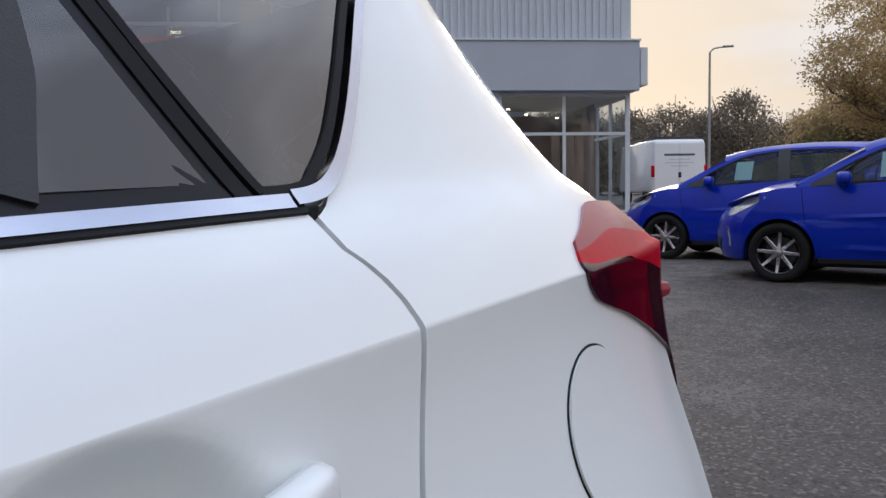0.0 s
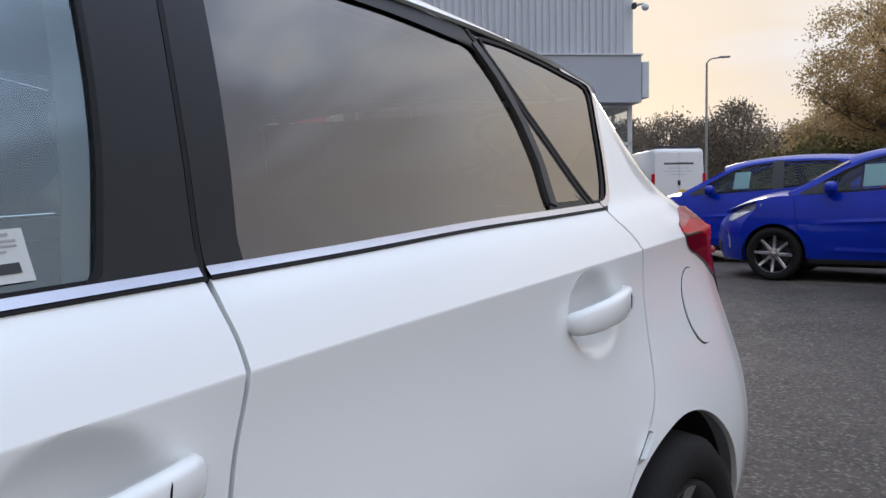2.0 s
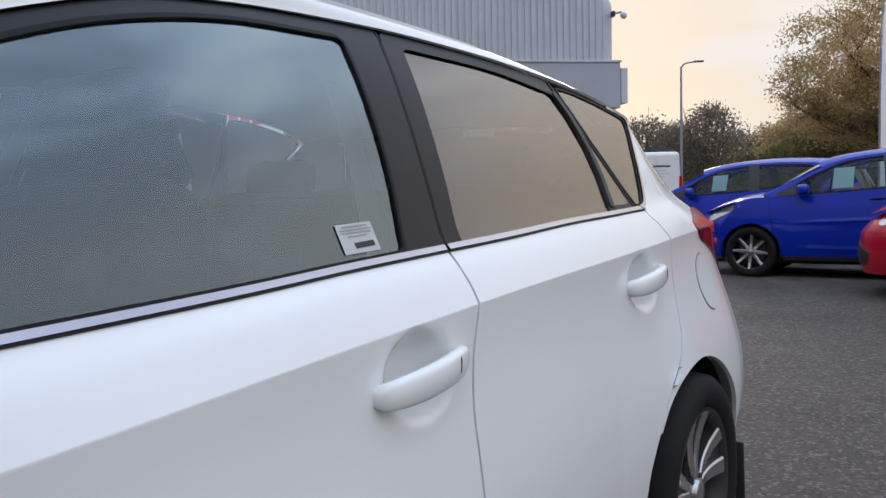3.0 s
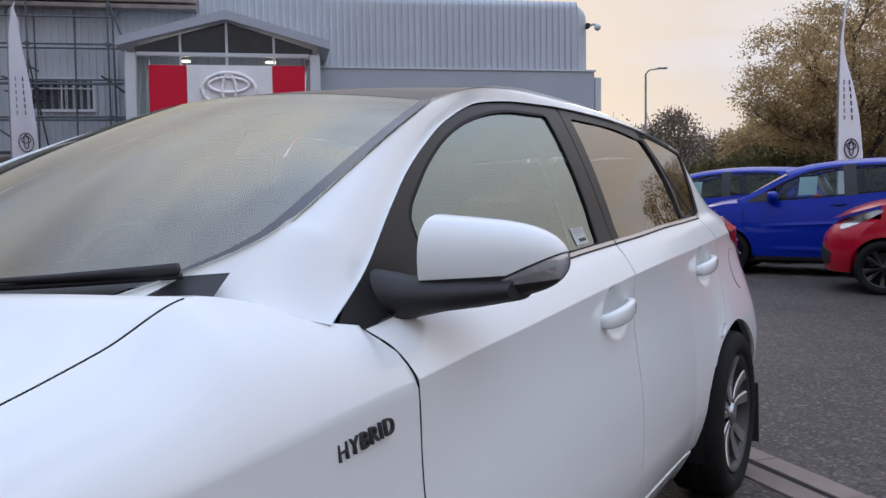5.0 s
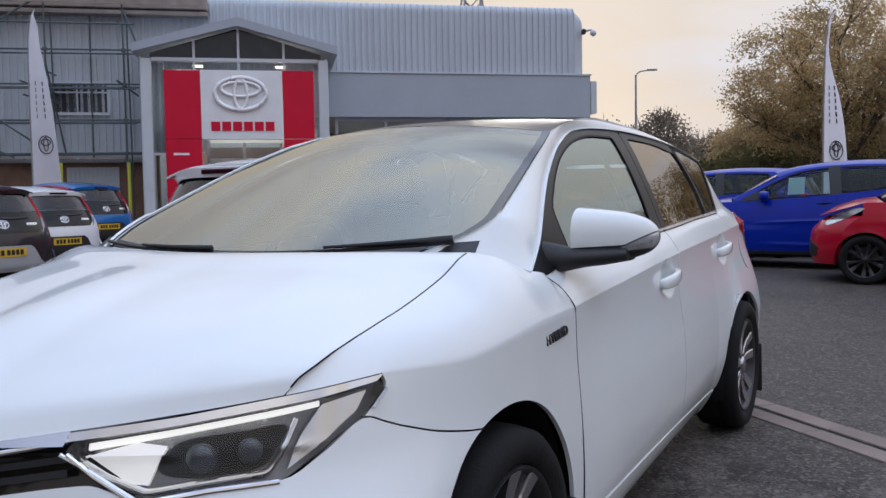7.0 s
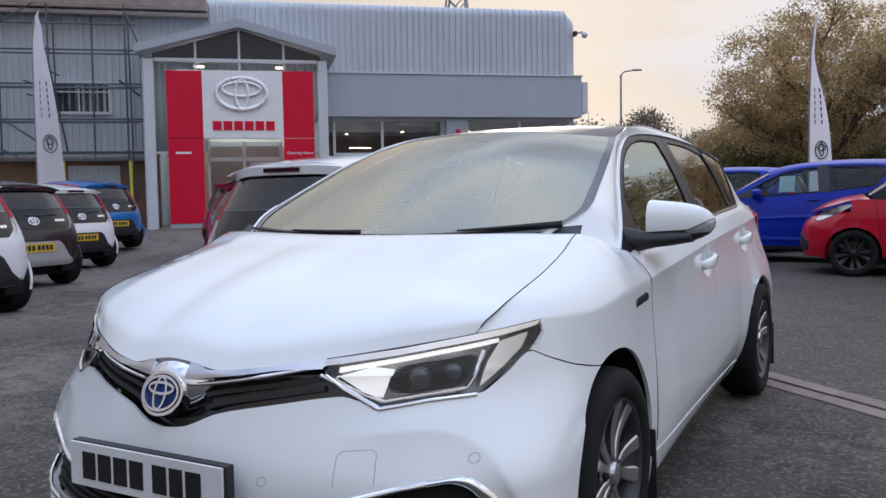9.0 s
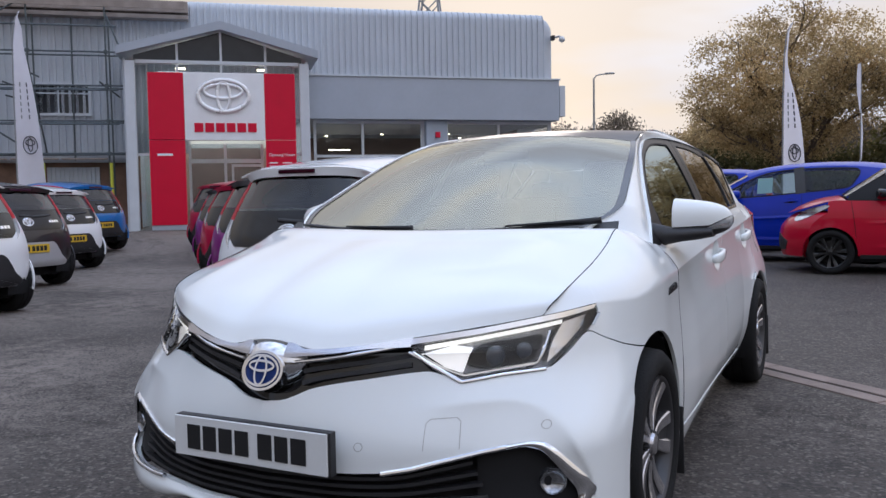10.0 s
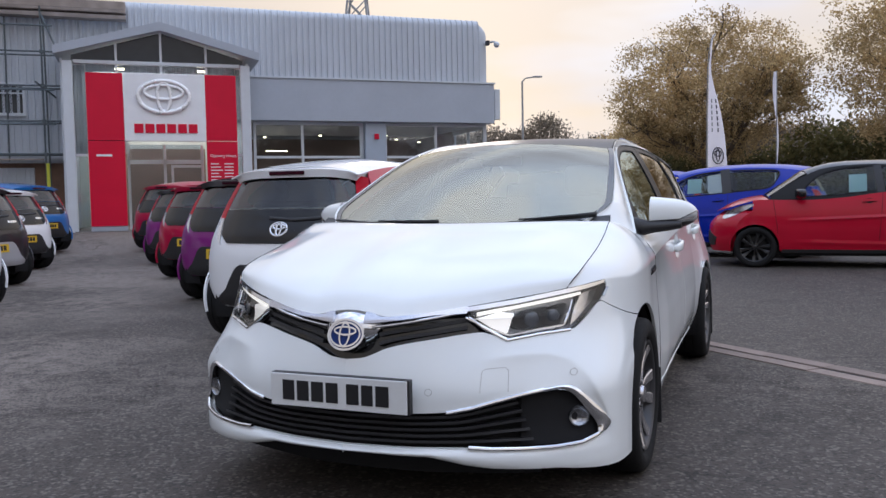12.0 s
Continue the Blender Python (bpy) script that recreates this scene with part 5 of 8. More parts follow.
RG = [(y, belt(y) + 0.020) for y in np.linspace(0.385, 1.058, 18)] + curve2([(1.064, 1.070), (1.084, 1.14), (1.088, 1.22), (1.075, 1.30)], 14)[1:] + curve2([(1.055, 1.352), (0.8, 1.384), (0.50, 1.394)], 12) + curve2([(0.487, 1.386), (0.45, 1.26), (0.41, 1.12), (0.388, 1.05)], 10)
QG = [(1.226, 1.0755), (1.25, 1.0765)] + curve2([(1.268, 1.08), (1.315, 1.123), (1.388, 1.226), (1.435, 1.29), (1.442, 1.312)], 20) + [(1.425, 1.322), (1.304, 1.347), (1.172, 1.368), (1.09, 1.372), (1.088, 1.349), (1.130, 1.239), (1.175, 1.158)]
TRI = [(1.080, 1.077), (1.188, 1.081), (1.151, 1.147), (1.119, 1.204), (1.105, 1.232), (1.099, 1.19), (1.096, 1.14)]


both("front_window_frame", lambda: ring(front_frame(), FG, side, 160, 0.001, 0.01), M_surround, car, "gloss black front window surround with mirror sail", angle=50)
both("rear_window_frame", lambda: ring(rear_frame(), RG, side, 160, 0.001, 0.01), M_surround, car, "gloss black rear window surround", angle=50)
both("front_window", lambda: fill_outline(FG, side, lift=-0.004, flange=0), M_clear, car, "clear front door window")
both("rear_side_window", lambda: fill_outline(RG, side, lift=-0.004, flange=0), M_tint, car, "dark privacy glass in the rear door")
both("corner_pane", lambda: fill_outline(TRI, side, lift=0.002, flange=0.002), M_tint, car, "small fixed tinted pane")
both("quarter_window", lambda: fill_outline(QG, side, lift=0.0, flange=0.006), M_tint, car, "dark rear quarter glass")
for o_, nm in ((FG, "front_window_seal"),):
    both(nm, lambda o_=o_: strip(o_ + o_[:1], side, 0.007, 0.0015, 0.005, 140), M_seal, car)
both("quarter_window_seal", lambda: strip(QG + QG[:1], side, 0.007, 0.003, 0.006, 120), M_seal, car)
both("rear_door_bar", lambda: strip([(1.074, 1.074), (1.094, 1.14), (1.097, 1.22), (1.084, 1.30), (1.062, 1.36)], side, 0.020, 0.004, 0.008, 24), M_black, car, "black window divider")
both("pillar_gap", lambda: strip(B_GAP, side, 0.006, 0.0012, 0.003, 30), M_seal, car)
both("rear_door_gap", lambda: strip([(1.214, 1.068), (1.163, 1.158), (1.118, 1.239), (1.075, 1.349), (1.062, 1.385)], side, 0.012, 0.0025, 0.004, 30), M_seal, car)
both("waist_trim_front", lambda: strip([(y, belt(y) + 0.0142) for y in np.linspace(-0.70, 0.326, 40)], side, 0.0088, 0.004, 0.009, 60), M_satin, car, "bright metal waist trim")
both("waist_trim_rear", lambda: strip([(y, belt(y) + 0.0142) for y in np.linspace(0.335, 1.246, 40)], side, 0.0088, 0.004, 0.009, 60), M_satin, car, "bright metal waist trim")
both("quarter_trim", lambda: strip(curve2([(1.248, 1.0708), (1.266, 1.073), (1.286, 1.080), (1.312, 1.100), (1.345, 1.139), (1.403, 1.223), (1.447, 1.282), (1.465, 1.310), (1.45, 1.327), (1.36, 1.345)], 70), side, 0.0098, 0.005, 0.010, 90), M_satin, car, "bright metal quarter glass trim")
both("waist_seal_front", lambda: strip([(y, belt(y) + 0.0088) for y in np.linspace(-0.66, 0.325, 40)], side, 0.004, 0.003, 0.008, 60), M_seal, car)
both("waist_seal_rear", lambda: strip([(y, belt(y) + 0.0088) for y in np.linspace(0.336, 1.255, 40)], side, 0.004, 0.003, 0.008, 60), M_seal, car)


# roof: white rails that run on from the windscreen pillars, dark glass between
ROOF_Y0, ROOF_Y1 = -0.33, 1.62
rail_x = smooth_table([(-0.33, 0.556), (-0.1, 0.528), (0.1, 0.51), (0.3, 0.50), (0.8, 0.49), (1.3, 0.478), (1.62, 0.465)])
rail_z = smooth_table([(-0.33, 1.374), (-0.1, 1.428), (0.1, 1.450), (0.3, 1.460), (0.8, 1.452), (1.1, 1.428), (1.3, 1.402), (1.5, 1.358), (1.62, 1.322)])


def roof_rows(x0, x1, y0, y1, nu, nv, drop=0.0):
    g = []
    for y in np.linspace(y0, y1, nv):
        xi, zi = rail_x(y), rail_z(y)
        row = []
        for q in np.linspace(x0, x1, nu):
            row.append(Vector((q * xi, y - 0.085 * (1 - q * q) * max(0, 1 - (y - ROOF_Y0) / 0.6), zi + (ROOF_Z(y) - zi) * (1 - q * q) - drop)))
        g.append(row)
    return g


part("roof_glass", skin3(roof_rows(-0.992, 0.992, ROOF_Y0 + 0.004, ROOF_Y1, 40, 50), flange=0.01), M_roofglass, car, "dark glass panoramic roof", True, 50)

# windscreen
WS_SIDE = [Vector(p) for p in ((0.705, -1.165, 1.022), (0.680, -0.98, 1.104), (0.648, -0.78, 1.194), (0.613, -0.58, 1.281), (0.580, -0.42, 1.343), (0.556, -0.33, 1.374))]


def ws_row(v, reach=1.0):
    """One level of the windscreen from side to side, v from the foot to the top."""
    e = spline(WS_SIDE, 25)
    i = min(23, int(v * 24))
    p = e[i].lerp(e[i + 1], v * 24 - i)
    mid_y = p.y - 0.185 * (1 - v) - 0.085 * v
    mid_z = p.z - 0.03 * (1 - v) + 0.040 * v
    return [Vector((p.x * q, p.y + (mid_y - p.y) * (1 - q * q), p.z + (mid_z - p.z) * (1 - q * q))) for q in np.linspace(-reach, reach, 31)]


def ws_reach(v):
    """The glass draws in at its lower corners."""
    return 1.004 - 0.17 * max(0, 1 - v / 0.24) ** 2


part("windscreen", skin3([ws_row(v, ws_reach(v)) for v in np.linspace(0, 1, 25)], flange=0.0), M_screen, car, "clear windscreen", True)
part("windscreen_foot_band", skin3([ws_row(v, ws_reach(v)) for v in np.linspace(0, 0.055, 4)], lift=-0.004, flange=0.0), M_gloss, car, "black band along the windscreen foot", True)
part("windscreen_band", skin3([ws_row(v) for v in np.linspace(0.945, 1, 4)], lift=-0.004, flange=0.0), M_gloss, car, "black band along the windscreen top", True)


def ws_border():
    rows_ = [ws_row(v) for v in np.linspace(0, 1, 25)]
    return skin3([[r[30].lerp(r[27], f + 0.85 * max(0, 1 - k / 6) ** 2) for k, r in enumerate(rows_)] for f in (0, 0.2)], lift=-0.003, flange=0, flip=True)


both("windscreen_border", ws_border, M_gloss, car, "black windscreen edge")


def rail():
    """Pillar and roof rail in one sweep from the wing to the tailgate."""
    foot = []
    for k in range(40):
        v = k / 39
        r = ws_row(v)
        q = 1 - 0.17 * max(0, 1 - v / 0.24) ** 2
        i = min(29, int((q + 1) / 2 * 30))
        foot.append(r[i].lerp(r[i + 1], (q + 1) / 2 * 30 - i) + Vector((0.001, -0.002, 0.004)) * (v < 0.24))
    inner = foot + [Vector((rail_x(y), y, rail_z(y))) for y in np.linspace(ROOF_Y0, ROOF_Y1, 50)][1:]
    oy = list(np.linspace(-1.0, -0.30, 40)) + list(np.linspace(-0.30, ROOF_Y1, 50))[1:]
    outer = [Vector(side(y, frame_top(y) if y < 1.46 else lerp(y, [(1.46, 1.324), (1.62, 1.312)]))) for y in oy]
    grid = []
    for f in np.linspace(0, 1, 14):
        row = []
        for n_, (o, i) in enumerate(zip(outer, inner)):
            k = min(1, n_ / 10)
            c = Vector((o.x * 0.72 + i.x * 0.28, (o.y + i.y) / 2, i.z * (0.5 + 0.42 * k) + o.z * (0.5 - 0.42 * k) + 0.008 * (1 - k)))
            p = o * (1 - f) ** 2 + c * 2 * f * (1 - f) + i * f * f
            row.append(p)
        grid.append(row)
    return skin3(grid, flange=0.008, flip=True)


both("roof_rail", rail, M_white, car, "pearl white windscreen pillar and roof rail", angle=60)


def pillar_foot():
    """Panel that closes the corner between pillar, wing and bonnet."""
    r = ws_row(0)
    at = (0.83 + 1) / 2 * 30
    i = r[int(at)].lerp(r[int(at) + 1], at - int(at)) + Vector((0.001, -0.002, 0.004))
    o = Vector(side(-1.0, frame_top(-1.0)))
    c = Vector((o.x * 0.72 + i.x * 0.28, (o.y + i.y) / 2, (i.z + o.z) / 2 + 0.008))
    top_ = [o * (1 - f) ** 2 + c * 2 * f * (1 - f) + i * f * f for f in np.linspace(0, 1, 24)]
    low_ = resample([o + Vector((-0.002, -0.03, -0.006)), bonnet_edge(-1.05) + Vector((-0.004, 0, 0.001)), bonnet_edge(-1.12) + Vector((-0.004, 0, 0.001)), bonnet_edge(-1.19) + Vector((-0.006, 0, 0.001)), Vector((0.68, -1.222, 1.0235)), Vector((0.62, -1.250, 1.021)), Vector((0.575, -1.268, 1.017))], 24)
    return skin3([[a.lerp(b, f) + Vector((0, 0, 0.006 * math.sin(math.pi * f))) for a, b in zip(top_, low_)] for f in np.linspace(0, 1, 6)], flange=0.004, flip=False)


both("pillar_foot", pillar_foot, M_white, car, "white panel at the foot of the windscreen pillar", angle=60)


# bonnet
def bonnet():
    ys = np.linspace(-1.853, -1.205, 24)
    right = [bonnet_edge(y) - Vector((GAP, 0, 0)) for y in ys]
    left = [Vector((-p.x, p.y, p.z)) for p in right]
    fx = [(0, 0.750, 0), (0.08, 0.740, 0), (0.14, 0.726, 0), (0.255, 0.738, 0), (0.394, 0.759, 0), (0.5, 0.775, 0), (0.62, 0.794, 0)]
    half = [Vector((x, nose_y(x, z) + (0.004 if x > 0.1 else -0.002), z)) for x, z, y in fx] + [right[0]]
    lead = [Vector((-p.x, p.y, p.z)) for p in half[:0:-1]] + half
    back_half = [Vector((x, y, z)) for x, y, z in ((0, -1.385, 1.022), (0.3, -1.365, 1.026), (0.55, -1.295, 1.028), (0.68, -1.23, 1.024))] + [right[-1]]
    back = [Vector((-p.x, p.y, p.z)) for p in back_half[:0:-1]] + back_half
    lead, back = spline(lead, 40), spline(back, 40)

    def dome(w, v):
        a = 1 - (2 * w - 1) ** 2
        ridge = math.exp(-(((abs(2 * w - 1) - 0.72 + 0.1 * v) / 0.1) ** 2)) * 0.006
        return Vector((0, 0, 0.055 * a * math.sin(math.pi * v) ** 0.9 + ridge * math.sin(math.pi * v)))

    return skin3(coons3(lead, back, left, right, 60, 48, dome))


part("bonnet", bonnet(), M_white, car, "pearl white bonnet", True, 50)



def seam_line(pts, r=0.0019):
    bm = bmesh.new()
    tube(bm, pts, r, 6)
    return bm


both("bonnet_gap", lambda: seam_line([bonnet_edge(y) + Vector((-0.001, 0, -0.0005)) for y in np.linspace(-1.845, -1.215, 60)]), M_seal, car, "dark gap along the bonnet")
both("wing_gap", lambda: strip([q for q in curve2(CUT_F, 50) if q[1] > 0.29], side, 0.0036, 0.0006, 0.002, 60), M_seal, car, "dark gap between wing and door")

# front bumper: upper band, corners, lip


def arch_end(z):
    """Where the bumper ends at the wheel arch."""
    d = z - HUB_Z
    return nose_x(-HUB_Y - math.sqrt(max(0.0, ARCH_F**2 - d * d)) if d > 0 else -HUB_Y - ARCH_F, z)


def bumper_rows(low, high, n, lift=None):
    us = [1 - (1 - i / 80) ** 1.7 for i in range(81)]
    g = []
    for j in range(n):
        v = j / (n - 1)
        row = []
        for u in us:
            x = u * 0.868
            for _ in range(14):
                z = low(x) + (high(x) - low(x)) * v
                x = 0.5 * x + 0.5 * u * arch_end(z)
            p = Vector(nose(x, z))
            if p.y > -1.60 and z > 0.33:
                p.x += (wing_x(p.y, z) - p.x) * min(1, (z - 0.33) / 0.15)
            if lift:
                p = p + lift(x, v)
            row.append(p)
        g.append(row)
    return g


def low_edge(x):
    return Z_IN_TOP(x) if x < 0.845 else 0.345 - (x - 0.845) * 0.2


def lip_edge(x):
    return lerp(x, [(0, 0.268), (0.3, 0.262), (0.42, 0.236), (0.5, 0.226), (0.7, 0.218), (0.87, 0.19)])


def bumper_upper():
    return skin3(bumper_rows(low_edge, Z_GR_BOT, 28), flange=0.012)


def bumper_lip():
    return skin3(bumper_rows(lip_edge, lambda x: Z_IN_BOT(x) - 0.004 if x < 0.845 else low_edge(x), 14, lambda x, v: Vector((0, -0.028 * math.sin(math.pi * min(1, v * 1.1)) ** 0.7 * (1 - x / 0.88), 0))), flange=0.02)


both("front_bumper", bumper_upper, M_white, car, "pearl white front bumper", angle=50)
both("bumper_lip", bumper_lip, M_white, car, "white bumper lip", angle=50)


# grille and intake
def nose_back(d):
    return lambda x, z: (x, nose_y(x, z) + d, z)


def span(xs, lo, hi, n=8):
    return [[(x, lo(x) + (hi(x) - lo(x)) * j / (n - 1)) for x in xs] for j in range(n)]


def nose_in(d):
    """The nose surface moved inwards along its normal."""

    def f(x, z):
        e = 0.004
        sx_, xa = (1 if x >= 0 else -1), abs(x)
        fx = (nose_y(xa + e, z) - nose_y(xa - e, z)) / (2 * e)
        fz = (nose_y(xa, z + e) - nose_y(xa, z - e)) / (2 * e)
        n = Vector((-fx, 1, -fz)).normalized() * d
        return (sx_ * (xa + n.x), nose_y(xa, z) + n.y, z + n.z)

    return f


XS_G = list(np.linspace(-0.50, 0.50, 67))
Z_CH_LOW = smooth_table([(0, 0.70), (0.07, 0.694), (0.12, 0.698), (0.24, 0.713), (0.40, 0.737), (0.46, 0.748)])
Z_CH_TOP = smooth_table([(0, 0.752), (0.08, 0.741), (0.122, 0.728), (0.255, 0.739), (0.394, 0.760), (0.46, 0.769)])
part("upper_grille", skin(span(XS_G, lambda x: Z_GR_BOT(abs(x)) - 0.01, lambda x: min(Z_CH_LOW(abs(x)) + 0.012, 0.732 - 0.575 * max(-0.05, abs(x) - 0.395))), nose_back(0.035), flange=0), M_gloss, car, "gloss black upper grille", True)
for k, f in enumerate((0.3, 0.65)):
    both("grille_bar", lambda f=f: strip([(x, (1 - f) * Z_GR_BOT(x) + f * Z_CH_LOW(x)) for x in np.linspace(0.11, 0.40, 20)], nose_back(0.012), 0.012, 0.0, 0.02, 24), M_black, car)


def chrome_wing():
    xs = list(np.linspace(0.060, 0.40, 30))
    low = lambda x: Z_CH_LOW(x) + 0.012 * min(1, (0.40 - x) / 0.1)
    return skin(span(xs, low, Z_CH_TOP, 7), lambda x, z: (x, nose_y(x, z) - 0.002 - 0.30 * (Z_CH_TOP(x) - z), z), flange=0.03)


both("grille_chrome", chrome_wing, M_satin, car, "satin chrome grille wing", angle=40)
both("grille_chrome_line", lambda: bead([(x, Z_CH_LOW(x) - 0.004 + 0.010 * (x - 0.09) / 0.31) for x in np.linspace(0.09, 0.40, 12)], nose_in(0.0), 0.0055), M_chrome, car, "thin chrome line below the grille wing")


def oval(cx, cz, rx, rz, n=64):
    return [(cx + rx * math.cos(2 * math.pi * k / n), cz + rz * math.sin(2 * math.pi * k / n)) for k in range(n)]


B_Z = 0.668


def badge_place(d):
    return lambda x, z: (x, -2.195 - 0.034 + d + 0.35 * (z - B_Z) + 1.1 * x * x, z)


bm = bmesh.new()
bmesh.ops.create_uvsphere(bm, u_segments=40, v_segments=24, radius=1.0)
bmesh.ops.transform(bm, matrix=pose(0, -2.150, B_Z + 0.012, -14) @ Matrix.Diagonal((0.114, 0.070, 0.075, 1)), verts=bm.verts)
part("badge_housing", bm, M_chrome, car, "domed chrome badge housing", True)
part("badge_rim", ring(oval(0, B_Z, 0.071, 0.053), oval(0, B_Z, 0.063, 0.046), badge_place(-0.004), 64, 0, 0.045), M_chrome, car, "chrome badge rim", True, 40)
part("badge_disc", fill_outline(oval(0, B_Z, 0.064, 0.0475), badge_place(-0.002), flange=0.04), M_badgeblue, car, "blue enamel badge", True)
for cz, rx, rz in ((B_Z, 0.057, 0.040), (B_Z + 0.012, 0.041, 0.013), (B_Z, 0.019, 0.038)):
    part("badge_ring", strip(oval(0, cz, rx, rz) + oval(0, cz, rx, rz)[:1], badge_place(-0.004), 0.0062, 0.003, 0.005, 65), M_chrome, car, "chrome badge ring", True, 40)

XS_I = list(np.linspace(-0.836, 0.836, 105))
part("lower_intake", skin(span(XS_I, lambda x: Z_IN_BOT(abs(x)) - 0.02, lambda x: Z_IN_TOP(abs(x)) + 0.012), nose_back(0.055), flange=0), M_dark, car, "black lower intake", True)
for k, f in enumerate((0.13, 0.31, 0.49, 0.67, 0.85)):
    end = 0.60 + 0.012 * (2 - k)
    part("intake_slat", strip([(x, Z_IN_BOT(abs(x)) + f * (Z_IN_TOP(abs(x)) - Z_IN_BOT(abs(x)))) for x in np.linspace(-end, end, 60)], nose_back(0.010), 0.009, 0, 0.03, 80), M_black, car, "black intake slat", True, 40)


def fog_bezel():
    xs = list(np.linspace(0.58, 0.838, 24))
    return skin(span(xs, lambda x: Z_IN_BOT(x) + 0.002, lambda x: Z_IN_TOP(x) - 0.002), nose_back(0.03), flange=0.0)


both("fog_bezel", fog_bezel, M_dark, car, "gloss black fog lamp bezel")
both("fog_trim_upper", lambda: bead([(0.36, 0.413), (0.44, 0.429), (0.5, 0.446), (0.6, 0.471), (0.66, 0.482)], nose_back(0.0), 0.0075), M_chrome, car, "chrome fog lamp trim")


def fog_corner():
    inner = curve2([(0.655, 0.472), (0.70, 0.477), (0.738, 0.462), (0.775, 0.408), (0.806, 0.352), (0.812, 0.318)], 40)
    outer = curve2([(0.655, 0.488), (0.72, 0.493), (0.76, 0.473), (0.804, 0.418), (0.836, 0.372), (0.847, 0.346), (0.834, 0.320)], 40)
    g = coons(inner, outer, [(0.655, 0.472), (0.655, 0.488)], [(0.812, 0.318), (0.834, 0.320)], 40, 9)
    return skin3([[Vector(nose(*q)) + Vector((0.3, -0.9, 0.3)) * 0.012 * math.sin(math.pi * (0.08 + 0.84 * k / 8)) for q in row] for k, row in enumerate(g)], flange=0.009)


both("fog_trim_corner", fog_corner, M_chrome, car, "chrome fog lamp corner trim", angle=60)
both("fog_trim_lower", lambda: bead([(0.43, 0.298), (0.5, 0.292), (0.6, 0.291), (0.7, 0.291), (0.77, 0.297), (0.815, 0.316)], nose_back(-0.006), 0.0075), M_chrome, car, "chrome lower trim")


def fog_lamp():
    bm = bmesh.new()
    x, y, z = nose(0.765, 0.383)
    prof = [(-0.010, 0.0), (-0.008, 0.018), (-0.002, 0.036), (0.003, 0.041), (0.006, 0.044), (0.002, 0.047), (-0.05, 0.047)]
    rings = []
    for a, r in prof:
        rings.append([bm.verts.new((r * math.cos(2 * math.pi * k / 28), -a, r * math.sin(2 * math.pi * k / 28))) for k in range(28)])
    for p, q in zip(rings, rings[1:]):
        for k in range(28):
            bm.faces.new((p[k], q[k], q[(k + 1) % 28], p[(k + 1) % 28]))
    bmesh.ops.remove_doubles(bm, verts=bm.verts, dist=1e-5)
    bmesh.ops.transform(bm, matrix=pose(x - 0.012, y + 0.006, z - 0.004, 0, 0, 25) @ Matrix.Diagonal((0.80, 1, 0.80, 1)), verts=bm.verts)
    bmesh.ops.recalc_face_normals(bm, faces=bm.faces)
    return bm


both("fog_lamp", fog_lamp, M_foglens, car, "round clear fog lamp")

# headlamps
HL = [(0.400, 0.728), (0.45, 0.690), (0.527, 0.646), (0.62, 0.661), (0.716, 0.668), (0.752, 0.705), (0.782, 0.753), (0.791, 0.785), (0.794, 0.806), (0.787, 0.818), (0.775, 0.816), (0.735, 0.806), (0.68, 0.795), (0.55, 0.772), (0.41, 0.750)]


HL_D = [(p.x, p.y) for p in resample([(*q, 0) for q in HL + HL[:1]], 97)][:-1]
both("headlamp_bowl", lambda: fill_outline(HL_D, nose_in(0.042), lift=0, flange=-0.041, rings=5), M_bowl, car, "dark headlamp bowl", angle=40)
both("headlamp_lens", lambda: fill_outline(HL_D, nose_in(0.0), lift=0, flange=0.0, rings=8), M_lens, car, "clear headlamp lens")
both("headlamp_brow", lambda: skin(coons([(0.40, 0.742), (0.55, 0.764), (0.68, 0.787), (0.735, 0.797), (0.784, 0.812)], [(0.395, 0.756), (0.55, 0.778), (0.68, 0.802), (0.735, 0.8125), (0.789, 0.824)], [(0.40, 0.742), (0.395, 0.756)], [(0.784, 0.812), (0.789, 0.824)], 30, 5), nose_in(-0.003), flange=0.02), M_chrome, car, "chrome brow over the headlamp", angle=40)
both("daylight_strip", lambda: strip([(0.43, 0.736), (0.55, 0.755), (0.66, 0.774), (0.735, 0.787)], nose_in(0.012), 0.010, 0, 0.01, 30), M_drl, car, "lit daylight running strip")
both("headlamp_chrome", lambda: bead([(0.42, 0.712), (0.47, 0.684), (0.532, 0.661), (0.6, 0.672), (0.69, 0.682), (0.703, 0.71), (0.712, 0.765)], nose_in(0.014), 0.0062), M_chrome, car, "chrome headlamp moulding")
both("headlamp_lower", lambda: bead([(0.405, 0.722), (0.45, 0.687), (0.527, 0.643), (0.62, 0.658), (0.71, 0.665)], nose_in(0.0), 0.0055), M_chrome, car, "chrome headlamp lower edge")


def projector(cx, cz, r, d):
    bm = bmesh.new()
    x, y, z = nose_in(d)(cx, cz)
    bmesh.ops.create_uvsphere(bm, u_segments=24, v_segments=12, radius=r)
    bmesh.ops.transform(bm, matrix=pose(x, y, z, 0, 0, 38) @ Matrix.Diagonal((1, 0.5, 1, 1)), verts=bm.verts)
    return bm


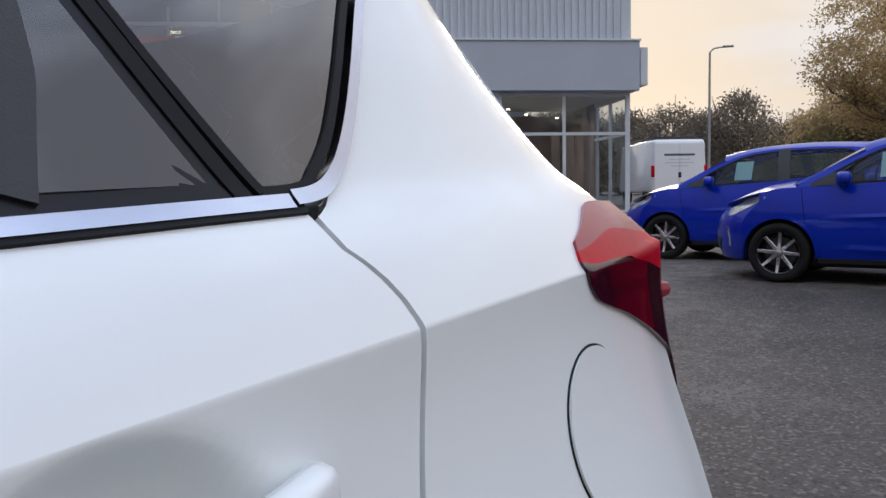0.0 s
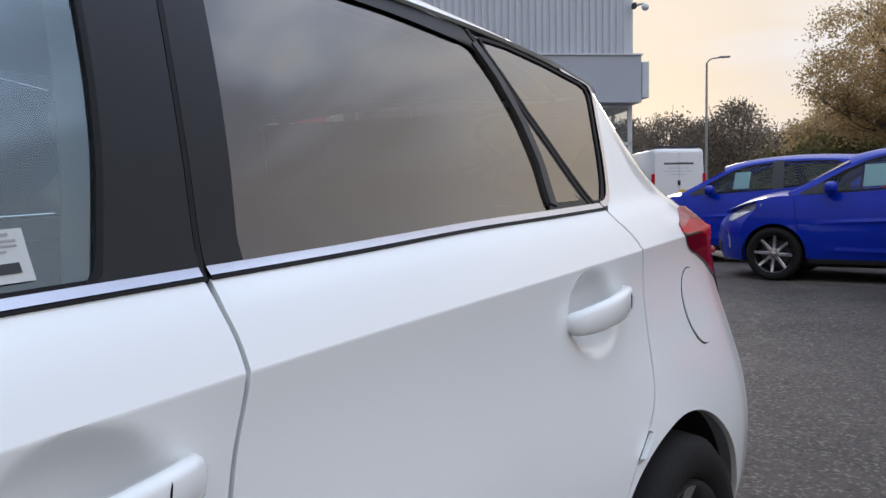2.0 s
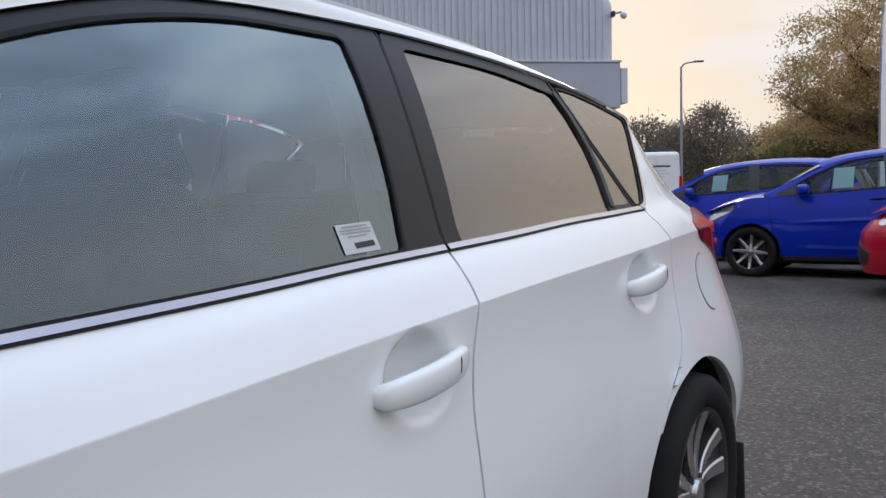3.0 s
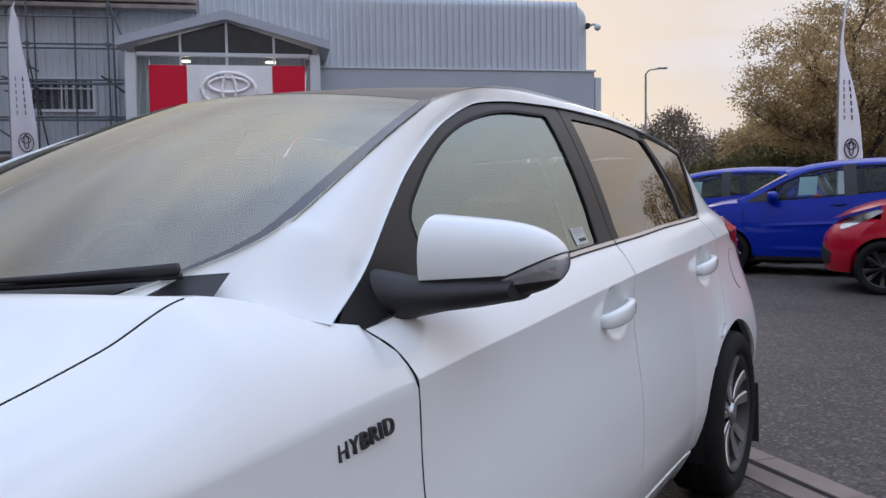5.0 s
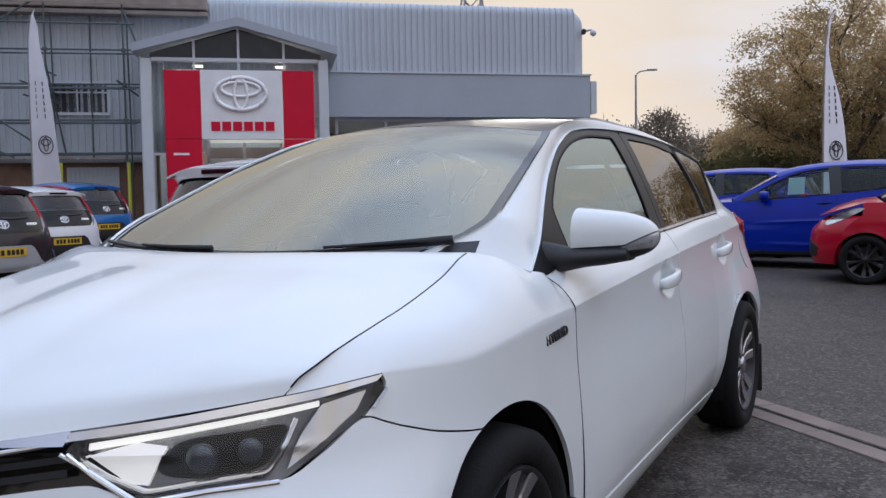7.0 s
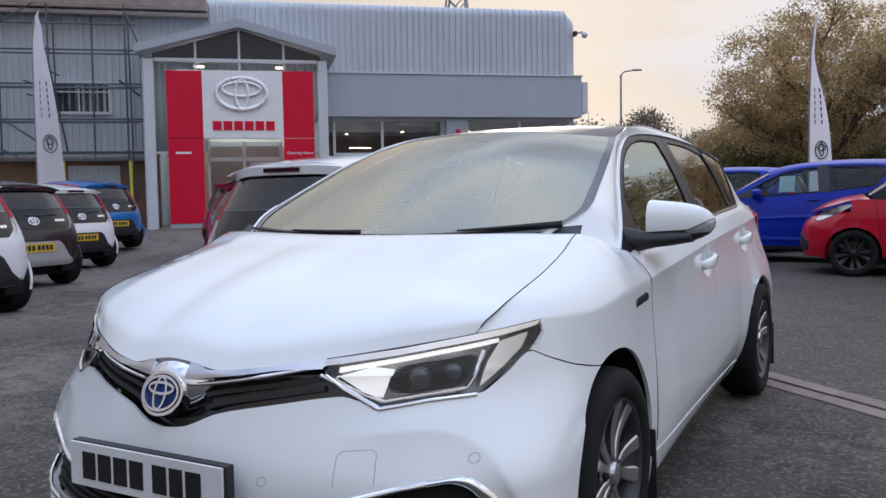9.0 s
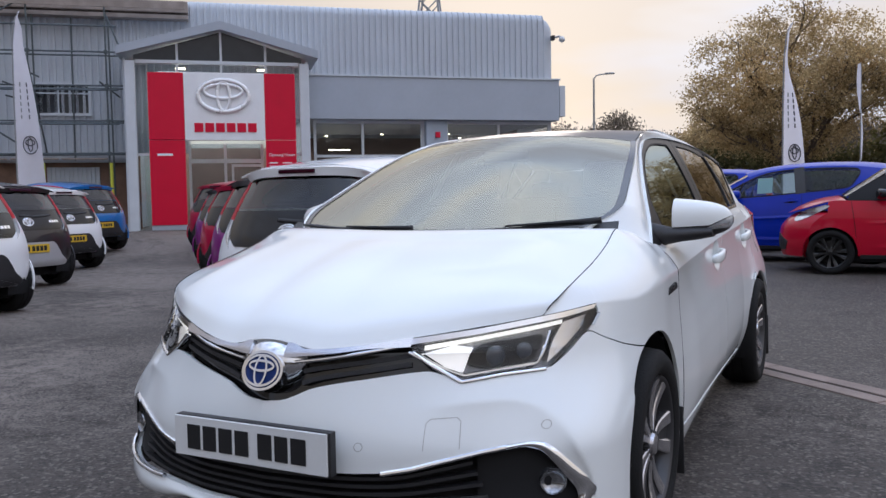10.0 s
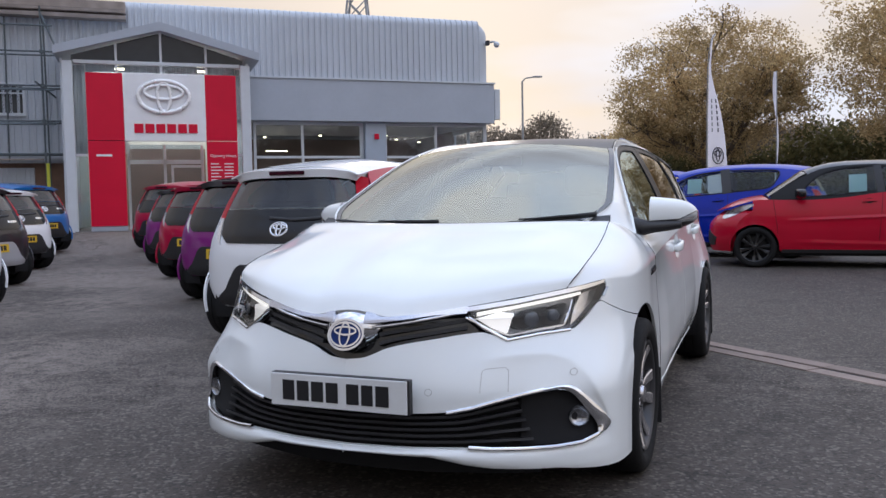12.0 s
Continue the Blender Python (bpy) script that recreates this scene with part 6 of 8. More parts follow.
both("lamp_pod", lambda: fill_outline([(p.x, p.y) for p in spline([(x, z, 0) for x, z in ((0.535, 0.70), (0.56, 0.684), (0.62, 0.682), (0.68, 0.691), (0.695, 0.715), (0.70, 0.758), (0.64, 0.752), (0.56, 0.74))], 48, True)], nose_in(0.028), flange=0.010), M_seal, car, "dark inner lamp pod")
both("projector_lamp", lambda: projector(0.60, 0.708, 0.029, 0.017), M_projector, car, "blue-coated projector lens")
both("projector_lamp", lambda: projector(0.662, 0.718, 0.024, 0.017), M_projector, car, "blue-coated projector lens")
both("grille_end_chrome", lambda: bead([(0.395, 0.722), (0.42, 0.708), (0.45, 0.690), (0.49, 0.666), (0.527, 0.646)], nose_in(0.0), 0.005), M_chrome, car, "thin chrome line from the grille to the headlamp")
both("inner_reflector", lambda: fill_outline([(0.425, 0.722), (0.50, 0.675), (0.53, 0.672), (0.545, 0.735), (0.50, 0.742)], nose_in(0.02), flange=0.01), M_lampon, car, "lit dipped beam reflector")
both("indicator_reflector", lambda: fill_outline([(0.716, 0.684), (0.746, 0.712), (0.777, 0.764), (0.782, 0.798), (0.740, 0.785), (0.722, 0.735)], nose_in(0.02), flange=0.01), M_reflector, car, "faceted side reflector")

# plate and small front marks
bm = boxes(((-0.262, -2.292, 0.419), (0.268, -2.266, 0.536)), bevel=0.002)
plate = part("plate_holder", bm, M_black, car, "black plate holder")
part("number_plate", boxes(((-0.261, -2.300, 0.4215), (0.261, -2.2925, 0.5335)), bevel=0.0015), M_plate_w, car, "white front number plate with dark bars")
for x0, w in ((-0.212, 0.046), (-0.155, 0.046), (-0.098, 0.046), (-0.041, 0.046), (0.038, 0.046), (0.095, 0.042), (0.148, 0.048)):
    part("plate_bar", boxes(((x0, -2.3025, 0.443), (x0 + w, -2.3005, 0.512))), M_print, car)

for sx, sz in ((0.738, 0.532), (0.300, 0.482)):
    both("parking_sensor", lambda sx=sx, sz=sz: strip(oval(sx, sz, 0.011, 0.011) + oval(sx, sz, 0.011, 0.011)[:1], nose_back(0), 0.0016, 0.0008, 0.001, 33), M_trimg, car)
part("tow_cover_seam", strip([(0.464, 0.478), (0.464, 0.545), (0.474, 0.555), (0.534, 0.558), (0.544, 0.548), (0.548, 0.48)], nose_back(0), 0.0016, 0.0006, 0.001, 50), M_trimg, car)
part("under_tray", skin(span(list(np.linspace(-0.62, 0.62, 41)), lambda x: 0.17, lambda x: 0.27, 4), nose_back(0.12), flange=0), M_dark, car, "black under tray", True)


# door mirrors
def mirror_shell(scale=1.0):
    """A rounded housing with a blunt outer end."""
    bm = bmesh.new()
    n, m = 34, 32
    rings = []
    for i in range(n):
        t = math.sin(math.pi / 2 * i / (n - 1))
        x = 0.815 + 0.200 * t
        w = math.sqrt(max(0.0, 1 - t**4.6))
        cz, hz = 1.046 - 0.008 * t, (0.077 - 0.013 * t) * w * scale
        cy, hy = -0.722 + 0.095 * t, (0.080 - 0.022 * t) * (0.06 + 0.94 * w) * scale
        row = []
        for k in range(m):
            a = 2 * math.pi * k / m
            ca, sa = math.cos(a), math.sin(a)
            row.append(bm.verts.new((x, cy + abs(ca) ** 0.8 * math.copysign(1, ca) * hy, cz + abs(sa) ** 0.8 * math.copysign(1, sa) * hz)))
        rings.append(row)
    for a, b in zip(rings, rings[1:]):
        for k in range(m):
            bm.faces.new((a[k], a[(k + 1) % m], b[(k + 1) % m], b[k]))
    bm.faces.new(rings[0][::-1])
    bmesh.ops.remove_doubles(bm, verts=bm.verts, dist=1e-5)
    bmesh.ops.recalc_face_normals(bm, faces=bm.faces)
    return bm


def keep_side(bm, co, no):
    bmesh.ops.bisect_plane(bm, geom=bm.verts[:] + bm.edges[:] + bm.faces[:], plane_co=co, plane_no=no, clear_outer=True)


def mirror_cap():
    bm = mirror_shell()
    keep_side(bm, (0.815, -0.7, 1.012), (0.05, 0, -1))
    keep_side(bm, (0.925, -0.7, 1.010), (0.46, 0, -0.88))
    return bm


def mirror_base():
    bm = mirror_shell(0.975)
    rings = []
    for x, y, z, hy, hz in ((0.725, -0.835, 0.985, 0.045, 0.052), (0.765, -0.805, 0.982, 0.046, 0.044), (0.80, -0.780, 0.981, 0.050, 0.034), (0.84, -0.752, 0.984, 0.056, 0.028), (0.89, -0.718, 0.988, 0.060, 0.026), (0.95, -0.680, 0.993, 0.052, 0.020)):
        rings.append([bm.verts.new((x, y + hy * abs(math.cos(a)) ** 0.8 * math.copysign(1, math.cos(a)), z + hz * math.sin(a))) for a in [2 * math.pi * k / 20 for k in range(20)]])
    for p, q in zip(rings, rings[1:]):
        for k in range(20):
            bm.faces.new((p[k], p[(k + 1) % 20], q[(k + 1) % 20], q[k]))
    bm.faces.new(rings[0][::-1])
    bm.faces.new(rings[-1])
    bmesh.ops.recalc_face_normals(bm, faces=bm.faces)
    return bm


def mirror_gleam():
    bm = mirror_shell(1.0)
    for co, no in (((0.945, -0.7, 1.011), (-0.30, 0, 0.9)), ((0.945, -0.7, 1.006), (0.20, 0, -1)), ((0.93, -0.66, 1.0), (0, 1, 0))):
        keep_side(bm, co, no)
    return bm


both("indicator_reflector", mirror_gleam, M_reflector, car, "bright reflector in the mirror indicator", angle=40)
caps = both("mirror_cap", mirror_cap, M_white, car, "pearl white door mirror cap", angle=40)
bases = both("mirror_base", mirror_base, M_black, car, "black mirror base and arm", angle=40)


def mirror_lamp():
    bm = mirror_shell(0.995)
    keep_side(bm, (0.925, -0.7, 1.006), (-0.46, 0, 0.88))
    keep_side(bm, (0.925, -0.7, 0.999), (0.12, 0, -1))
    keep_side(bm, (0.93, -0.625, 1.0), (0, 1, 0))
    return bm


both("mirror_indicator", mirror_lamp, M_smalllamp, car, "smoked clear mirror indicator", angle=40)


# cowl and wipers
def cowl():
    a = ws_row(0.06)
    b = [Vector((x, y, z)) for x, y, z in ((-0.715, -1.20, 1.012), (-0.55, -1.29, 1.012), (-0.3, -1.36, 1.010), (0, -1.38, 1.006), (0.3, -1.36, 1.010), (0.55, -1.29, 1.012), (0.715, -1.20, 1.012))]
    b = resample(b, 31)
    return skin3([[p + Vector((0, 0, 0.004)) for p in b], [p.lerp(q, 0.5) - Vector((0, 0, 0.012)) for p, q in zip(a, b)], [p + Vector((0, 0, 0.003)) for p in a]], flange=0)


part("cowl", cowl(), M_black, car, "black cowl panel", True)


def wiper(x0, x1, v0, v1):
    bm = bmesh.new()
    pts, arm = [], []
    for k in range(16):
        t = k / 15
        q = (x0 + (x1 - x0) * t) / 0.69
        r = ws_row(v0 + (v1 - v0) * t)
        i = min(29, max(0, int((q + 1) / 2 * 30)))
        p = r[i].lerp(r[i + 1], (q + 1) / 2 * 30 - i)
        pts.append(p + Vector((0, -0.008, 0.010)))
        arm.append(p + Vector((0, -0.014, 0.020)))
    tube(bm, pts, 0.0055, 6)
    tube(bm, arm[:9], 0.010, 6, 0.004)
    return bm


for x0, x1, v0, v1 in ((0.64, 0.06, 0.045, 0.03), (-0.02, -0.60, 0.04, 0.03)):
    part("wiper", wiper(x0, x1, v0, v1), M_black, car, "black wiper arm and blade", True)


# wheels
def tyre_mesh():
    bm = bmesh.new()
    prof = [(-0.075, 0.222), (-0.098, 0.235), (-0.110, 0.262), (-0.106, 0.292), (-0.088, 0.310), (-0.05, 0.3155)]
    prof = [(a, r) for a, r in prof] + [(-0.03, 0.3155), (-0.029, 0.309), (-0.022, 0.309), (-0.021, 0.3158), (0.0, 0.316), (0.021, 0.3158), (0.022, 0.309), (0.029, 0.309), (0.03, 0.3155)] + [(-a, r) for a, r in prof[::-1]]
    lathe(bm, prof, 56)
    return bm


def rim_mesh():
    bm = bmesh.new()
    lathe(bm, [(-0.085, 0.214), (-0.02, 0.196), (0.06, 0.200), (0.088, 0.212), (0.097, 0.2185), (0.099, 0.2235), (0.092, 0.226), (0.07, 0.226)], 56)
    return bm


def disc_mesh():
    bm = bmesh.new()
    lathe(bm, [(-0.02, 0.0), (-0.02, 0.16), (-0.03, 0.16), (-0.05, 0.206)], 40)
    return bm


def spoke_mesh(angle, r0=0.04, r1=0.216, w0=0.017, w1=0.021, x0=0.078, x1=0.092, skew=0.0, depth=0.035):
    bm = bmesh.new()
    secs = []
    for k in range(7):
        t = k / 6
        r = r0 + (r1 - r0) * t
        w = w0 + (w1 - w0) * t
        x = x0 + (x1 - x0) * t - 0.012 * math.sin(math.pi * t)
        a = skew * t
        secs.append([(x - depth, r, -w * 0.8 + a), (x - depth, r, w * 0.8 + a), (x - 0.004, r, w + a), (x, r, w * 0.75 + a), (x, r, -w * 0.75 + a), (x - 0.004, r, -w + a)])
    rows_ = [[bm.verts.new(p) for p in s] for s in secs]
    for a, b in zip(rows_, rows_[1:]):
        for k in range(6):
            bm.faces.new((a[k], a[(k + 1) % 6], b[(k + 1) % 6], b[k]))
    bm.faces.new(rows_[0][::-1])
    bm.faces.new(rows_[-1])
    bmesh.ops.recalc_face_normals(bm, faces=bm.faces)
    bmesh.ops.transform(bm, matrix=Matrix.Rotation(angle, 4, "X"), verts=bm.verts)
    return bm


def make_wheel(parent, m, spokes, rim_mat, spoke_mat, pocket_mat=None, r=0.316, pairs=True):
    """A wheel that faces +x, at its place m."""
    k = r / 0.316
    w = part("wheel", rim_mesh(), rim_mat, parent, "", True, 40)
    w.matrix_basis = m @ Matrix.Diagonal((1, k, k, 1))
    part("tyre", tyre_mesh(), M_rubber, w, "black tyre", True, 40)
    part("brake_disc", disc_mesh(), M_alloyd, w, "", True, 40)
    for i in range(spokes):
        a = 2 * math.pi * i / spokes
        if pairs:
            part("spoke", spoke_mesh(a + 0.20, w0=0.011, w1=0.027, skew=0.010), spoke_mat, w, "", False)
            part("spoke", spoke_mesh(a - 0.20, w0=0.011, w1=0.027, skew=-0.010), spoke_mat, w, "", False)
            if pocket_mat:
                part("spoke", spoke_mesh(a, 0.05, 0.214, 0.016, 0.058, 0.068, 0.080, 0, 0.02), pocket_mat, w, "dark spoke pocket", False)
        else:
            part("spoke", spoke_mesh(a, w0=0.022, w1=0.016), spoke_mat, w, "", False)
    bm = bmesh.new()
    lathe(bm, [(0.092, 0.0), (0.092, 0.026), (0.088, 0.034), (0.05, 0.05)], 28)
    part("hub_cap", bm, spoke_mat, w, "", True, 40)
    for i in range(5):
        bm = bmesh.new()
        a = 2 * math.pi * (i + 0.5) / 5
        lathe(bm, [(0.080, 0.0), (0.080, 0.007), (0.06, 0.009)], 8, center=(0, 0.047 * math.cos(a), 0.047 * math.sin(a)))
        part("wheel_nut", bm, M_alloyd, w)
    return w


for sy in (-1, 1):
    for sx in (1, -1):
        make_wheel(car, pose(sx * (HUB_X - 0.018), -HUB_Y if sy < 0 else HUB_R, HUB_Z + 0.001, 8 + 11 * sy, 0, 0 if sx > 0 else 180), 5, M_alloyd, M_alloy, M_alloyd)


# wheel arch linings, inner shell, flaps
def arch_lining(cy, r):
    bm = bmesh.new()
    n = 30
    rings = []
    for x in (0.845, 0.5):
        rings.append([bm.verts.new((x, cy + r * math.cos(math.pi * (-0.1 + 1.2 * k / n)), HUB_Z + r * math.sin(math.pi * (-0.1 + 1.2 * k / n)))) for k in range(n + 1)])
    for k in range(n):
        bm.faces.new((rings[0][k], rings[0][k + 1], rings[1][k + 1], rings[1][k]))
    bm.faces.new(rings[1])
    return bm


both("arch_lining", lambda: arch_lining(-HUB_Y, ARCH_F + 0.004), M_dark, car, "black wheel arch lining")
both("arch_lining", lambda: arch_lining(HUB_R, ARCH + 0.004), M_dark, car, "black wheel arch lining")


def flap(cy):
    bm = bmesh.new()
    box(bm, (0.70, cy, 0.10), (0.885, cy + 0.012, 0.36), bevel=0.005)
    for v in bm.verts:
        v.co.y += (v.co.z - 0.36) * -0.10
    return bm


both("mud_flap", lambda: flap(-HUB_Y + 0.362), M_black, car, "black rubber mud flap")
both("mud_flap", lambda: flap(HUB_R + 0.372), M_black, car, "black rubber mud flap")


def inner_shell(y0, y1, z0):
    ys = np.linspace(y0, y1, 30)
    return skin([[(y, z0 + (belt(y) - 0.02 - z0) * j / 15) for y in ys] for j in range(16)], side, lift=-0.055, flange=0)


# near-black sheet added behind the panels, to close and darken their gaps
both("inner_shell", lambda: inner_shell(-0.92, 0.92, 0.2), M_dark, car, "near-black sheet behind the body panels")
both("inner_shell", lambda: inner_shell(0.9, 1.78, 0.69), M_dark, car, "near-black sheet behind the body panels")
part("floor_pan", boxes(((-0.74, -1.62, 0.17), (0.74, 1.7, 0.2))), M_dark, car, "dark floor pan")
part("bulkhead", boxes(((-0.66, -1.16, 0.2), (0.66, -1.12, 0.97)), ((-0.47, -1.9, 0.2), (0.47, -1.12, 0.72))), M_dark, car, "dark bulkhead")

# cabin
bm = boxes(((-0.70, -1.12, 0.80), (0.70, -0.62, 0.945)), bevel=0.04)
part("dashboard", bm, M_black, car, "black dashboard", True, 60)
bm = bmesh.new()
tube(bm, [(0.19 * math.cos(a), 0.03 * math.sin(a), 0.19 * math.sin(a)) for a in [2 * math.pi * k / 32 for k in range(32)]], 0.016, 8, closed=True)
box(bm, (-0.17, -0.01, -0.03), (0.17, 0.02, 0.03), bevel=0.01)
bmesh.ops.transform(bm, matrix=pose(-0.37, -0.52, 0.92, -22, 0, 0), verts=bm.verts)
part("steering_wheel", bm, M_black, car, "black steering wheel", True, 50)


def seat(cx, cy, wide):
    bm = bmesh.new()
    box(bm, (cx - wide, cy - 0.42, 0.38), (cx + wide, cy + 0.1, 0.56), bevel=0.05)
    box(bm, (-wide, -0.07, -0.30), (wide, 0.07, 0.30), pose(cx, cy + 0.15, 0.84, -14), 0.05)
    return bm


for cx, cy, wd in ((0.36, -0.30, 0.26), (-0.36, -0.28, 0.26)):
    s_ = part("front_seat", seat(cx, cy, wd), M_seat, car, "dark cloth front seat", True, 60)
    bm = bmesh.new()
    box(bm, (-0.13, -0.05, -0.085), (0.13, 0.05, 0.085), pose(cx, cy + 0.25, 1.22, -10), 0.035)
    part("headrest", bm, M_seat, s_, "", True, 60)
s_ = part("rear_bench", seat(0, 0.85, 0.62), M_seat, car, "dark cloth rear bench", True, 60)
for cx in (0.36, -0.36):
    bm = bmesh.new()
    box(bm, (-0.12, -0.045, -0.07), (0.12, 0.045, 0.07), pose(cx, 1.08, 1.16, -10), 0.03)
    part("headrest", bm, M_seat, s_, "", True, 60)
part("roof_lining", skin3(roof_rows(-1.02, 1.02, ROOF_Y0 + 0.10, ROOF_Y1 - 0.15, 20, 20, 0.06), flange=0, flip=True), M_trimg, car, "pale roof lining", True)
both("belt_pillar_trim", lambda: strip([(0.262, 1.03), (0.300, 1.16), (0.330, 1.28), (0.35, 1.36)], side, 0.05, -0.085, 0.004, 20), M_trimg, car, "pale inner pillar trim")
part("interior_mirror", boxes(((-0.11, -0.50, 1.295), (0.11, -0.47, 1.345)), bevel=0.012), M_black, car, "black interior mirror", True, 50)
part("parking_card", boxes(((-0.30, -0.9, 0.948), (-0.12, -0.78, 0.951))), M_paper, car, "pale card on the dashboard")

# window sticker
part("window_sticker", skin(coons([(0.088, 1.024), (0.171, 1.028)], [(0.088, 1.067), (0.171, 1.071)], [(0.088, 1.024), (0.088, 1.067)], [(0.171, 1.028), (0.171, 1.071)], 4, 4), side, lift=-0.002, flange=0), M_sticker, car, "white security sticker with grey lines")
for k, (a, b, z, h) in enumerate(((0.101, 0.158, 1.063, 0.002), (0.095, 0.163, 1.058, 0.0015), (0.095, 0.163, 1.054, 0.0015), (0.108, 0.153, 1.049, 0.0015), (0.116, 0.161, 1.036, 0.008))):
    part("sticker_bar", strip([(a, z), (b, z + 0.003)], side, h, -0.001, 0.0004, 4), M_print if k == 4 else M_pole, car)

# badge on the front wing
crv = bpy.data.curves.new("hybrid_badge", "FONT")
crv.body, crv.size, crv.extrude, crv.align_x, crv.align_y = "HYBRID", 0.036, 0.003, "CENTER", "CENTER"
crv.space_character = 1.15
tmp = bpy.data.objects.new("tmp", crv)
scene.collection.objects.link(tmp)
dg = bpy.context.evaluated_depsgraph_get()
text_me = bpy.data.meshes.new_from_object(tmp.evaluated_get(dg))
bpy.data.objects.remove(tmp)
for sx in (1, -1):
    me = text_me.copy()
    me.materials.clear()
    me.materials.append(M_alloyd)
    ob = new("wing_badge", me)
    ob.parent = car
    ob["label"] = "chrome lettering on the front wing"
    ob.matrix_basis = pose(sx * (side_x(-1.02, 0.803) + 0.004), -1.02, 0.803, 90, 0, 90 * sx) @ pose(0, 0, 0, -8, 0, 5 * sx)


# ---- the other parked cars ----
TC = 0.20


def car_shape(spec):
    """Surfaces of a small car: front at -y, origin on the ground at the middle of the wheelbase."""
    hw, wb = spec["half"], spec["wheelbase"]
    edge, top, roof = smooth_table(spec["edge"]), smooth_table(spec["frame"]), smooth_table(spec["roof"])
    noz, tal = smooth_table(spec["nose"]), smooth_table(spec["tail"])
    plan = smooth_table([(-wb / 2 - 0.8, 0.84), (-wb / 2 - 0.3, 0.94), (-wb / 2, 0.99), (-0.3, 0.985), (wb / 2 - 0.2, 1.0), (wb / 2 + 0.2, 0.97), (wb / 2 + 0.6, 0.90)])
    sec = smooth_table([(0.15, 0.91), (0.25, 0.955), (0.4, 0.985), (0.55, 1.0), (0.68, 0.995), (0.8, 0.98), (0.95, 0.935), (1.1, 0.88)])

    def sx(y, z):
        b = edge(y)
        if z <= b or y < spec["cowl"]:
            return hw * plan(y) * sec(min(z, b))
        h = z - b
        return hw * plan(y) * sec(b) - 0.40 * h - 0.30 * h * h

    def front(x, z):
        xe = sx(noz(z) + 0.42, z)
        return (x, noz(z) + 0.42 * min(1, abs(x) / xe) ** 2.8, z)

    def back(x, z):
        xe = sx(tal(z) - TC, z)
        return (x, tal(z) - TC * min(1, abs(x) / xe) ** 3.4, z)

    return dict(sx=sx, side=lambda y, z: (sx(y, z), y, z), front=front, back=back, edge=edge, top=top, roof=roof, noz=noz, tal=tal)


def mirrored(root, name, make, mat, label="", angle=45):
    return both(name, make, mat, root, label, True, angle)


AYGO = dict(
    half=0.807, wheelbase=2.34, radius=0.288, arch=0.325, cowl=-0.98, cowl_z=1.0,
    edge=[(-1.85, 0.62), (-1.70, 0.745), (-1.4, 0.885), (-1.1, 0.955), (-0.8, 0.95), (-0.48, 0.945), (0, 0.975), (0.33, 1.02), (0.6, 1.05), (1.0, 1.075), (1.5, 1.09)],
    frame=[(-1.05, 0.96), (-0.8, 1.115), (-0.55, 1.27), (-0.3, 1.375), (0.0, 1.415), (0.3, 1.425), (0.6, 1.41), (1.0, 1.375), (1.3, 1.33)],
    roof=[(-0.5, 1.36), (-0.2, 1.46), (0.1, 1.49), (0.4, 1.495), (0.9, 1.46), (1.45, 1.39)],
    nose=[(0.2, -1.80), (0.4, -1.85), (0.6, -1.83), (0.72, -1.74), (0.8, -1.62)],
    tail=[(0.2, 1.5), (0.4, 1.605), (0.65, 1.60), (0.82, 1.57), (1.0, 1.50), (1.2, 1.41), (1.40, 1.33)],
    glass=[(-0.58, 0.985), (-0.15, 1.0), (0.33, 1.055), (0.7, 1.085), (0.95, 1.125), (0.93, 1.20), (0.78, 1.31), (0.62, 1.375), (0.3, 1.395), (0.0, 1.38), (-0.26, 1.32), (-0.45, 1.19), (-0.56, 1.05)], pillar=0.42, pane=0.085)
YARIS = dict(
    half=0.848, wheelbase=2.51, radius=0.305, arch=0.35, cowl=-1.10, cowl_z=1.0,
    edge=[(-2.06, 0.62), (-1.9, 0.735), (-1.55, 0.89), (-1.15, 0.965), (-0.9, 0.965), (-0.15, 1.01), (0.41, 1.06), (0.93, 1.115), (1.3, 1.14), (1.8, 1.15)],
    frame=[(-1.15, 0.972), (-0.9, 1.09), (-0.6, 1.255), (-0.35, 1.37), (-0.1, 1.43), (0.2, 1.46), (0.6, 1.47), (1.0, 1.455), (1.3, 1.42), (1.6, 1.36)],
    roof=[(-0.5, 1.40), (-0.2, 1.48), (0.2, 1.53), (0.6, 1.545), (1.1, 1.53), (1.7, 1.455)],
    nose=[(0.2, -2.0), (0.4, -2.06), (0.6, -2.05), (0.74, -1.96), (0.84, -1.82)],
    tail=[(0.2, 1.8), (0.4, 1.88), (0.7, 1.87), (0.9, 1.83), (1.1, 1.76), (1.3, 1.66), (1.44, 1.58)],
    glass=[(-0.97, 0.985), (-0.7, 0.995), (-0.15, 1.03), (0.41, 1.08), (0.86, 1.125), (0.97, 1.16), (1.03, 1.25), (1.09, 1.35), (1.07, 1.405), (0.9, 1.425), (0.4, 1.43), (0.0, 1.405), (-0.3, 1.345), (-0.6, 1.20), (-0.85, 1.055)], pillar=0.28, pane=0.13)


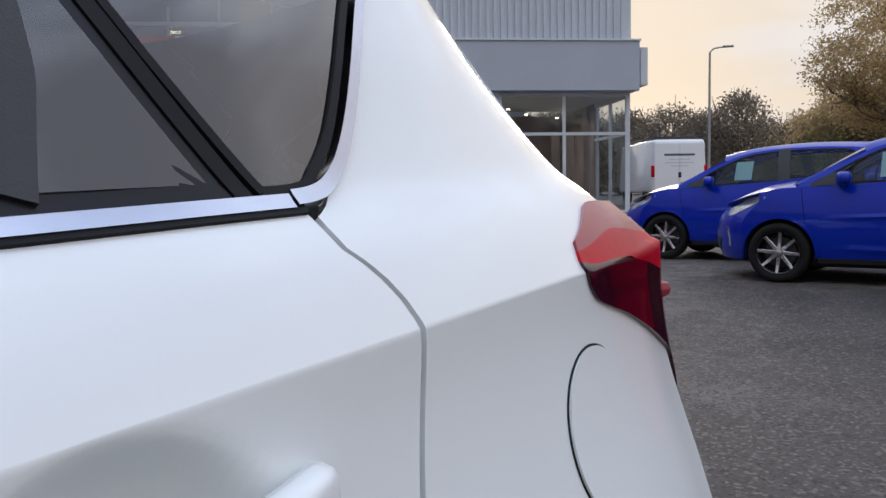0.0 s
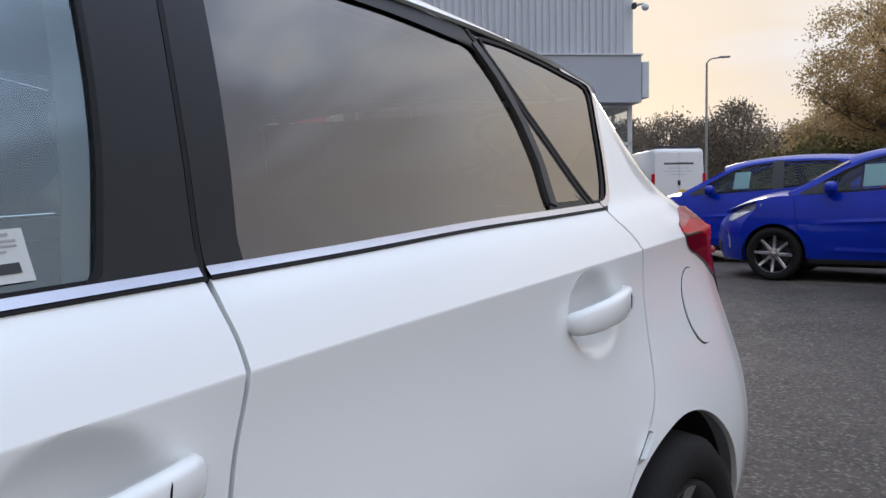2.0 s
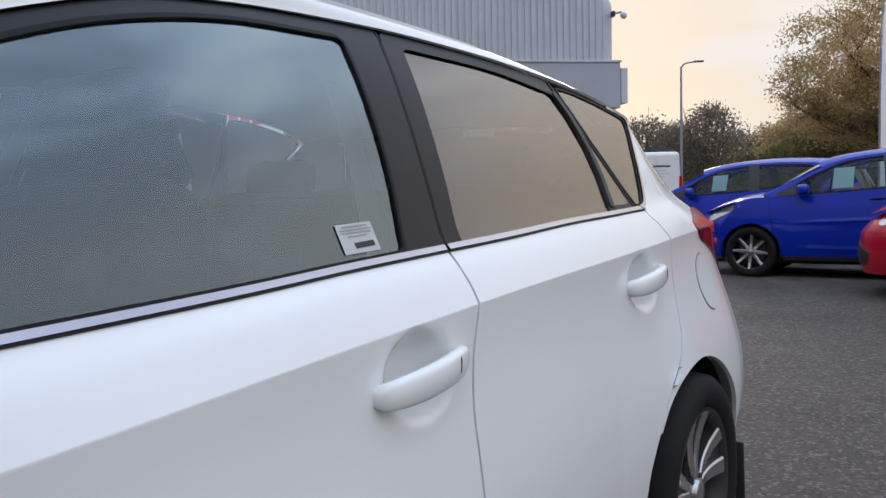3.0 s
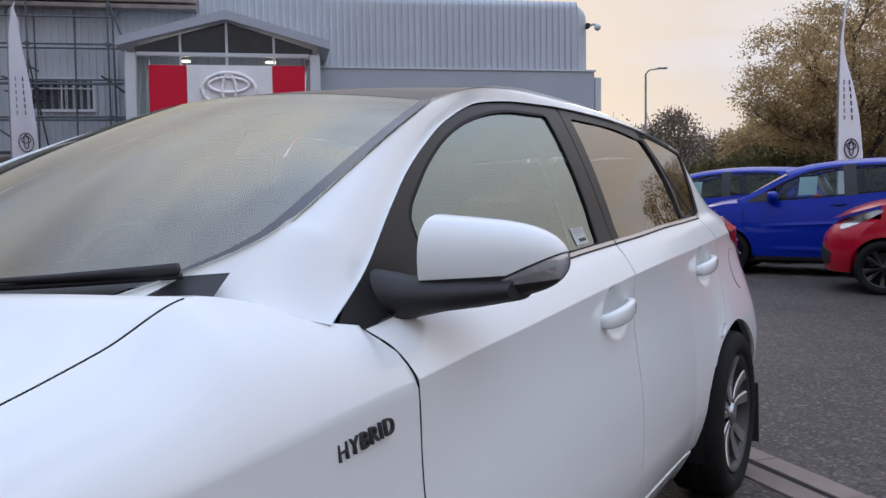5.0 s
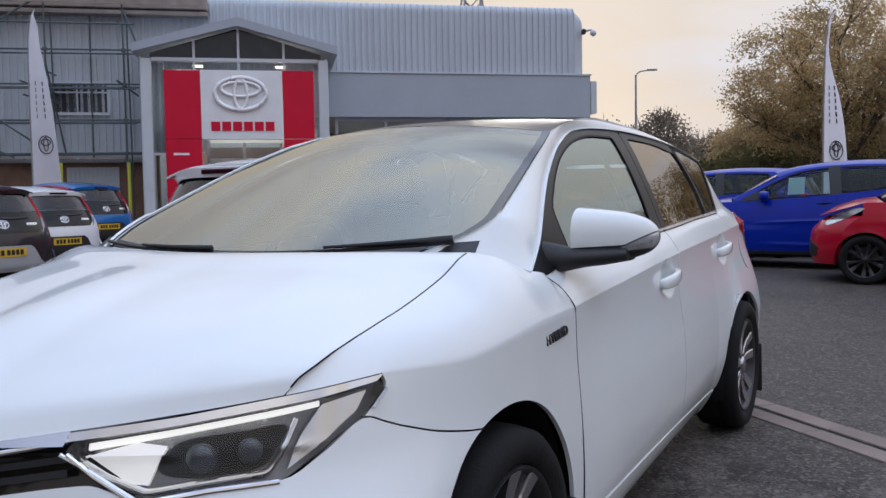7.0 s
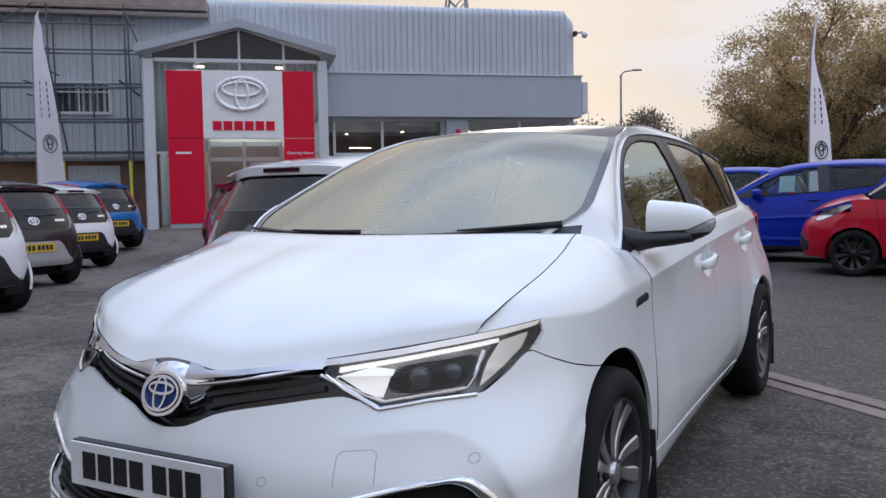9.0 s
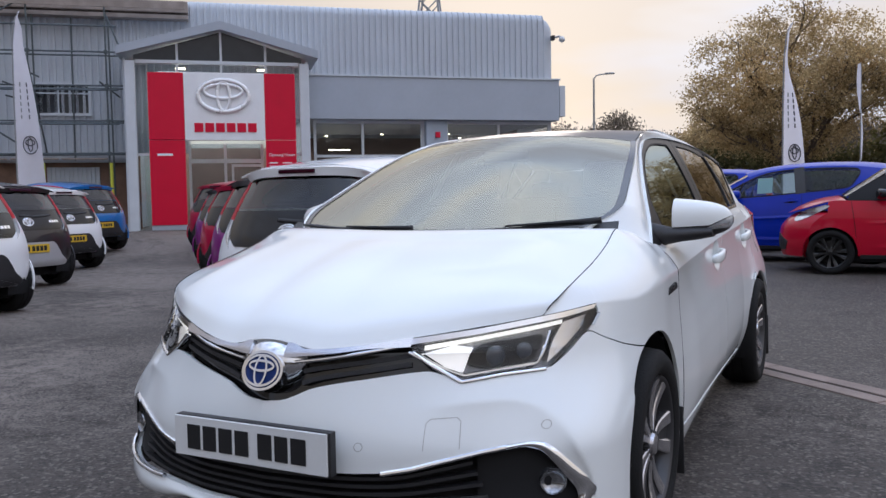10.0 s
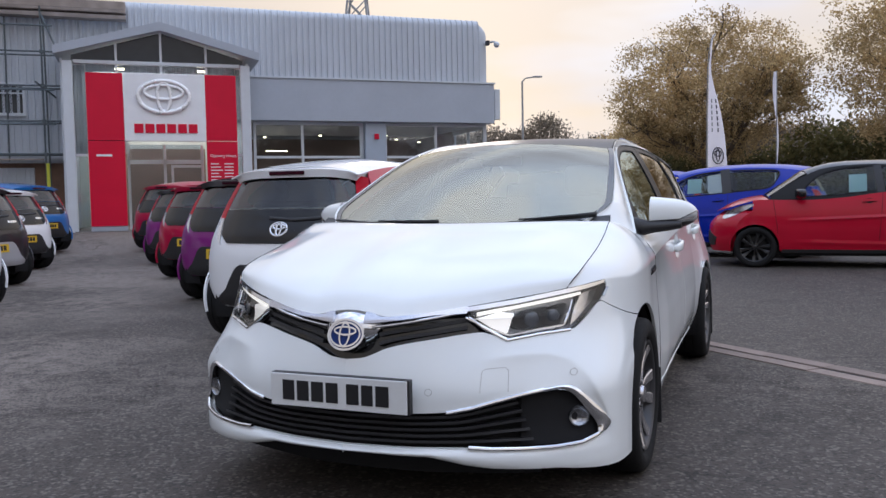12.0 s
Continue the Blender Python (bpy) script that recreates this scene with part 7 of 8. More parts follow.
def small_car(name, label, m, spec, paint, roof_paint, seed, pillar_paint=None, kind="aygo", wheel_mats=None, lower=None, card=True, plate="back"):
    c = thing(name, label, "car", m, group="parked small cars")
    s = car_shape(spec)
    sx, side_, front, back, edge, top, roof, noz, tal = (s[k] for k in ("sx", "side", "front", "back", "edge", "top", "roof", "noz", "tal"))
    wb, ar, cowl = spec["wheelbase"], spec["arch"], spec["cowl"]
    hz = spec["radius"]

    def low(y):
        z = 0.22
        for cy in (-wb / 2, wb / 2):
            if abs(y - cy) < ar:
                z = max(z, hz + math.sqrt(ar * ar - (y - cy) ** 2))
        return z

    def flank():
        us = sorted(set(np.linspace(0, 1, 70)) | {0.5})
        g = []
        for j in range(18):
            v = j / 17
            row = []
            for u in us:
                y = (noz(0.5) + 0.42) * (1 - u) + (tal(0.6) - TC) * u
                z0, z1 = low(y), edge(y)
                z = z0 + (z1 - z0) * v
                y2 = y
                for _ in range(4):
                    y2 = (noz(min(z, 0.8)) + 0.42) * (1 - u) + (tal(z) - TC) * u
                    z = z0 + (edge(y2) - z0) * v
                row.append((y2, z))
            g.append(row)
        return skin(g, side_, flange=0.01)

    mirrored(c, "body_side", flank, paint, "painted body side")

    def face(surf, z0, z1, yend, n=30):
        xe = [sx(yend(z), z) for z in np.linspace(z0, z1, 16)]
        return skin([[(-x + 2 * x * i / n, z) for i in range(n + 1)] for x, z in zip(xe, np.linspace(z0, z1, 16))], surf, flange=0)

    zf = edge(noz(0.7) + 0.42)
    part("front_bumper", face(front, 0.22, min(zf, 0.80), lambda z: noz(z) + 0.42), paint, c, "painted front bumper", True, 50)
    bmk = face(back, 0.3, edge(tal(1.0) - TC), lambda z: tal(z) - TC)
    bmesh.ops.reverse_faces(bmk, faces=bmk.faces)
    part("rear_bumper", bmk, paint, c, "painted rear bumper", True, 50)
    # bonnet
    g = []
    y0 = noz(0.78) + 0.02
    for j in range(20):
        t = j / 19
        row = []
        for i in range(25):
            q = -1 + 2 * i / 24
            ys = (noz(0.7) + 0.42) * (1 - t) + cowl * t
            ye = ys - 0.40 * (1 - abs(q) ** 2.6) * (1 - t) - 0.12 * (1 - q * q) * t
            ze = edge(ys)
            row.append(Vector((q * sx(ys, ze), ye, ze + (0.008 + 0.06 * t) * (1 - q * q) * min(1, 4 * t + 0.15) - 0.115 * (1 - abs(q) ** 2.6) * (1 - t) ** 2)))
        g.append(row)
    part("bonnet", skin3(g, flange=0.0), paint, c, "painted bonnet", True, 50)
    # windscreen, roof and rear screen
    yr0 = spec["roof"][0][0]
    rows_ = []
    for v in np.linspace(0, 1, 10):
        yy = cowl * (1 - v) + yr0 * v
        zz = spec["cowl_z"] * (1 - v) + (top(yr0) + 0.03) * v
        xe = sx(cowl, edge(cowl)) * 0.9 * (1 - v) + (sx(yr0, top(yr0)) - 0.02) * v
        rows_.append([Vector((xe * q, yy - 0.10 * (1 - q * q), zz + 0.03 * (1 - q * q))) for q in np.linspace(-1, 1, 17)])
    part("windscreen", skin3(rows_, flange=0), M_window, c, "clear windscreen", True)

    def pillar():
        a = [Vector(side_(y, top(y))) for y in np.linspace(cowl - 0.03, yr0, 12)]
        b = resample([r[16] for r in rows_], 12)
        return skin3([a, [p.lerp(q, 0.5) + Vector((0.012, -0.006, 0.012)) for p, q in zip(a, b)], b], flange=0)

    mirrored(c, "windscreen_pillar", pillar, pillar_paint or paint, "windscreen pillar")
    yt = tal(1.38) - 0.02

    def roof_rows():
        g = []
        for y in np.linspace(yr0, yt, 24):
            yy = min(y, tal(1.3) - TC)
            ze = top(y)
            xe = sx(yy, ze)
            p = lerp(y, [(yr0, 8), (0.2, 3.2), (1.5, 3.0)])
            g.append([Vector((q * xe, y - 0.10 * (1 - q * q) * max(0, 1 - (y - yr0) / 0.5), ze + (roof(y) - ze) * (1 - abs(q) ** p))) for q in np.linspace(-1, 1, 25)])
        return skin3(g, flange=0.012)

    part("roof", roof_rows(), roof_paint, c, "painted roof", True, 50)
    # side glass and frame
    yb = tal(1.2) - TC
    outer = [(y, edge(y) + 0.002) for y in np.linspace(cowl, yb, 20)] + [(tal(z) - TC, z) for z in np.linspace(edge(yb) + 0.05, top(yt) - 0.01, 6)] + [(y, top(y) - 0.001) for y in np.linspace(tal(1.36) - TC - 0.02, cowl + 0.02, 24)]
    inner = [(p.x, p.y) for p in spline([(*q, 0) for q in spec["glass"]], 60, True)]
    mirrored(c, "side_frame", lambda: ring(outer, inner, side_, 120, 0, 0.01), pillar_paint or paint, "painted window surround")
    mirrored(c, "side_window", lambda: fill_outline(inner, side_, -0.006, 0), M_window, "clear side window")
    pil = spec["pillar"]
    mirrored(c, "door_pillar", lambda: strip([(pil, edge(pil) + 0.005), (pil - 0.02, (edge(pil) + top(pil)) / 2), (pil - 0.045, top(pil) - 0.012)], side_, spec["pane"] * 1.15, 0.002, 0.004, 14), M_black, "black door pillar")
    tip_y = min(y for y, z in inner)
    bar_y = tip_y + (0.33 if kind == "yaris" else 0.04)
    if kind == "yaris":
        mirrored(c, "mirror_sail", lambda: fill_outline([(p.x, p.y) for p in spline([(tip_y - 0.02, edge(tip_y) + 0.012, 0), (tip_y + 0.11, edge(tip_y) + 0.018, 0), (tip_y + 0.24, edge(tip_y) + 0.03, 0), (tip_y + 0.25, edge(tip_y) + 0.09, 0), (tip_y + 0.22, edge(tip_y) + 0.15, 0), (tip_y + 0.08, edge(tip_y) + 0.075, 0)], 40, True)], side_, 0.003, 0.003), M_black, "black mirror sail")
        mirrored(c, "quarterlight_bar", lambda: strip([(bar_y, edge(bar_y) + 0.01), (bar_y + 0.035, edge(bar_y) + 0.13), (bar_y + 0.075, top(bar_y + 0.075) - 0.035)], side_, 0.022, 0.003, 0.004, 12), M_seal, "black quarterlight bar")
    # creases that run along the doors and over the sill
    for y0, y1, z0, z1, w in ((-wb / 2 + ar + 0.1, wb / 2 + 0.1, 0.66, 0.74, 0.030), (-wb / 2 + ar + 0.15, wb / 2 - ar - 0.06, 0.36, 0.33, 0.04)):
        mirrored(c, "door_crease", lambda y0=y0, y1=y1, z0=z0, z1=z1, w=w: skin([[(y, z0 + (z1 - z0) * (y - y0) / (y1 - y0) + (v - 0.5) * 2.4 * w) for y in np.linspace(y0, y1, 40)] for v in (0, 0.3, 0.5, 0.6, 1.0)], lambda y, z: (sx(y, z) + 0.0015 + 0.011 * math.exp(-((z - z0 - (z1 - z0) * (y - y0) / (y1 - y0)) / (0.45 * w)) ** 2) * min(1, (y - y0) / 0.25, (y1 - y) / 0.25), y, z), flange=0), paint, "pressed crease in the door")
    # rolled lips round the wheel arches
    for cy in (-wb / 2, wb / 2):
        mirrored(c, "arch_lip", lambda cy=cy: strip([(cy + (ar + 0.012) * math.cos(a), hz + (ar + 0.012) * math.sin(a)) for a in np.linspace(math.pi * 1.04, -math.pi * 0.04, 40)], side_, 0.03, 0.008, 0.012, 60), paint, "rolled wheel arch lip")
    mirrored(c, "window_seal", lambda: strip(inner + inner[:1], side_, 0.02, 0.001, 0.003, 90), M_seal)
    mirrored(c, "door_gap", lambda: strip([(cowl + 0.12, 0.30), (cowl + 0.10, 0.6), (cowl + 0.05, edge(cowl) - 0.01)], side_, 0.006, 0.001, 0.002, 20), M_seal)
    mirrored(c, "door_gap", lambda: strip([(spec["pillar"] - 0.03, 0.30), (spec["pillar"], 0.7), (spec["pillar"] + 0.02, edge(spec["pillar"]))], side_, 0.006, 0.001, 0.002, 20), M_seal)
    mirrored(c, "sill_trim", lambda: strip([(-wb / 2 + ar + 0.02, 0.235), (wb / 2 - ar - 0.02, 0.235)], side_, 0.05, 0.004, 0.01, 20), M_black, "black sill")
    for hy in (spec["pillar"] - 0.14, spec["pillar"] + 0.60):
        mirrored(c, "door_handle", lambda hy=hy: strip([(hy - 0.09, edge(hy) - 0.095), (hy, edge(hy) - 0.086), (hy + 0.09, edge(hy) - 0.085)], side_, 0.032, 0.024, 0.022, 14), paint, "painted door handle")
        # flat dark patch that paints the shade of a hollow behind the handle
        mirrored(c, "handle_shade", lambda hy=hy: fill_outline([(p.x, p.y) for p in spline([(hy - 0.075, edge(hy) - 0.09, 0), (hy, edge(hy) - 0.125, 0), (hy + 0.075, edge(hy) - 0.085, 0), (hy, edge(hy) - 0.055, 0)], 28, True)], side_, 0.0012, 0.001), M_seal, "flat dark patch painted for the shade behind the handle")
    # door mirrors
    def ear():
        bm = bmesh.new()
        my = spec["glass"][0][0] + (0.34 if kind == "yaris" else 0.02)
        x0, mz = sx(my, edge(my)), edge(my) + (0.075 if kind == "yaris" else 0.09)
        bmesh.ops.create_cube(bm, size=2.0)
        bmesh.ops.subdivide_edges(bm, edges=bm.edges[:], cuts=5, use_grid_fill=True)
        for v in bm.verts:
            n_ = (abs(v.co.x) ** 3.2 + abs(v.co.y) ** 3.2 + abs(v.co.z) ** 3.2) ** (1 / 3.2)
            v.co = v.co / n_
            v.co = Vector((x0 + 0.125 + 0.098 * v.co.x, my - 0.01 + (0.068 - 0.018 * v.co.x) * v.co.y + 0.02 * v.co.x, mz + (0.066 - 0.012 * v.co.x) * v.co.z))
        tube(bm, [(x0 - 0.02, my - 0.03, mz - 0.065), (x0 + 0.05, my - 0.02, mz - 0.05), (x0 + 0.11, my - 0.01, mz - 0.035)], 0.026, 8)
        return bm

    mirrored(c, "door_mirror", ear, M_gloss if kind == "aygo" else paint, "door mirror")
    # headlamps and front marks
    hzn = 0.70 if kind == "aygo" else 0.73

    def lamp():
        pts = []
        for k in range(24):
            a = 2 * math.pi * k / 24
            y = noz(hzn) + 0.36 + 0.22 * math.cos(a)
            pts.append((y, edge(y) - 0.075 + (0.052 - 0.018 * math.cos(a)) * math.sin(a) + 0.012 * math.cos(a)))
        return fill_outline(pts, lambda y, z: (sx(max(y, noz(z) + 0.1), z) if y > noz(z) + 0.42 else sx(noz(z) + 0.42, z) * (max(0.02, (y - noz(z)) / 0.42)) ** (1 / 2.8), y, z), 0.006, 0.01)

    mirrored(c, "headlamp", lamp, M_smalllamp, "clear headlamp")
    part("front_grille", fill_outline([(-0.45, 0.30), (0.45, 0.30), (0.52, 0.42), (0.3, 0.52), (-0.3, 0.52), (-0.52, 0.42)], front, 0.006, 0.006), M_black, c, "black front grille", True, 50)
    if kind == "yaris":
        mirrored(c, "lamp_blade", lambda: strip([(0.66, 0.36), (0.665, 0.45), (0.63, 0.56)], front, 0.018, 0.008, 0.008, 14), M_chrome, "chrome bumper blade")
    # tail
    def on_tail(outline, mat, nm, lb, lift=0.006):
        bm = fill_outline(outline, back, lift, 0.008, flip=True)
        return part(nm, bm, mat, c, lb, True, 50)

    zt = tal(1.38)
    if kind == "aygo":
        on_tail([(-0.50, 0.805), (0.50, 0.805), (0.585, 0.87), (0.603, 0.98), (0.592, 1.07), (-0.592, 1.07), (-0.603, 0.98), (-0.585, 0.87)], M_tailglass, "tailgate_panel", "gloss black tailgate panel")
        on_tail([(-0.585, 1.074), (0.585, 1.074), (0.535, 1.25), (0.49, 1.335), (-0.49, 1.335), (-0.535, 1.25)], M_tailwin, "tailgate_glass", "dark tinted tailgate glass")
        on_tail([(-0.60, 0.31), (-0.40, 0.305), (0.40, 0.305), (0.60, 0.31), (0.62, 0.36), (0.50, 0.44), (0.40, 0.60), (0.34, 0.64), (-0.34, 0.64), (-0.40, 0.60), (-0.50, 0.44), (-0.62, 0.36)], lower or M_black, "bumper_insert", "silver lower bumper" if lower else "black lower bumper")
        for sgn in (1, -1):
            on_tail([(sgn * x, z) for x, z in ((0.575, 0.79), (0.665, 0.88), (0.682, 1.0), (0.612, 1.0), (0.600, 0.9))], M_reflector, "tail_lamp_lower", "clear lower tail lamp", 0.009)
            on_tail([(sgn * x, z) for x, z in ((0.606, 1.0), (0.680, 1.0), (0.655, 1.14), (0.60, 1.30), (0.515, 1.325), (0.555, 1.20), (0.590, 1.08))], M_redlens2, "tail_lamp", "red upright tail lamp", 0.009)
        on_tail([(-0.26, 0.50), (0.26, 0.50), (0.26, 0.612), (-0.26, 0.612)], M_plate_y, "number_plate", "yellow rear number plate", 0.016)
        for k in range(7):
            x0 = -0.215 + k * 0.061 + (0.02 if k > 3 else 0)
            on_tail([(x0, 0.523), (x0 + 0.045, 0.523), (x0 + 0.045, 0.59), (x0, 0.59)], M_print, "plate_bar", "", 0.0185)
        for cz, rx, rz in ((0.915, 0.075, 0.052), (0.932, 0.052, 0.018), (0.915, 0.022, 0.05)):
            pts = oval(0, cz, rx, rz, 40)
            part("tail_emblem_ring", strip(pts + pts[:1], lambda x, z: back(-x, z), 0.014, 0.012, 0.006, 41), M_chrome, c, "chrome emblem ring", True)
        for k in range(4):
            on_tail([(-0.50 + k * 0.045, 0.90), (-0.465 + k * 0.045, 0.90), (-0.465 + k * 0.045, 0.93), (-0.50 + k * 0.045, 0.93)], M_chrome, "name_mark", "", 0.010)
        part("rear_wiper", strip([(-0.10, 1.0), (0.12, 0.985), (0.38, 1.0)], lambda x, z: back(-x, z), 0.026, 0.016, 0.012, 20), M_black, c, "black rear wiper", True)
    else:
        on_tail([(-0.55, 1.06), (0.55, 1.06), (0.52, 1.36), (-0.52, 1.36)], M_tailglass, "rear_screen", "dark rear window")
        for sgn in (1, -1):
            on_tail([(sgn * x, z) for x, z in ((0.52, 0.88), (0.74, 0.90), (0.72, 1.10), (0.62, 1.08))], M_redlens2, "tail_lamp", "red tail lamp", 0.009)
    zs = 1.392 if kind == "aygo" else 1.442
    spg = []
    for f in np.linspace(0, 1, 5):
        spg.append([Vector((0.57 * q, zt - 0.20 + f * (0.27 - 0.13 * abs(q) ** 3), zs + 0.012 * math.sin(math.pi * f) - 0.045 * abs(q) ** 5 - 0.012 * f)) for q in np.linspace(-1, 1, 21)])
    sp = skin3(spg, flange=0.062)
    part("roof_spoiler", sp, roof_paint, c, "painted roof spoiler", True, 50)
    part("high_brake_lamp", boxes(((-0.16, zt + 0.06, 1.338 if kind == "aygo" else 1.395), (0.16, zt + 0.079, 1.370 if kind == "aygo" else 1.425)), bevel=0.006), M_redlens, c, "red high brake lamp")
    # cabin and underside
    part("floor_pan", boxes(((-0.7, -wb / 2 - 0.3, 0.17), (0.7, wb / 2 + 0.2, 0.3)), ((-0.62, cowl - 0.1, 0.3), (0.62, cowl + 0.05, 0.92))), M_dark, c, "dark floor pan")
    for cx in (0.35, -0.35):
        st = part("seat", seat(cx, 0.05, 0.24), M_seat, c, "dark cloth seat", True, 60)
    part("seat", seat(0, 0.85, 0.55), M_seat, c, "dark cloth rear bench", True, 60)
    for cy in (-wb / 2, wb / 2):
        mirrored(c, "arch_lining", lambda cy=cy: small_arch(cy, ar, hz, sx(cy, 0.5) - (0.13 if cy > 0 else 0.0)), M_dark, "black wheel arch lining")
        for sgn in (1, -1):
            wheel_copy(c, pose(sgn * (sx(cy, 0.5) - 0.10), cy, hz + 0.001, 17 + seed * 23 % 70, 0, 0 if sgn > 0 else 180), wheel_mats or "dark", hz)
    if card:
        cy, cz = (spec["pillar"] - 0.52, edge(0) + 0.14) if kind == "yaris" else (spec["pillar"] - 0.28, edge(0) + 0.17)
        part("price_card", skin(coons([(cy - 0.11, cz - 0.10), (cy + 0.11, cz - 0.09)], [(cy - 0.11, cz + 0.14), (cy + 0.11, cz + 0.15)], [(cy - 0.11, cz - 0.10), (cy - 0.11, cz + 0.14)], [(cy + 0.11, cz - 0.09), (cy + 0.11, cz + 0.15)], 4, 4), side_, -0.010, 0), M_paper, c, "pale blue price card in the window")
    return c


def small_arch(cy, ar, hz, x1):
    bm = bmesh.new()
    n = 20
    rings = [[bm.verts.new((x, cy + (ar + 0.003) * math.cos(math.pi * (-0.08 + 1.16 * k / n)), hz + (ar + 0.003) * math.sin(math.pi * (-0.08 + 1.16 * k / n)))) for k in range(n + 1)] for x in (x1 - 0.012, 0.45)]
    for k in range(n):
        bm.faces.new((rings[0][k], rings[0][k + 1], rings[1][k + 1], rings[1][k]))
    bm.faces.new(rings[1])
    return bm


WHEELS = {}


def wheel_copy(parent, m, look_, r):
    """A wheel under a car; alike wheels share their meshes."""
    if look_ not in WHEELS:
        rim, spk, pairs, n = {"dark": (M_alloyb, M_alloyb, True, 5), "bright": (M_alloyb, M_alloy, False, 8)}[look_]
        WHEELS[look_] = make_wheel(parent, m, n, rim, spk, None, r, pairs)
        return WHEELS[look_]
    w = copy_thing(WHEELS[look_], m)
    w.parent = parent
    w.matrix_basis = m @ Matrix.Diagonal((1, r / 0.316, r / 0.316, 1))
    return w


M_tailwin = glass("tinted_tailgate_glass", (0.85, 0.95, 0.92), 0.0, 0.34, 1.5)
M_tailglass = material("dark_tailgate_glass", (0.007, 0.007, 0.008), 0.05, vary=0.2, spec=0.45)


def parked(x, y, turn):
    """On the ground, its front turned to that compass: 0 is towards -y."""
    return pose(x, y, ground_z(x, y), 0, 0, turn)


# row beside the white car, tails to the aisle
for k, (x, y, pt, rf, pil, lb) in enumerate((
        (-2.26, 2.37, M_white2, M_white2, M_red2, "white city car with red pillars and a black glass tailgate"),
        (-4.42, 4.66, M_purple, M_greyp, M_red2, "purple city car with a black roof and yellow rear plate"),
        (-6.72, 6.95, M_red2, M_red2, M_red2, "red city car seen from its black glass tailgate"),
        (-9.0, 9.25, M_purple, M_greyp, M_red2, "purple city car with a dark roof"),
        (-11.3, 11.5, M_red2, M_red2, M_red2, "red city car at the end of its row"))):
    small_car("city_car", lb, parked(x, y, 180), AYGO, pt, rf, k, pil, card=False)
# row across the aisle, tails to the aisle
for k, (x, y, pt, rf, pil, low_, lb) in enumerate((
        (-8.05, 1.25, M_white2, M_white2, M_white2, None, "white city car at the near end of its row"),
        (-10.25, 3.58, M_greyp, M_greyp, M_red2, M_silver, "dark grey city car with a silver panel round its plate"),
        (-12.45, 6.05, M_white2, M_white2, M_red2, None, "white city car with red pillars and a yellow rear plate"),
        (-14.7, 8.65, M_cyan, M_cyan, M_red2, None, "light blue city car with a yellow rear plate"))):
    small_car("city_car", lb, parked(x, y, -90), AYGO, pt, rf, k + 5, pil, lower=low_, card=False)
small_car("blue_hatchback", "bright blue hatchback with a pale card in its window", parked(0.155, 10.69, -90), YARIS, M_blue, M_blue, 3, None, "yaris", "bright")
small_car("blue_hatchback", "bright blue hatchback parked beside another one", parked(-1.9, 12.94, -90), YARIS, M_blue, M_blue, 1, None, "yaris", "bright")
small_car("red_city_car", "red city car with black roof, pillars and wheels", parked(2.115, 8.75, -90), AYGO, M_red, M_blackp, 2, M_surround, "aygo", "dark")

# van behind the showroom corner
van = thing("white_van", "white panel van with grey lettering bars on its rear doors", "van", pose(-10.6, 31.2, ground_z(-10.6, 31.2), 0, 0, -144))
bm = boxes(((-0.98, -2.6, 0.45), (0.98, 2.4, 2.28)), bevel=0.12)
for v in bm.verts:
    v.co.x *= 1 - 0.10 * max(0, (v.co.z - 1.1) / 1.2)
part("body", bm, M_white2, van, "white van body", True, 50)
for sgn in (-1, 1):
    part("rear_door", boxes(((0.01 if sgn > 0 else -0.86, 2.395, 0.55), (0.86 if sgn > 0 else -0.01, 2.42, 2.15)), bevel=0.02), M_white2, van, "white rear door")
    part("tail_lamp", boxes(((sgn * 0.9 - 0.06, 2.36, 1.0), (sgn * 0.9 + 0.06, 2.425, 1.4)), bevel=0.02), M_redlens2, van, "red tail lamp")
    for sy in (-1.6, 1.5):
        wheel_copy(van, pose(sgn * 0.86, sy, 0.33, 20, 0, 0 if sgn > 0 else 180), "dark", 0.33)
part("number_plate", boxes(((-0.55, 2.42, 0.72), (-0.03, 2.432, 0.83))), M_plate_y, van, "yellow rear plate")
part("door_latch", boxes(((-0.06, 2.42, 0.98), (0.04, 2.445, 1.16)), bevel=0.01), M_black, van, "black door latch")
for k, (w, z, h) in enumerate(((0.52, 1.72, 0.07), (0.36, 1.58, 0.03), (0.5, 1.47, 0.03), (0.3, 1.36, 0.03))):
    part("lettering_bar", boxes(((-w, 2.421, z), (w, 2.425, z + h))), M_tube if k == 0 else M_frame, van)
bm = bmesh.new()
for y in (-1.5, 0, 1.5, 2.2):
    tube(bm, [(-0.85, y, 2.36), (0.85, y, 2.36)], 0.025, 6)
for x in (-0.8, 0.8):
    tube(bm, [(x, -1.6, 2.36), (x, 2.3, 2.36)], 0.025, 6)
part("roof_rack", bm, M_black, van, "black roof rack")


# ---- drain channel of concrete blocks ----
drain = thing("drain_channel", "worn concrete drainage channel let into the asphalt", "drain", pose(0.85, 1.76, 0, 0, 0, math.degrees(math.atan2(-0.65, 0.76))), kind="structure")
bm = boxes(((0, 0, 0), (0.494, 0.124, 0.034)), bevel=0.006)
for v in bm.verts:
    v.co.z -= 0.026
block_me = bpy.data.meshes.new("block")
bm.to_mesh(block_me)
bm.free()
block_me.materials.append(M_concrete)
for i in range(-8, 30):
    for j, oy in enumerate((-0.142, 0.018)):
        ob = new("block", block_me)
        ob.parent = drain
        ob.matrix_basis = pose(i * 0.5, oy, random.uniform(-0.002, 0.003), 0, 0, random.uniform(-0.3, 0.3))
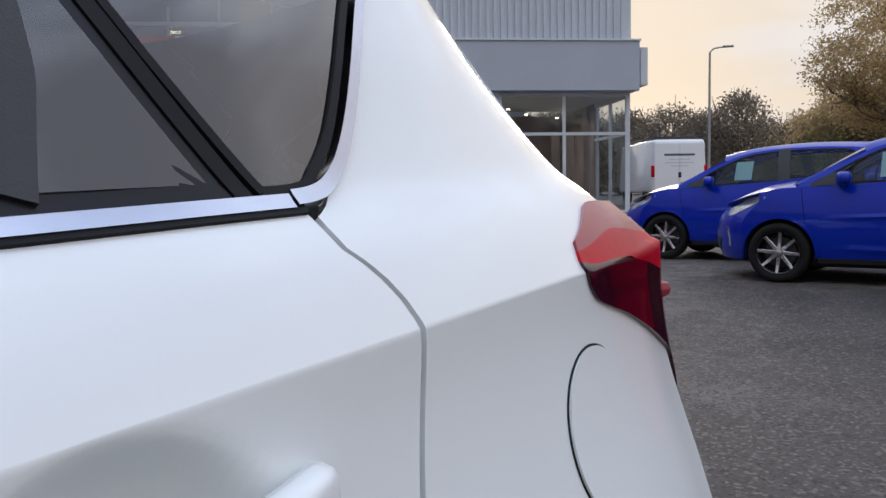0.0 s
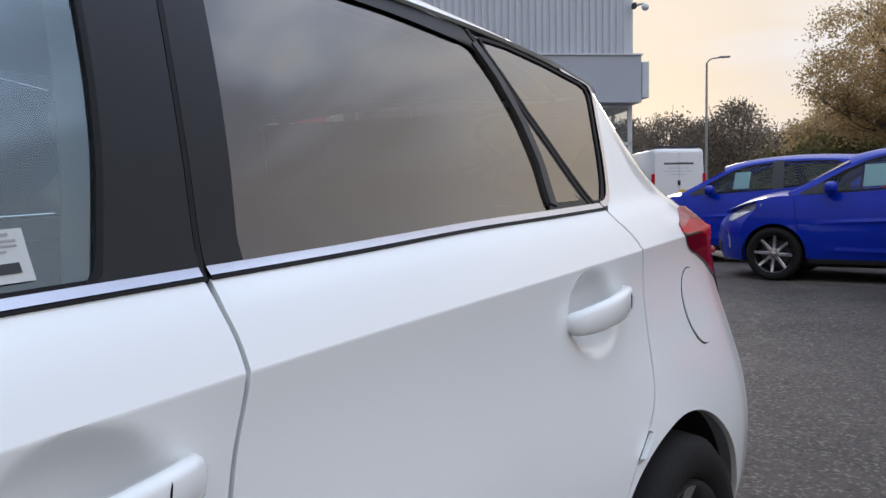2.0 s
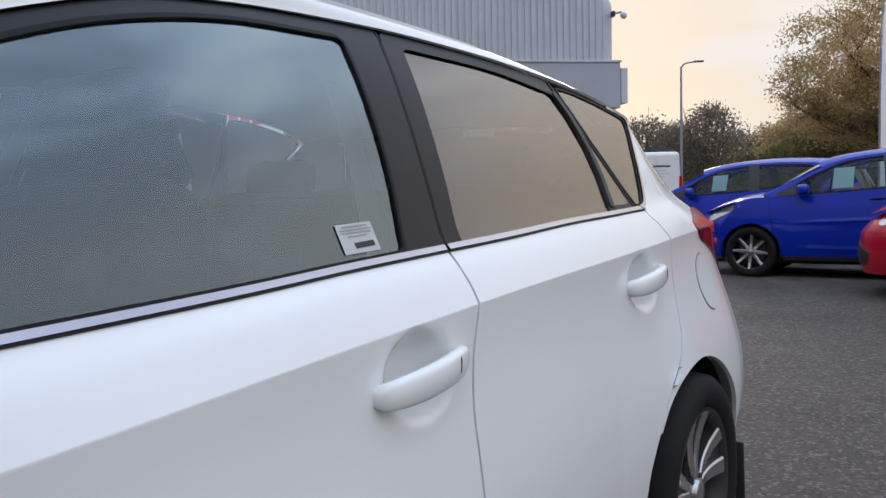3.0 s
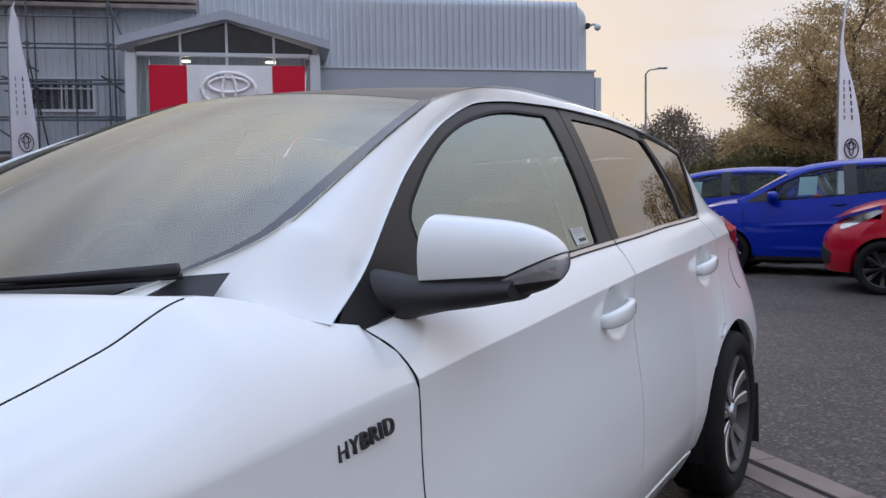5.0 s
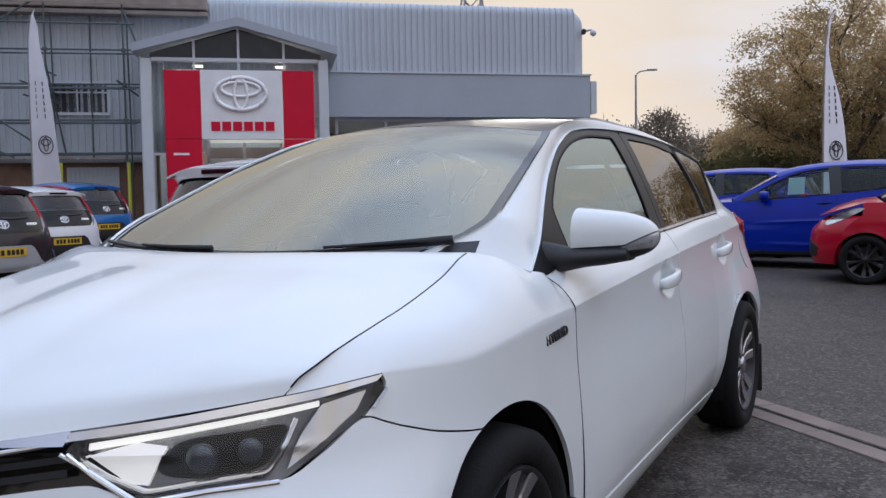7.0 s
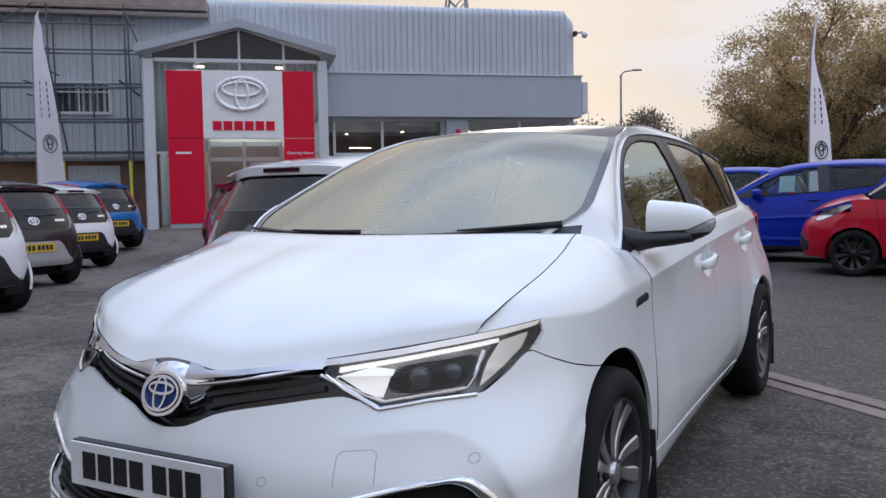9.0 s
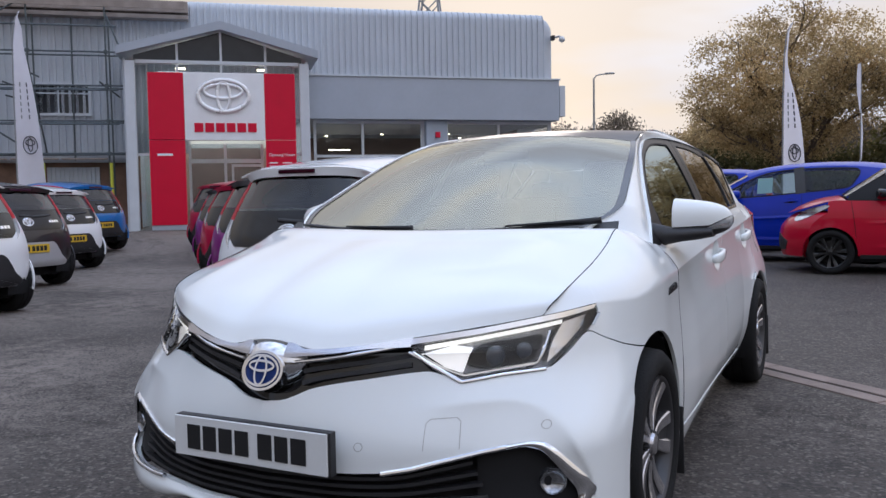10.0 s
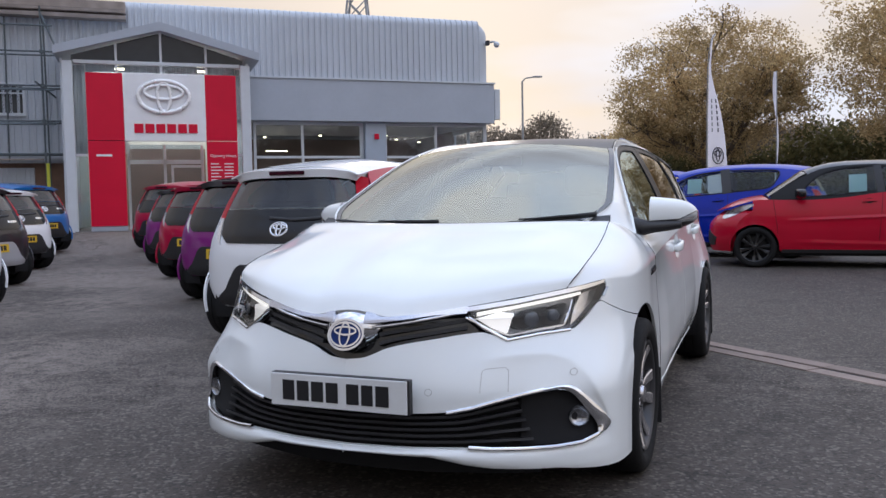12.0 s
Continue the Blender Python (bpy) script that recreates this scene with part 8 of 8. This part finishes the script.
# solid dark strip stands in for the shade down the slot
part("slot", boxes(((-4, -0.018, -0.05), (15, 0.018, 0.0015))), M_dark, drain, "dark strip in place of the open slot")

# ---- feather flags ----
def flag(x, y, h, turn, lb, twist=55, marks=True, wide=1.0):
    f = thing("feather_flag", lb, "flag", pose(x, y, ground_z(x, y), 0, 0, turn), group="feather flags")
    bm = bmesh.new()
    pts = [(0, 0, 0), (0, 0, h * 0.6), (0.02, 0, h * 0.85), (0.10, 0, h * 0.97), (0.2, 0, h)]
    tube(bm, [tuple(p) for p in spline(pts, 24)], 0.022, 8, 0.010)
    part("pole", bm, M_pole, f, "slim flag pole")

    def sail_at(u, t, out=0.0):
        """A place on the cloth, which turns away from the wind towards its top."""
        z = 0.55 + (h - 0.57) * t
        w = wide * lerp(t, [(0, 0.50), (0.1, 0.50), (0.3, 0.44), (0.55, 0.37), (0.8, 0.32), (0.93, 0.22), (1, 0.03)])
        x0 = lerp(z / h, [(0, 0), (0.6, 0), (0.85, 0.02), (0.97, 0.10), (1, 0.2)])
        a = radians(twist) * min(1, max(0, (t - 0.30) / 0.50))
        belly = 0.06 * math.sin(3.1 * u + 5 * t) * u + 0.04 * math.sin(9 * t) * u + out
        return Vector((x0 + 0.02 + w * u * math.cos(a) - belly * math.sin(a), w * u * math.sin(a) + belly * math.cos(a), z))

    part("sail", skin3([[sail_at(i / 7, j / 39) for i in range(8)] for j in range(40)], flange=0), M_flag, f, "white flag cloth", True)
    if marks:
        for sgn in (-1, 1):
            for tc, ru, rt in ((0.34, 0.28, 0.044), (0.343, 0.09, 0.034), (0.352, 0.18, 0.015)):
                bm = bmesh.new()
                tube(bm, [tuple(sail_at(0.55 + ru * math.cos(a), tc + rt * math.sin(a), sgn * 0.012)) for a in [2 * math.pi * k / 28 for k in range(28)]], 0.012, 5, closed=True)
                part("emblem_ring", bm, M_flagmark, f)
            for k in range(6):
                for u, mt in ((0.62, M_flagmark), (0.28, M_pole)):
                    bm = bmesh.new()
                    tube(bm, [tuple(sail_at(u, 0.47 + 0.032 * k, sgn * 0.008)), tuple(sail_at(u, 0.49 + 0.032 * k, sgn * 0.008))], 0.013, 5)
                    part("print_bar", bm, mt, f)
    return f


flag(-0.45, 16.4, 4.9, 20, "white feather flag with a dark emblem behind the blue cars")
flag(1.0, 22.2, 4.6, 95, "white feather flag turned edge-on", 0, marks=False)
flag(4.3, 19.0, 4.9, 40, "white feather flag near the trees", marks=False)
flag(-18.3, 10.5, 5.75, 60, "white feather flag with a dark emblem behind the city cars", 35, wide=1.35)

# ---- street lamps ----
def street_lamp(x, y, h, arm, turn, lb):
    s = thing("street_lamp", lb, "street lamp", pose(x, y, ground_z(x, y), 0, 0, turn), group="street lamps")
    bm = bmesh.new()
    tube(bm, [(0, 0, 0), (0, 0, h * 0.5), (0, 0, h)], 0.11, 10, 0.07)
    tube(bm, [tuple(p) for p in spline([(0, 0, h - 0.05), (0.25, 0, h + 0.22), (arm, 0, h + 0.32)], 10)], 0.05, 8)
    part("post", bm, M_pole, s, "grey steel post")
    part("lantern", boxes(((arm - 0.1, -0.13, h + 0.27), (arm + 0.62, 0.13, h + 0.40)), bevel=0.05), M_pole, s, "flat lantern head")
    return s


street_lamp(-17.6, 58.0, 9.55, 0.9, 22, "tall grey street lamp beyond the yard")
street_lamp(-24.6, 71.5, 6.6, 0.4, 22, "smaller grey street lamp farther off")

# lattice pylon far behind the roof
pylon = thing("lattice_pylon", "grey steel lattice pylon far behind the showroom", "pylon", pose(-57.4, 107.3, 0, 0, 0, 20))
bm = bmesh.new()
for sx_ in (-1, 1):
    for sy_ in (-1, 1):
        tube(bm, [(sx_ * 5.2, sy_ * 5.2, 0), (sx_ * 1.9, sy_ * 1.9, 24), (sx_ * 0.5, sy_ * 0.5, 38)], 0.16, 5)
for k in range(12):
    z0, z1 = k * 3, k * 3 + 3
    w0, w1 = lerp(z0, [(0, 5.2), (24, 1.9), (38, 0.5)]), lerp(z1, [(0, 5.2), (24, 1.9), (38, 0.5)])
    for sy_ in (-1, 1):
        tube(bm, [(-w0, sy_ * w0, z0), (w1, sy_ * w1, z1)], 0.09, 4)
        tube(bm, [(w0, sy_ * w0, z0), (-w1, sy_ * w1, z1)], 0.09, 4)
        tube(bm, [(sy_ * w0, -w0, z0), (sy_ * w1, w1, z1)], 0.09, 4)
for z in (26, 31, 36):
    tube(bm, [(-5, 0, z), (5, 0, z)], 0.14, 4)
part("lattice", bm, M_pole, pylon, "steel lattice")


# ---- trees ----
def leaf_cloud(pts, size, rng, spread):
    """Many small leaf quads round the given places."""
    n = len(pts)
    verts, faces = [], []
    for k, p in enumerate(pts):
        c = p + Vector((rng.gauss(0, spread), rng.gauss(0, spread), rng.gauss(0, spread * 0.8)))
        a = Vector((rng.uniform(-1, 1), rng.uniform(-1, 1), rng.uniform(-1, 1))).normalized()
        b = a.cross(Vector((rng.uniform(-1, 1), rng.uniform(-1, 1), rng.uniform(-1, 1)))).normalized()
        s = size * rng.uniform(0.6, 1.4)
        i = len(verts)
        verts += [c - a * s, c + b * s * 0.55, c + a * s, c - b * s * 0.55]
        faces.append((i, i + 1, i + 2, i + 3))
    return verts, faces


def tree(x, y, h, crown, lb, leaves, mat, seed, size=0.09, base=0.28, parent_name="tree", bare=0.0):
    rng = random.Random(seed)
    t = thing(parent_name, lb, "tree", pose(x, y, ground_z(x, y)), group="trees at the edge of the yard")
    bm = bmesh.new()
    tips = []

    def limb(p, d, length, r, depth):
        pts = [p]
        q, dd = p.copy(), d.copy()
        for k in range(4):
            dd = (dd + Vector((rng.gauss(0, 0.16), rng.gauss(0, 0.16), rng.gauss(0.05, 0.10)))).normalized()
            q = q + dd * length / 4
            pts.append(q.copy())
        tube(bm, pts, r, 6 if depth > 2 else 4, r * 0.55)
        if depth <= 2:
            tips.extend(pts[1:])
        if depth > 0:
            for k in range(rng.randint(3, 4)):
                i = rng.randint(2, 4)
                nd = (dd + Vector((rng.uniform(-1, 1), rng.uniform(-1, 1), rng.uniform(-0.35, 0.75))) * 0.95).normalized()
                limb(pts[i], nd, length * rng.uniform(0.58, 0.8), r * 0.52, depth - 1)

    trunk_h = h * base
    tube(bm, [(0, 0, -0.1), (0.05, 0.02, trunk_h * 0.5), (0.02, 0, trunk_h)], 0.26, 10, 0.2)
    for k in range(6):
        a = 2 * math.pi * k / 6 + rng.uniform(-0.4, 0.4)
        d = Vector((math.cos(a) * 0.75, math.sin(a) * 0.75, rng.uniform(0.5, 1.1))).normalized()
        limb(Vector((0, 0, trunk_h * rng.uniform(0.75, 1.0))), d, h * 0.30, 0.12, 3)
    limb(Vector((0, 0, trunk_h)), Vector((0, 0, 1)), h * 0.36, 0.15, 3)
    # keep the crown to its height and width
    zm = max(v.co.z for v in bm.verts)
    rm = sorted(math.hypot(v.co.x, v.co.y) for v in bm.verts)[int(len(bm.verts) * 0.985)]
    kz, kr = (h * 0.96 - trunk_h) / (zm - trunk_h), crown / rm
    for v in bm.verts:
        if v.co.z > trunk_h:
            v.co.z = trunk_h + (v.co.z - trunk_h) * kz
            k = min(1, (v.co.z - trunk_h) / 1.0)
            v.co.x *= 1 + (kr - 1) * k
            v.co.y *= 1 + (kr - 1) * k
            r_ = math.hypot(v.co.x, v.co.y)
            lim = crown * 0.95 * math.sqrt(max(0.1, 1 - ((v.co.z - (h + trunk_h) / 2) / (h - trunk_h) * 1.9) ** 2))
            if r_ > lim:
                v.co.x *= lim / r_
                v.co.y *= lim / r_
    tips = [Vector((p.x * kr, p.y * kr, trunk_h + (p.z - trunk_h) * kz)) for p in tips]
    part("trunk", bm, M_bark, t, "grey-brown trunk and limbs")
    tips = [p for p in tips if math.hypot(p.x, p.y) < crown * 1.02]
    # leaves in drooping clumps, thicker towards the outside of the crown, with gaps between
    clumps = []
    while len(clumps) < 560:
        q = Vector((rng.uniform(-1, 1), rng.uniform(-1, 1), rng.uniform(-1, 1)))
        lim = 0.94 - 0.20 * noise.noise(q.normalized() * 1.9 + Vector((seed, 0, 0)))
        if 0.30 < q.length < lim:
            z = q.z * (1.0 if q.z > 0 else 0.92)
            wide = crown * (1.0 if z > -0.2 else 1.0 + 0.12 * (z + 0.2))
            clumps.append((Vector((q.x * wide, q.y * wide, (h + trunk_h) / 2 + z * (h - trunk_h) / 2)), rng.uniform(0.22, 0.42)))
    clumps += [(p, 0.24) for p in rng.sample(tips, min(len(tips), 260))]
    use = []
    for k in range(leaves):
        c, w = rng.choice(clumps)
        use.append(c + Vector((rng.gauss(0, w), rng.gauss(0, w), rng.gauss(0, w * 0.55) - 0.1 * w)))
    vs, fs = leaf_cloud(use, size, rng, 0.03)
    me = bpy.data.meshes.new("crown")
    me.from_pydata(vs, [], fs)
    me.materials.append(mat)
    ob = new("crown", me)
    ob.parent, ob["label"] = t, "thinning autumn leaves"
    return t


tree(-1.75, 35.5, 8.95, 4.7, "broad autumn tree with olive and bronze leaves", 66000, M_leaf_a, 11, 0.058, base=0.2)
tree(6.7, 32.5, 9.9, 4.5, "tall autumn tree with yellowing leaves", 62000, M_leaf_a, 12, 0.058, base=0.2)
tree(-6.2, 44.0, 5.0, 3.2, "lower olive tree beside the broad one", 16000, M_leaf_a, 14)


def woods(name, lb, places, mat, leaves, size, spread, seed, twigs=True):
    """Far trees and hedges as one mass."""
    rng = random.Random(seed)
    pts, verts, faces = [], [], []
    for x, y, h, r in places:
        for k in range(leaves):
            a, b = rng.uniform(0, 2 * math.pi), rng.random()
            f = rng.random() ** 0.4
            zc = h * (0.12 + 0.86 * b)
            rr = r * math.sqrt(max(0.05, 1 - (2 * b - 0.85) ** 2 * 0.75)) * f
            pts.append(Vector((x + rr * math.cos(a), y + rr * math.sin(a), zc * (0.85 + 0.15 * rng.random()))))
    vs, fs = leaf_cloud(pts, size, rng, spread)
    me = bpy.data.meshes.new(name)
    me.from_pydata(vs, [], fs)
    me.materials.append(mat)
    ob = new(name, me)
    tagged(ob, lb, "trees", kind="stuff")
    if twigs:
        bm = bmesh.new()
        for x, y, h, r in places:
            for k in range(26):
                a, q = rng.uniform(0, 2 * math.pi), rng.uniform(0.2, 0.8)
                tube(bm, [(x, y, 0), (x + q * r * 0.4 * math.cos(a), y + q * r * 0.4 * math.sin(a), h * 0.45), (x + q * r * math.cos(a), y + q * r * math.sin(a), h * rng.uniform(0.7, 1.06))], 0.10, 4, 0.015)
        stems = part(name + "_stems", bm, M_bark)
        tagged(stems, "bare grey stems of the far trees", "trees", kind="stuff")


rng = random.Random(5)
far = []
for k in range(44):
    a = radians(128 - k * 1.6 + rng.uniform(-0.8, 0.8))
    d = rng.uniform(74, 92)
    far.append((1.4 + d * math.cos(a), -2 + d * math.sin(a), rng.uniform(7.4, 8.8), rng.uniform(3.2, 4.8)))
woods("far_woods", "grey-brown thinning woods along the horizon", far, M_leaf_b, 8500, 0.12, 0.3, 6)
# unseen trees added behind the camera to darken the low reflections
behind = []
for k in range(60):
    a = radians(-22 - k * 3.3 + rng.uniform(-1.2, 1.2))
    d = rng.uniform(48, 60)
    behind.append((1.4 + d * math.cos(a), -2 + d * math.sin(a), rng.uniform(7.5, 11.0), rng.uniform(3.8, 5.6)))
woods("dimming_woods", "added trees out of view that dim the low sky behind the camera", behind, M_leaf_b, 1700, 0.28, 0.4, 9, False)
hedge = []
for k in range(34):
    x = -9 + k * 1.25
    hedge.append((x, 40.5 - 0.17 * (x + 9) - (0.012 * max(0, x - 5) ** 2) + rng.uniform(-0.5, 0.5), rng.uniform(2.8, 4.0) + (1.2 if x > 2 else 0), rng.uniform(1.2, 1.8)))
woods("boundary_hedge", "dense dark green and brown hedge below the trees", hedge, M_leaf_c, 1300, 0.14, 0.3, 7, False)
